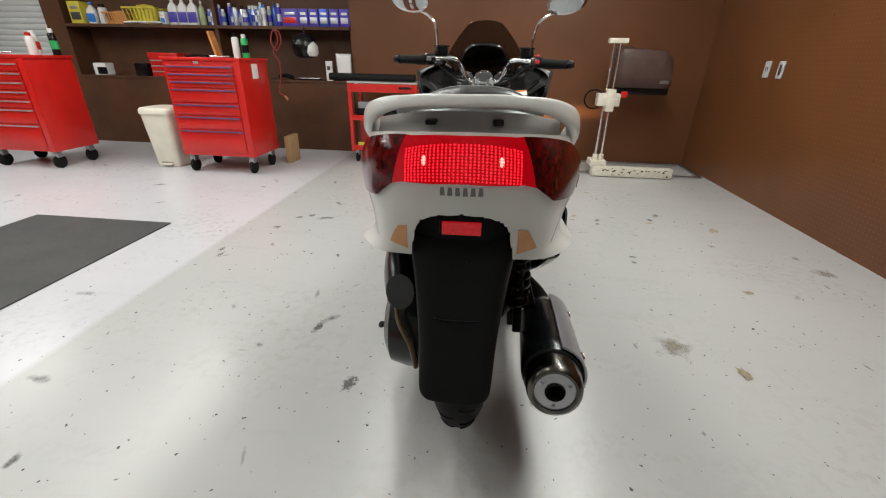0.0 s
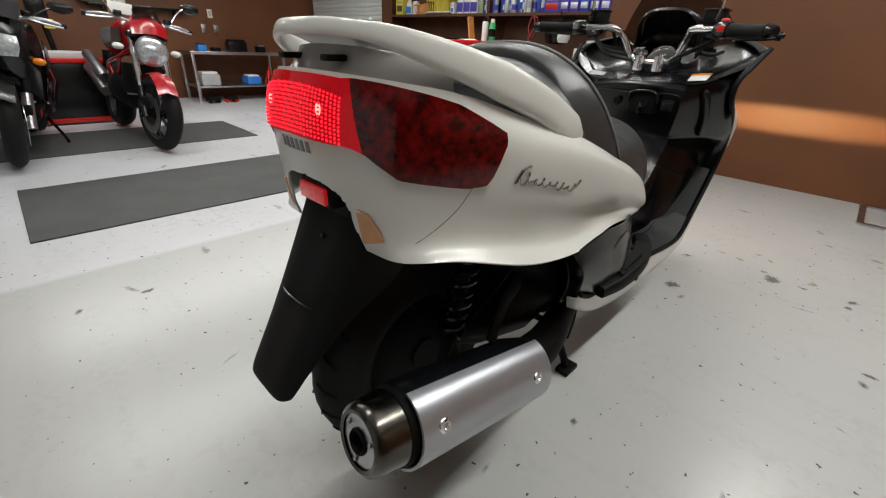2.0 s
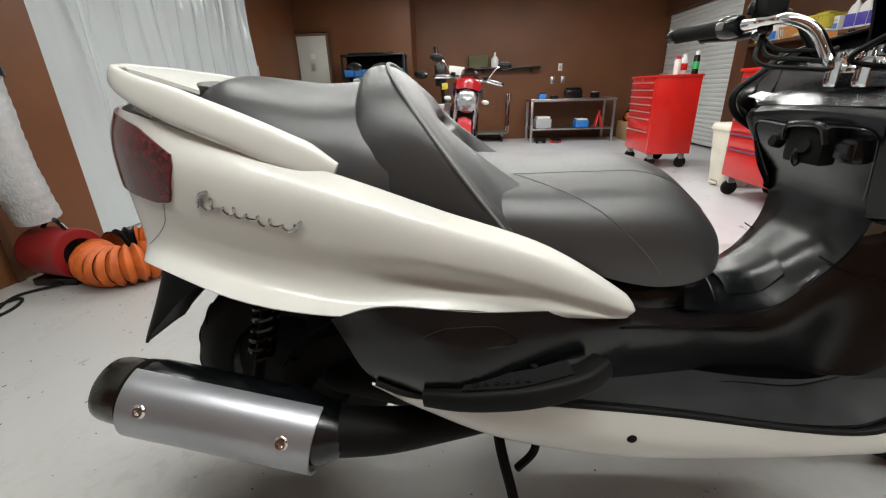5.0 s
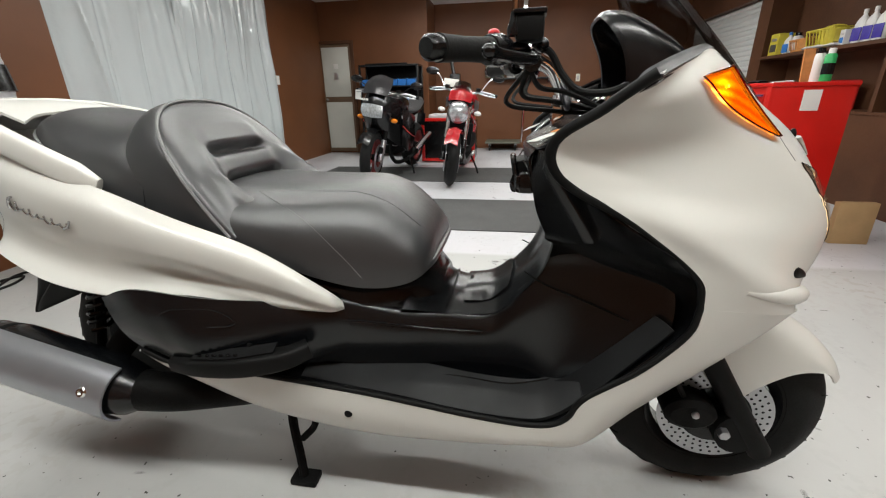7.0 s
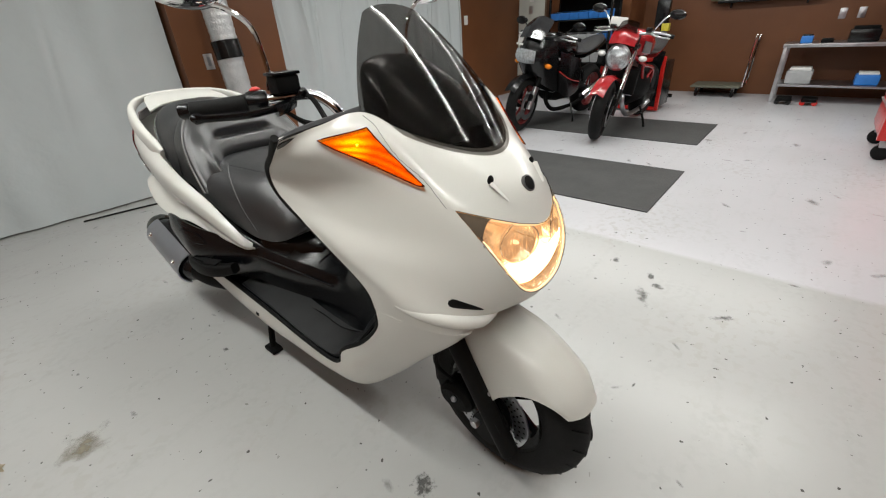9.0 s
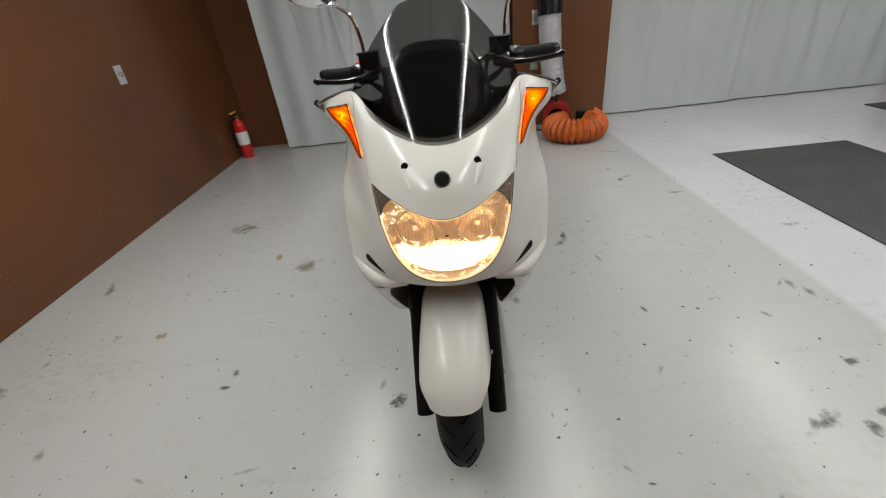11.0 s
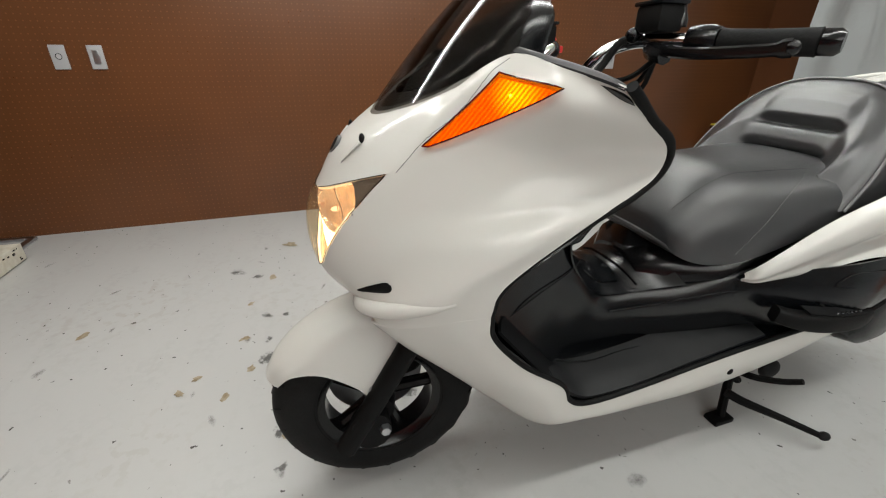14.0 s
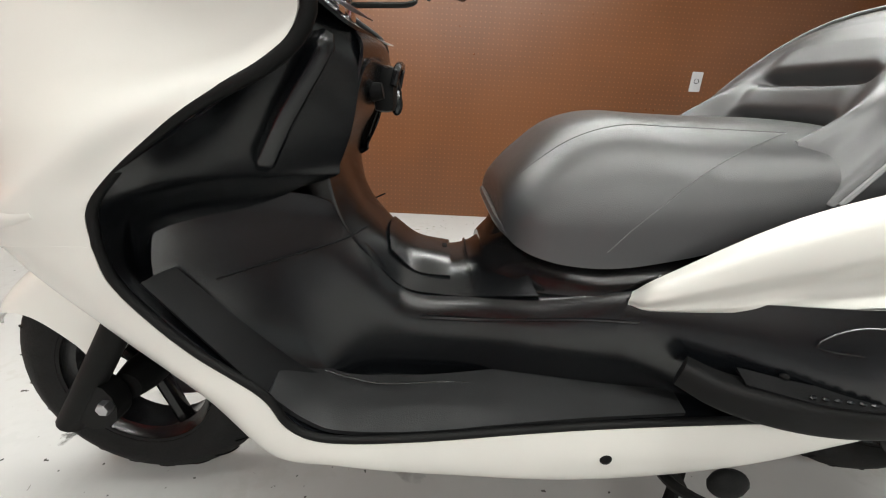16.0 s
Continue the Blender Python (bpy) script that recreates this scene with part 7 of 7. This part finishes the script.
trolley = thing("platform_trolley", (-6.95, .56, 0), "grey platform trolley with a tubular handle", "trolley")
part("deck", box(-.25, .25, 0, .62, .13, .16, .01), mat("olive_deck", (.12, .12, .09), .6), trolley)
part("handle", tube([(-.2, .64, .15), (-.2, .66, .75), (-.17, .665, .80), (.17, .665, .80), (.2, .66, .75), (.2, .64, .15)], .014, 40, 8), CHROME, trolley)
for x in (-.18, .18):
    for y in (.08, .54):
        part("caster", spin([(.0001, -.014), (.05, -.014), (.06, 0), (.05, .014), (.0001, .014)], (x, y, .06), (0, 1, 0), 14), RUBBER, trolley)
        part("caster_fork", box(x - .02, x + .02, y - .02, y + .02, .08, .132, .004), STEEL, trolley)
stand_ = thing("paddock_stand", (-6.55, .12, 0), "tall black stand with a yellow grip", "stand")
part("mast", tube([(0, 0, .02), (0, -.02, .6), (.02, -.06, 1.1), (.0, -.14, 1.55)], .03, 20, 10), GLOSS, stand_)
part("head", box(-.06, .06, -.16, .02, .95, 1.30, .03), GLOSS, stand_)
part("grip", box(-.03, .065, -.05, .05, .90, 1.0, .01), YELLOW, stand_)
part("foot", box(-.25, .25, -.03, .03, 0, .05, .01), GLOSS, stand_)
part("foot", box(-.03, .03, -.25, .25, 0.0, .048, .01), GLOSS, stand_)
chest2 = thing("roll_cabinet", (-5.75, -.30, 0), "red-framed black roll cabinet on the floor", "roll cabinet")
part("body", box(0, .42, 0, .80, .06, .60, .01), GLOSS, chest2)
for y in (0, .755):
    part("frame_post", box(.40, .445, y, y + .045, .02, .66, .006), TOOL_RED, chest2)
part("frame_rail", box(.40, .445, .045, .755, .02, .065, .006), TOOL_RED, chest2)
part("frame_rail", box(.40, .445, .045, .755, .60, .645, .006), TOOL_RED, chest2)
part("top_clutter", box(.05, .38, .10, .60, .60, .70, .03), GREYBIN, chest2)
spare = thing("spare_tyre", (-6.40, -.22, .30), "worn black tyre leaning beside the stand", "tyre")
part("tyre", spin(tyre_profile(.30, .13, .20), (0, 0, 0), (.9, .35, 0), 36), RUBBER, spare)


# ---- parked motorcycles ----
def motorcycle(name, at, turn, paint, faired, label):
    """Front to +x. Wheels on the ground, headstock at the front."""
    mc = thing(name, at, label, "motorcycle", "parked motorcycles", turn)
    mc.matrix_basis = pose(*at, -8, 0, turn)
    rims = mat(name + "_rim", (.012, .012, .012) if not faired else (.22, .02, .02), .4)
    for wx, w, st, nm in ((.69, .12, 10 if not faired else 6, "front_wheel"), (-.72, .17, 0, "rear_wheel")):
        ax_ = (math.sin(radians(-st)), math.cos(radians(st)), 0)
        c = (wx, 0, .30)
        wh = part(nm, spin(tyre_profile(.30, w, .215), c, ax_, 44), RUBBER, mc, "black tyre")
        part("rim", spin([(.216, -w * .36), (.210, -w * .28), (.196, -w * .2), (.196, w * .2), (.210, w * .28), (.216, w * .36)], c, ax_, 40), rims, wh)
        u = Vector((math.cos(radians(st)), math.sin(radians(st)), 0))
        for k in range(5):
            a = 2 * math.pi * k / 5 + .4
            part("spoke", tube([tuple(Vector(c) + (u * math.cos(a + b) + Vector((0, 0, 1)) * math.sin(a + b)) * r) for r, b in ((.03, 0), (.12, .12), (.20, .2))], .013, 8, 8), rims, wh)
        part("hub", spin([(.0001, -.06), (.04, -.06), (.04, .06), (.0001, .06)], c, ax_, 18), DARK, wh)
        if wx > 0:
            for s in (-1, 1):
                part("brake_disc", spin([(.10, s * .075), (.155, s * .075), (.155, s * .079), (.10, s * .079), (.10, s * .075)], c, ax_, 40), STEEL, wh)
    for s in (-1, 1):
        part("fork_tube", tube([(.69, s * .105, .30), (.545, s * .105, .68), (.46, s * .105, .90)], .024, 14, 12), CHROME if not faired else DARK, mc)
        part("fork_slider", tube([(.70, s * .105, .27), (.62, s * .105, .50)], .031, 8, 12), STEEL if faired else GLOSS, mc)
        part("caliper", box(.60, .70, s * .095 - .03, s * .095 + .03, .33, .43, .015), DARK, mc)
    part("front_mudguard", sheet(np.array([[(.69 + .325 * math.cos(a), y * (1 if abs(y) < .07 else 1), .30 + .325 * math.sin(a) - abs(y) * .35) for y in np.linspace(-.068, .068, 9)] for a in np.linspace(.62, 2.2, 20)]), .004), paint, mc)
    part("triple_clamp", box(.44, .54, -.14, .14, .86, .90, .012), GLOSS, mc)
    part("engine", loft([[(x, w * math.cos(t), z + h * math.sin(t)) for t in np.linspace(0, 2 * math.pi, 16, endpoint=False)] for x, z, w, h in ((-.30, .40, .13, .12), (-.15, .44, .19, .18), (.10, .46, .19, .20), (.25, .44, .14, .15))]), DARK, mc)
    for k in range(5):
        part("engine_fin", box(.16 + .015 * k, .30 + .01 * k, -.13, .13, .40 + .045 * k, .415 + .045 * k, .004), STEEL, mc)
    for s in (-1, 1):
        part("frame_tube", tube([(.46, s * .06, .82), (.20, s * .14, .70), (-.20, s * .15, .62), (-.36, s * .12, .46)], .018, 20, 10), paint if not faired else GLOSS, mc)
        part("frame_strut", tube([(.20, s * .14, .70), (.06, s * .15, .52), (-.20, s * .15, .62)], .014, 14, 8), paint if not faired else GLOSS, mc)
        part("swingarm", tube([(-.30, s * .10, .40), (-.55, s * .11, .34), (-.74, s * .11, .30)], .026, 12, 10), DARK, mc)
    tank = [[(x, w * math.copysign(abs(math.cos(t)) ** .7, math.cos(t)), z + h * math.copysign(abs(math.sin(t)) ** .8, math.sin(t))) for t in np.linspace(0, 2 * math.pi, 24, endpoint=False)] for x, z, w, h in ((.42, .86, .05, .05), (.36, .88, .13, .11), (.22, .88, .17, .13), (.05, .86, .16, .12), (-.12, .82, .11, .09), (-.20, .80, .06, .05))]
    part("fuel_tank", loft(cat_param(np.array(tank), 24)), paint, mc)
    seat_ = [[(x, w * math.cos(t), z + .045 * math.sin(t)) for t in np.linspace(0, 2 * math.pi, 18, endpoint=False)] for x, z, w in ((-.10, .80, .10), (-.25, .79, .15), (-.45, .82, .15), (-.70, .88, .11), (-.82, .90, .06))]
    part("seat", loft(cat_param(np.array(seat_), 20)), VINYL, mc)
    tailp = [[(x, w * math.cos(t), z + h * math.sin(t)) for t in np.linspace(0, 2 * math.pi, 16, endpoint=False)] for x, z, w, h in ((-.30, .74, .13, .04), (-.60, .80, .12, .05), (-.85, .86, .07, .035), (-.92, .88, .03, .02))]
    part("tail", loft(cat_param(np.array(tailp), 14)), paint, mc)
    part("handlebar", tube([(.36, -.37, .98), (.40, -.22, 1.0), (.44, -.06, .97), (.44, .06, .97), (.40, .22, 1.0), (.36, .37, .98)], .012, 36, 10), STEEL, mc)
    for s in (-1, 1):
        part("grip", tube([(.373, s * .25, .993), (.355, s * .38, .978)], .018, 4, 12), RUBBER, mc)
        part("lever", tube([(.43, s * .18, .985), (.44, s * .28, .97), (.41, s * .36, .965)], .007, 12, 8), STEEL, mc)
        part("reservoir", box(.42, .47, s * .17 - .025, s * .17 + .025, 1.0, 1.04, .008), GLOSS, mc)
        mz = 1.16 if not faired else 1.10
        mir = part("mirror", loft([[(.40 + dx, s * .36 + .075 * a * math.cos(t), mz + .042 * a * math.sin(t)) for t in np.linspace(0, 2 * math.pi, 18, endpoint=False)] for dx, a in ((-.008, .95), (.0, 1), (.02, .85), (.03, .3))]), GLOSS, mc)
        part("mirror_stem", tube([(.42, s * .20, 1.01), (.42, s * .27, mz - .04), (.41, s * .33, mz)], .006, 12, 8), CHROME if not faired else GLOSS, mir)
        part("turn_signal", ball((.50 if not faired else .60, s * .20, .78 if not faired else .72), (.035, .04, .025), 14, 8), mat("amber_lens", (.7, .2, .01), .2) if faired else PLASTIC_W, mc)
    part("radiator", box(.30, .36, -.16, .16, .42, .66, .01), DARK, mc)
    part("exhaust_header", tube([(.28, .05, .46), (.36, .08, .34), (.22, .12, .20), (-.20, .14, .20), (-.36, .17, .26)], .024, 40, 10), DARK if faired else STEEL, mc)
    for s, z in (((-1, .42), (-1, .54)) if not faired else ((1, .34), (-1, .34))):
        part("silencer", tube([(-.34, s * .17, z - .06), (-.50, s * .19, z + .02), (-.78, s * .21, z + .12)], .048, 14, 14), STEEL if not faired else CHROME, mc)
    part("kick_stand", tube([(-.10, .16, .24), (-.06, .24, .12), (-.03, .28, .045)], .012, 10, 8), GLOSS, mc)
    part("number_bracket", box(-1.0, -.985, -.06, .06, .55, .72, .004), GLOSS, mc)
    if not faired:
        lamp = part("headlamp", spin([(.0001, .055), (.06, .05), (.102, .022), (.113, 0), (.106, -.05), (.06, -.10), (.0001, -.11)], (.61, 0, .775), (1, 0, .02), 30), CHROME, mc, "round clear headlamp")
        part("lamp_glass", spin([(.0001, .061), (.06, .056), (.101, .027)], (.61, 0, .775), (1, 0, .02), 30), mat("lamp_facets", (.62, .65, .68), .15, .6, vary=.5, scale=60), lamp)
        part("lamp_ring", spin([(.101, .029), (.116, .012), (.116, -.005)], (.61, 0, .775), (1, 0, .02), 30), STEEL, lamp)
        fly = [[(.60, -.12, .88), (.66, 0, .90), (.60, .12, .88)], [(.56, -.12, .96), (.62, 0, .99), (.56, .12, .96)], [(.50, -.09, 1.02), (.55, 0, 1.05), (.50, .09, 1.02)]]
        part("fly_screen", sheet(patch(fly, 12, 16), .004), paint, mc)
        part("screen_glass", sheet(patch([[(.56, -.10, .985), (.615, 0, 1.0), (.56, .10, .985)], [(.48, -.08, 1.07), (.53, 0, 1.09), (.48, .08, 1.07)]], 8, 14), .003), SCREEN, mc)
        for s in (-1, 1):
            part("tank_scoop", sheet(patch([[(.36, s * .15, .92), (.26, s * .185, .90)], [(.36, s * .15, .82), (.24, s * .185, .80)]], 6, 6), .01), STEEL, mc)
        part("paper_tag", box(.40, .41, -.22, -.06, 1.02, 1.10, .002), PAPER, mc)
        for k in range(4):
            part("clutch_cable", tube([(.42, .1 - .06 * k, .98), (.50, .12 - .07 * k, .88), (.46, .10 - .05 * k, .74), (.30, .06, .66)], .006, 20, 6), RUBBER, mc)
    else:
        cow = mirrored([[(0, .70, 0.98), (.12, .64, .97), (.19, .50, .95)], [(0, .76, .88), (.14, .68, .87), (.215, .48, .86)], [(0, .77, .78), (.15, .68, .76), (.225, .42, .72)], [(0, .70, .66), (.13, .60, .62), (.215, .34, .56)], [(0, .60, .58), (.12, .50, .50), (.19, .28, .40)]])
        cow = [[(y, x, z) for x, y, z in r] for r in cow]
        part("fairing", sheet(patch(cow, 30, 36), .005), GLOSS, mc)
        part("headlamp", sheet(patch([[(.755, -.12, .87), (.782, 0, .88), (.755, .12, .87)], [(.765, -.125, .80), (.79, 0, .80), (.765, .125, .80)], [(.74, -.11, .745), (.77, 0, .74), (.74, .11, .745)]], 12, 18), .006), mat("clear_lamp_block", (.55, .58, .60), .15, .4, vary=.4, scale=50), mc, "rectangular clear headlamp")
        part("windscreen", sheet(patch([[(.70, -.14, .965), (.735, 0, .985), (.70, .14, .965)], [(.60, -.15, 1.07), (.645, 0, 1.10), (.60, .15, 1.07)], [(.50, -.12, 1.14), (.54, 0, 1.17), (.50, .12, 1.14)]], 14, 20), .004), mat("dark_smoke_screen", (.02, .02, .022), .12, coat=.5), mc)
        for k in range(3):
            part("fairing_mark", box(.755, .764, -.13 + .03 * k, -.11 + .03 * k, .905, .925, .001), PLASTIC_W, mc)
        for s in (-1, 1):
            part("side_fairing", sheet(patch([[(.44, s * .23, .86), (.20, s * .245, .80), (-.05, s * .22, .74)], [(.42, s * .24, .66), (.18, s * .25, .56), (-.08, s * .23, .50)], [(.30, s * .20, .42), (.12, s * .22, .34), (-.10, s * .20, .36)]], 16, 20), .005), GLOSS, mc)
            part("red_stripe", tube([(.43, s * .246, .66), (.20, s * .258, .56), (-.06, s * .236, .50)], .006, 14, 6), TOOL_RED, mc)
        part("handlebar_tag", box(.40, .41, -.37, -.30, .88, .98, .002), PAPER, mc)
    return mc


motorcycle("red_motorcycle", (-4.30, .345, .012), 1, mat("red_tank_enamel", (0.36, 0.008, 0.012), 0.25, vary=0.1, coat=0.4), False, "red naked motorcycle parked on a rubber mat")
motorcycle("black_motorcycle", (-4.30, -.48, .012), -6, GLOSS, True, "black faired motorcycle with red rims, parked")

# ---- stains and flakes on the floor ----
FLAKE = mat("peeled_floor_patch", (0.22, 0.17, 0.10), 0.7, vary=0.5, scale=60, alt=(0.33, 0.28, 0.20))
SMEAR = mat("rubber_smear", (0.30, 0.295, 0.28), 0.42, vary=0.6, scale=60, alt=(0.16, 0.155, 0.145))


def soft_stain(name, colour, grain, contrast, most):
    """A film on the floor that breaks up in grains and fades out to its rim."""
    m = bpy.data.materials.new(name)
    m.use_nodes = True
    nt = m.node_tree
    bsdf, out = nt.nodes["Principled BSDF"], nt.nodes["Material Output"]
    bsdf.inputs["Base Color"].default_value, bsdf.inputs["Roughness"].default_value = (*colour, 1), 0.42
    co, off, dist, fall, geo, fine, cut, most_of, clear, both = (nt.nodes.new(k) for k in ("ShaderNodeUVMap", "ShaderNodeVectorMath", "ShaderNodeVectorMath", "ShaderNodeMapRange", "ShaderNodeNewGeometry", "ShaderNodeTexNoise", "ShaderNodeMath", "ShaderNodeMapRange", "ShaderNodeBsdfTransparent", "ShaderNodeMixShader"))
    off.operation, off.inputs[1].default_value = "SUBTRACT", (0.5, 0.5, 0)
    dist.operation = "LENGTH"
    fall.inputs[1].default_value, fall.inputs[2].default_value, fall.inputs[3].default_value, fall.inputs[4].default_value = 0.0, 0.46, 0.42, -0.36
    fine.inputs["Scale"].default_value, fine.inputs["Detail"].default_value, fine.inputs["Roughness"].default_value = grain, 6, 0.65
    cut.operation = "ADD"
    most_of.inputs[1].default_value, most_of.inputs[2].default_value, most_of.inputs[3].default_value, most_of.inputs[4].default_value = 0.62, 0.62 + contrast, 0.0, most
    for a, b in ((co.outputs[0], off.inputs[0]), (off.outputs[0], dist.inputs[0]), (dist.outputs["Value"], fall.inputs[0]), (geo.outputs["Position"], fine.inputs["Vector"]), (fine.outputs[0], cut.inputs[0]), (fall.outputs[0], cut.inputs[1]), (cut.outputs[0], most_of.inputs[0]), (most_of.outputs[0], both.inputs[0]), (clear.outputs[0], both.inputs[1]), (bsdf.outputs[0], both.inputs[2]), (both.outputs[0], out.inputs[0])):
        nt.links.new(a, b)
    return m


def stains(name, spots, material, label, seed, z, thin=(.35, .8)):
    """Thin films, one square each, laid at the given places and spreads."""
    rr = random.Random(seed)
    verts, faces = [], []
    for i, (x, y, r) in enumerate(spots):
        way, k = rr.uniform(0, 3.1), rr.uniform(*thin)
        for u, v in ((-1, -1), (1, -1), (1, 1), (-1, 1)):
            p, q = u * r * 1.7, v * r * 1.7 * k
            verts.append((x + p * math.cos(way) - q * math.sin(way), y + p * math.sin(way) + q * math.cos(way), z + i * .000012))
        faces.append((4 * i, 4 * i + 1, 4 * i + 2, 4 * i + 3))
    ob = lone(name, (np.array(verts), faces), material, label, "stain", kind="stuff", smooth=0)
    uv = ob.data.uv_layers.new(name="UVMap")
    for f in ob.data.polygons:
        for k, li in enumerate(f.loop_indices):
            uv.data[li].uv = ((0, 0), (1, 0), (1, 1), (0, 1))[ob.data.loops[li].vertex_index % 4]
    return ob


def blot(x, y, r, seed, squash=.6, turn=0.0):
    rr = random.Random(seed)
    n = 14
    pts = []
    for i in range(n):
        a = 2 * math.pi * i / n
        k = r * (.55 + .6 * rr.random())
        px, py = k * math.cos(a), k * squash * math.sin(a)
        pts.append((x + px * math.cos(turn) - py * math.sin(turn), y + px * math.sin(turn) + py * math.cos(turn), .0024))
    return pts, [tuple(range(n))]


DARK_SPOTS = [(-1.4, 0.15, 0.025), (-1.41, 0.24, 0.022), (-1.19, -0.31, 0.052), (-1.29, 1.41, 0.054), (0.9, 1.29, 0.039), (0.75, 0.13, 0.015), (0.74, 0.03, 0.018), (-0.87, -0.32, 0.015), (-1.12, 0.03, 0.015), (0.89, 1.22, 0.051), (0.44, 1.28, 0.018), (1.12, 1.15, 0.012), (-1.04, 1.62, 0.117), (-1.15, 1.65, 0.053), (-1.23, 1.6, 0.047), (-0.76, 1.06, 0.032), (-0.95, 1.33, 0.022), (-0.65, 1.63, 0.01), (-0.59, 1.68, 0.011), (1.29, 2.04, 0.078), (-0.61, 0.39, 0.073), (-1.19, -0.52, 0.034), (0.83, 1.87, 0.049), (1.21, 1.94, 0.047), (-1.06, 1.93, 0.073), (-0.48, 1.76, 0.017)]
SPECKLED_SPOTS = [(-0.38, 0.1, 0.067), (0.23, 1.42, 0.059), (0.82, 1.8, 0.03), (0.66, 1.86, 0.03), (0.54, 1.85, 0.075), (0.18, 1.81, 0.037), (0.06, 1.8, 0.029), (0.31, 0.38, 0.03)]
TAN_SPOTS = [(0.81, 0.46, 0.135), (1.88, 1.23, 0.095), (1.43, 1.52, 0.045), (1.39, -0.11, 0.171), (0.68, 1.94, 0.03)]
RUBBED_SPOTS = [(-0.58, 0.46, 0.083), (-0.8, 0.52, 0.03), (-0.58, -0.22, 0.054), (-1.76, 0.5, 0.088), (-1.37, 0.97, 0.046), (-1.43, -0.02, 0.093), (1.23, 1.46, 0.025), (1.9, 0.5, 0.16), (-1.19, 1.15, 0.045), (-1.44, 1.04, 0.075), (-0.6, 1.18, 0.039), (-0.43, 1.71, 0.038), (-0.55, 0.76, 0.055), (-0.35, 1.11, 0.04), (-1.13, 0.84, 0.026), (-1.04, 0.5, 0.046), (-0.38, 1.44, 0.025), (-0.57, 0.93, 0.019), (-1.35, -0.89, 0.13), (-1.25, -0.35, 0.074), (0.21, 2.89, 0.109), (-1.29, 2.49, 0.07), (-1.5, 2.14, 0.048), (-0.2, 1.97, 0.024), (-0.26, 0.93, 0.068)]
FLAKE_SPOTS = [(1.18, 1.87, 0.028), (1.57, 1.79, 0.049), (0.69, 1.95, 0.022), (0.5, 1.91, 0.022), (0.16, 1.79, 0.015), (0.5, 2.08, 0.018), (0.38, 1.98, 0.021), (0.44, 2.12, 0.023), (1.01, 0.33, 0.037), (0.95, 1.95, 0.02), (1.35, 0.95, 0.03), (-0.15, 2.6, 0.035), (0.9, 2.55, 0.03)]
lone("floor_flakes", join(*[blot(x, y, r, i, .65, i) for i, (x, y, r) in enumerate(FLAKE_SPOTS)]), FLAKE, "brown patches of peeled floor paint", "stain", kind="stuff", smooth=0)
stains("floor_rubs", RUBBED_SPOTS, soft_stain("faint_grey_rub", (.20, .20, .195), 16, .34, .6), "faint grey rub marks on the painted floor", 3, .0006, (.2, .5))
stains("floor_tan_stains", TAN_SPOTS, soft_stain("tan_spill", (.26, .23, .17), 16, .34, .75), "tan dried spills on the painted floor", 5, .0010, (.5, .9))
stains("floor_smudges", DARK_SPOTS, soft_stain("dark_rubber_smudge", (.10, .10, .095), 22, .30, .85), "dark rubber smudges on the painted floor", 7, .0014, (.3, .7))
stains("floor_speckles", SPECKLED_SPOTS, soft_stain("speckled_scuff", (.10, .10, .095), 60, .22, .85), "speckled dark scuffs on the painted floor", 9, .0018, (.5, .9))
# small chips and specks strewn about, and faint marks further off
rr = random.Random(12)
marks = [blot(rr.uniform(-1.5, 2.1), rr.uniform(-1.8, 3.5), rr.choice((.0015, .002, .003, .004, .006, .009)), 900 + k, rr.uniform(.15, .7), rr.uniform(0, 3)) for k in range(170)]
lone("floor_marks", join(*marks), SMEAR, "dark specks on the painted floor", "stain", kind="stuff", smooth=0)
faint = [(rr.uniform(-1.5, 2.05), rr.uniform(-1.9, 3.5), rr.uniform(.02, .07)) for k in range(70)] + [(rr.uniform(-6.5, -1.6), rr.uniform(-1.8, 3.4), rr.uniform(.03, .12)) for k in range(60)]
stains("floor_faint_marks", faint, soft_stain("faint_scuff", (.22, .215, .20), 16, .34, .5), "faint scuffs all over the painted floor", 15, .00005, (.15, .5))
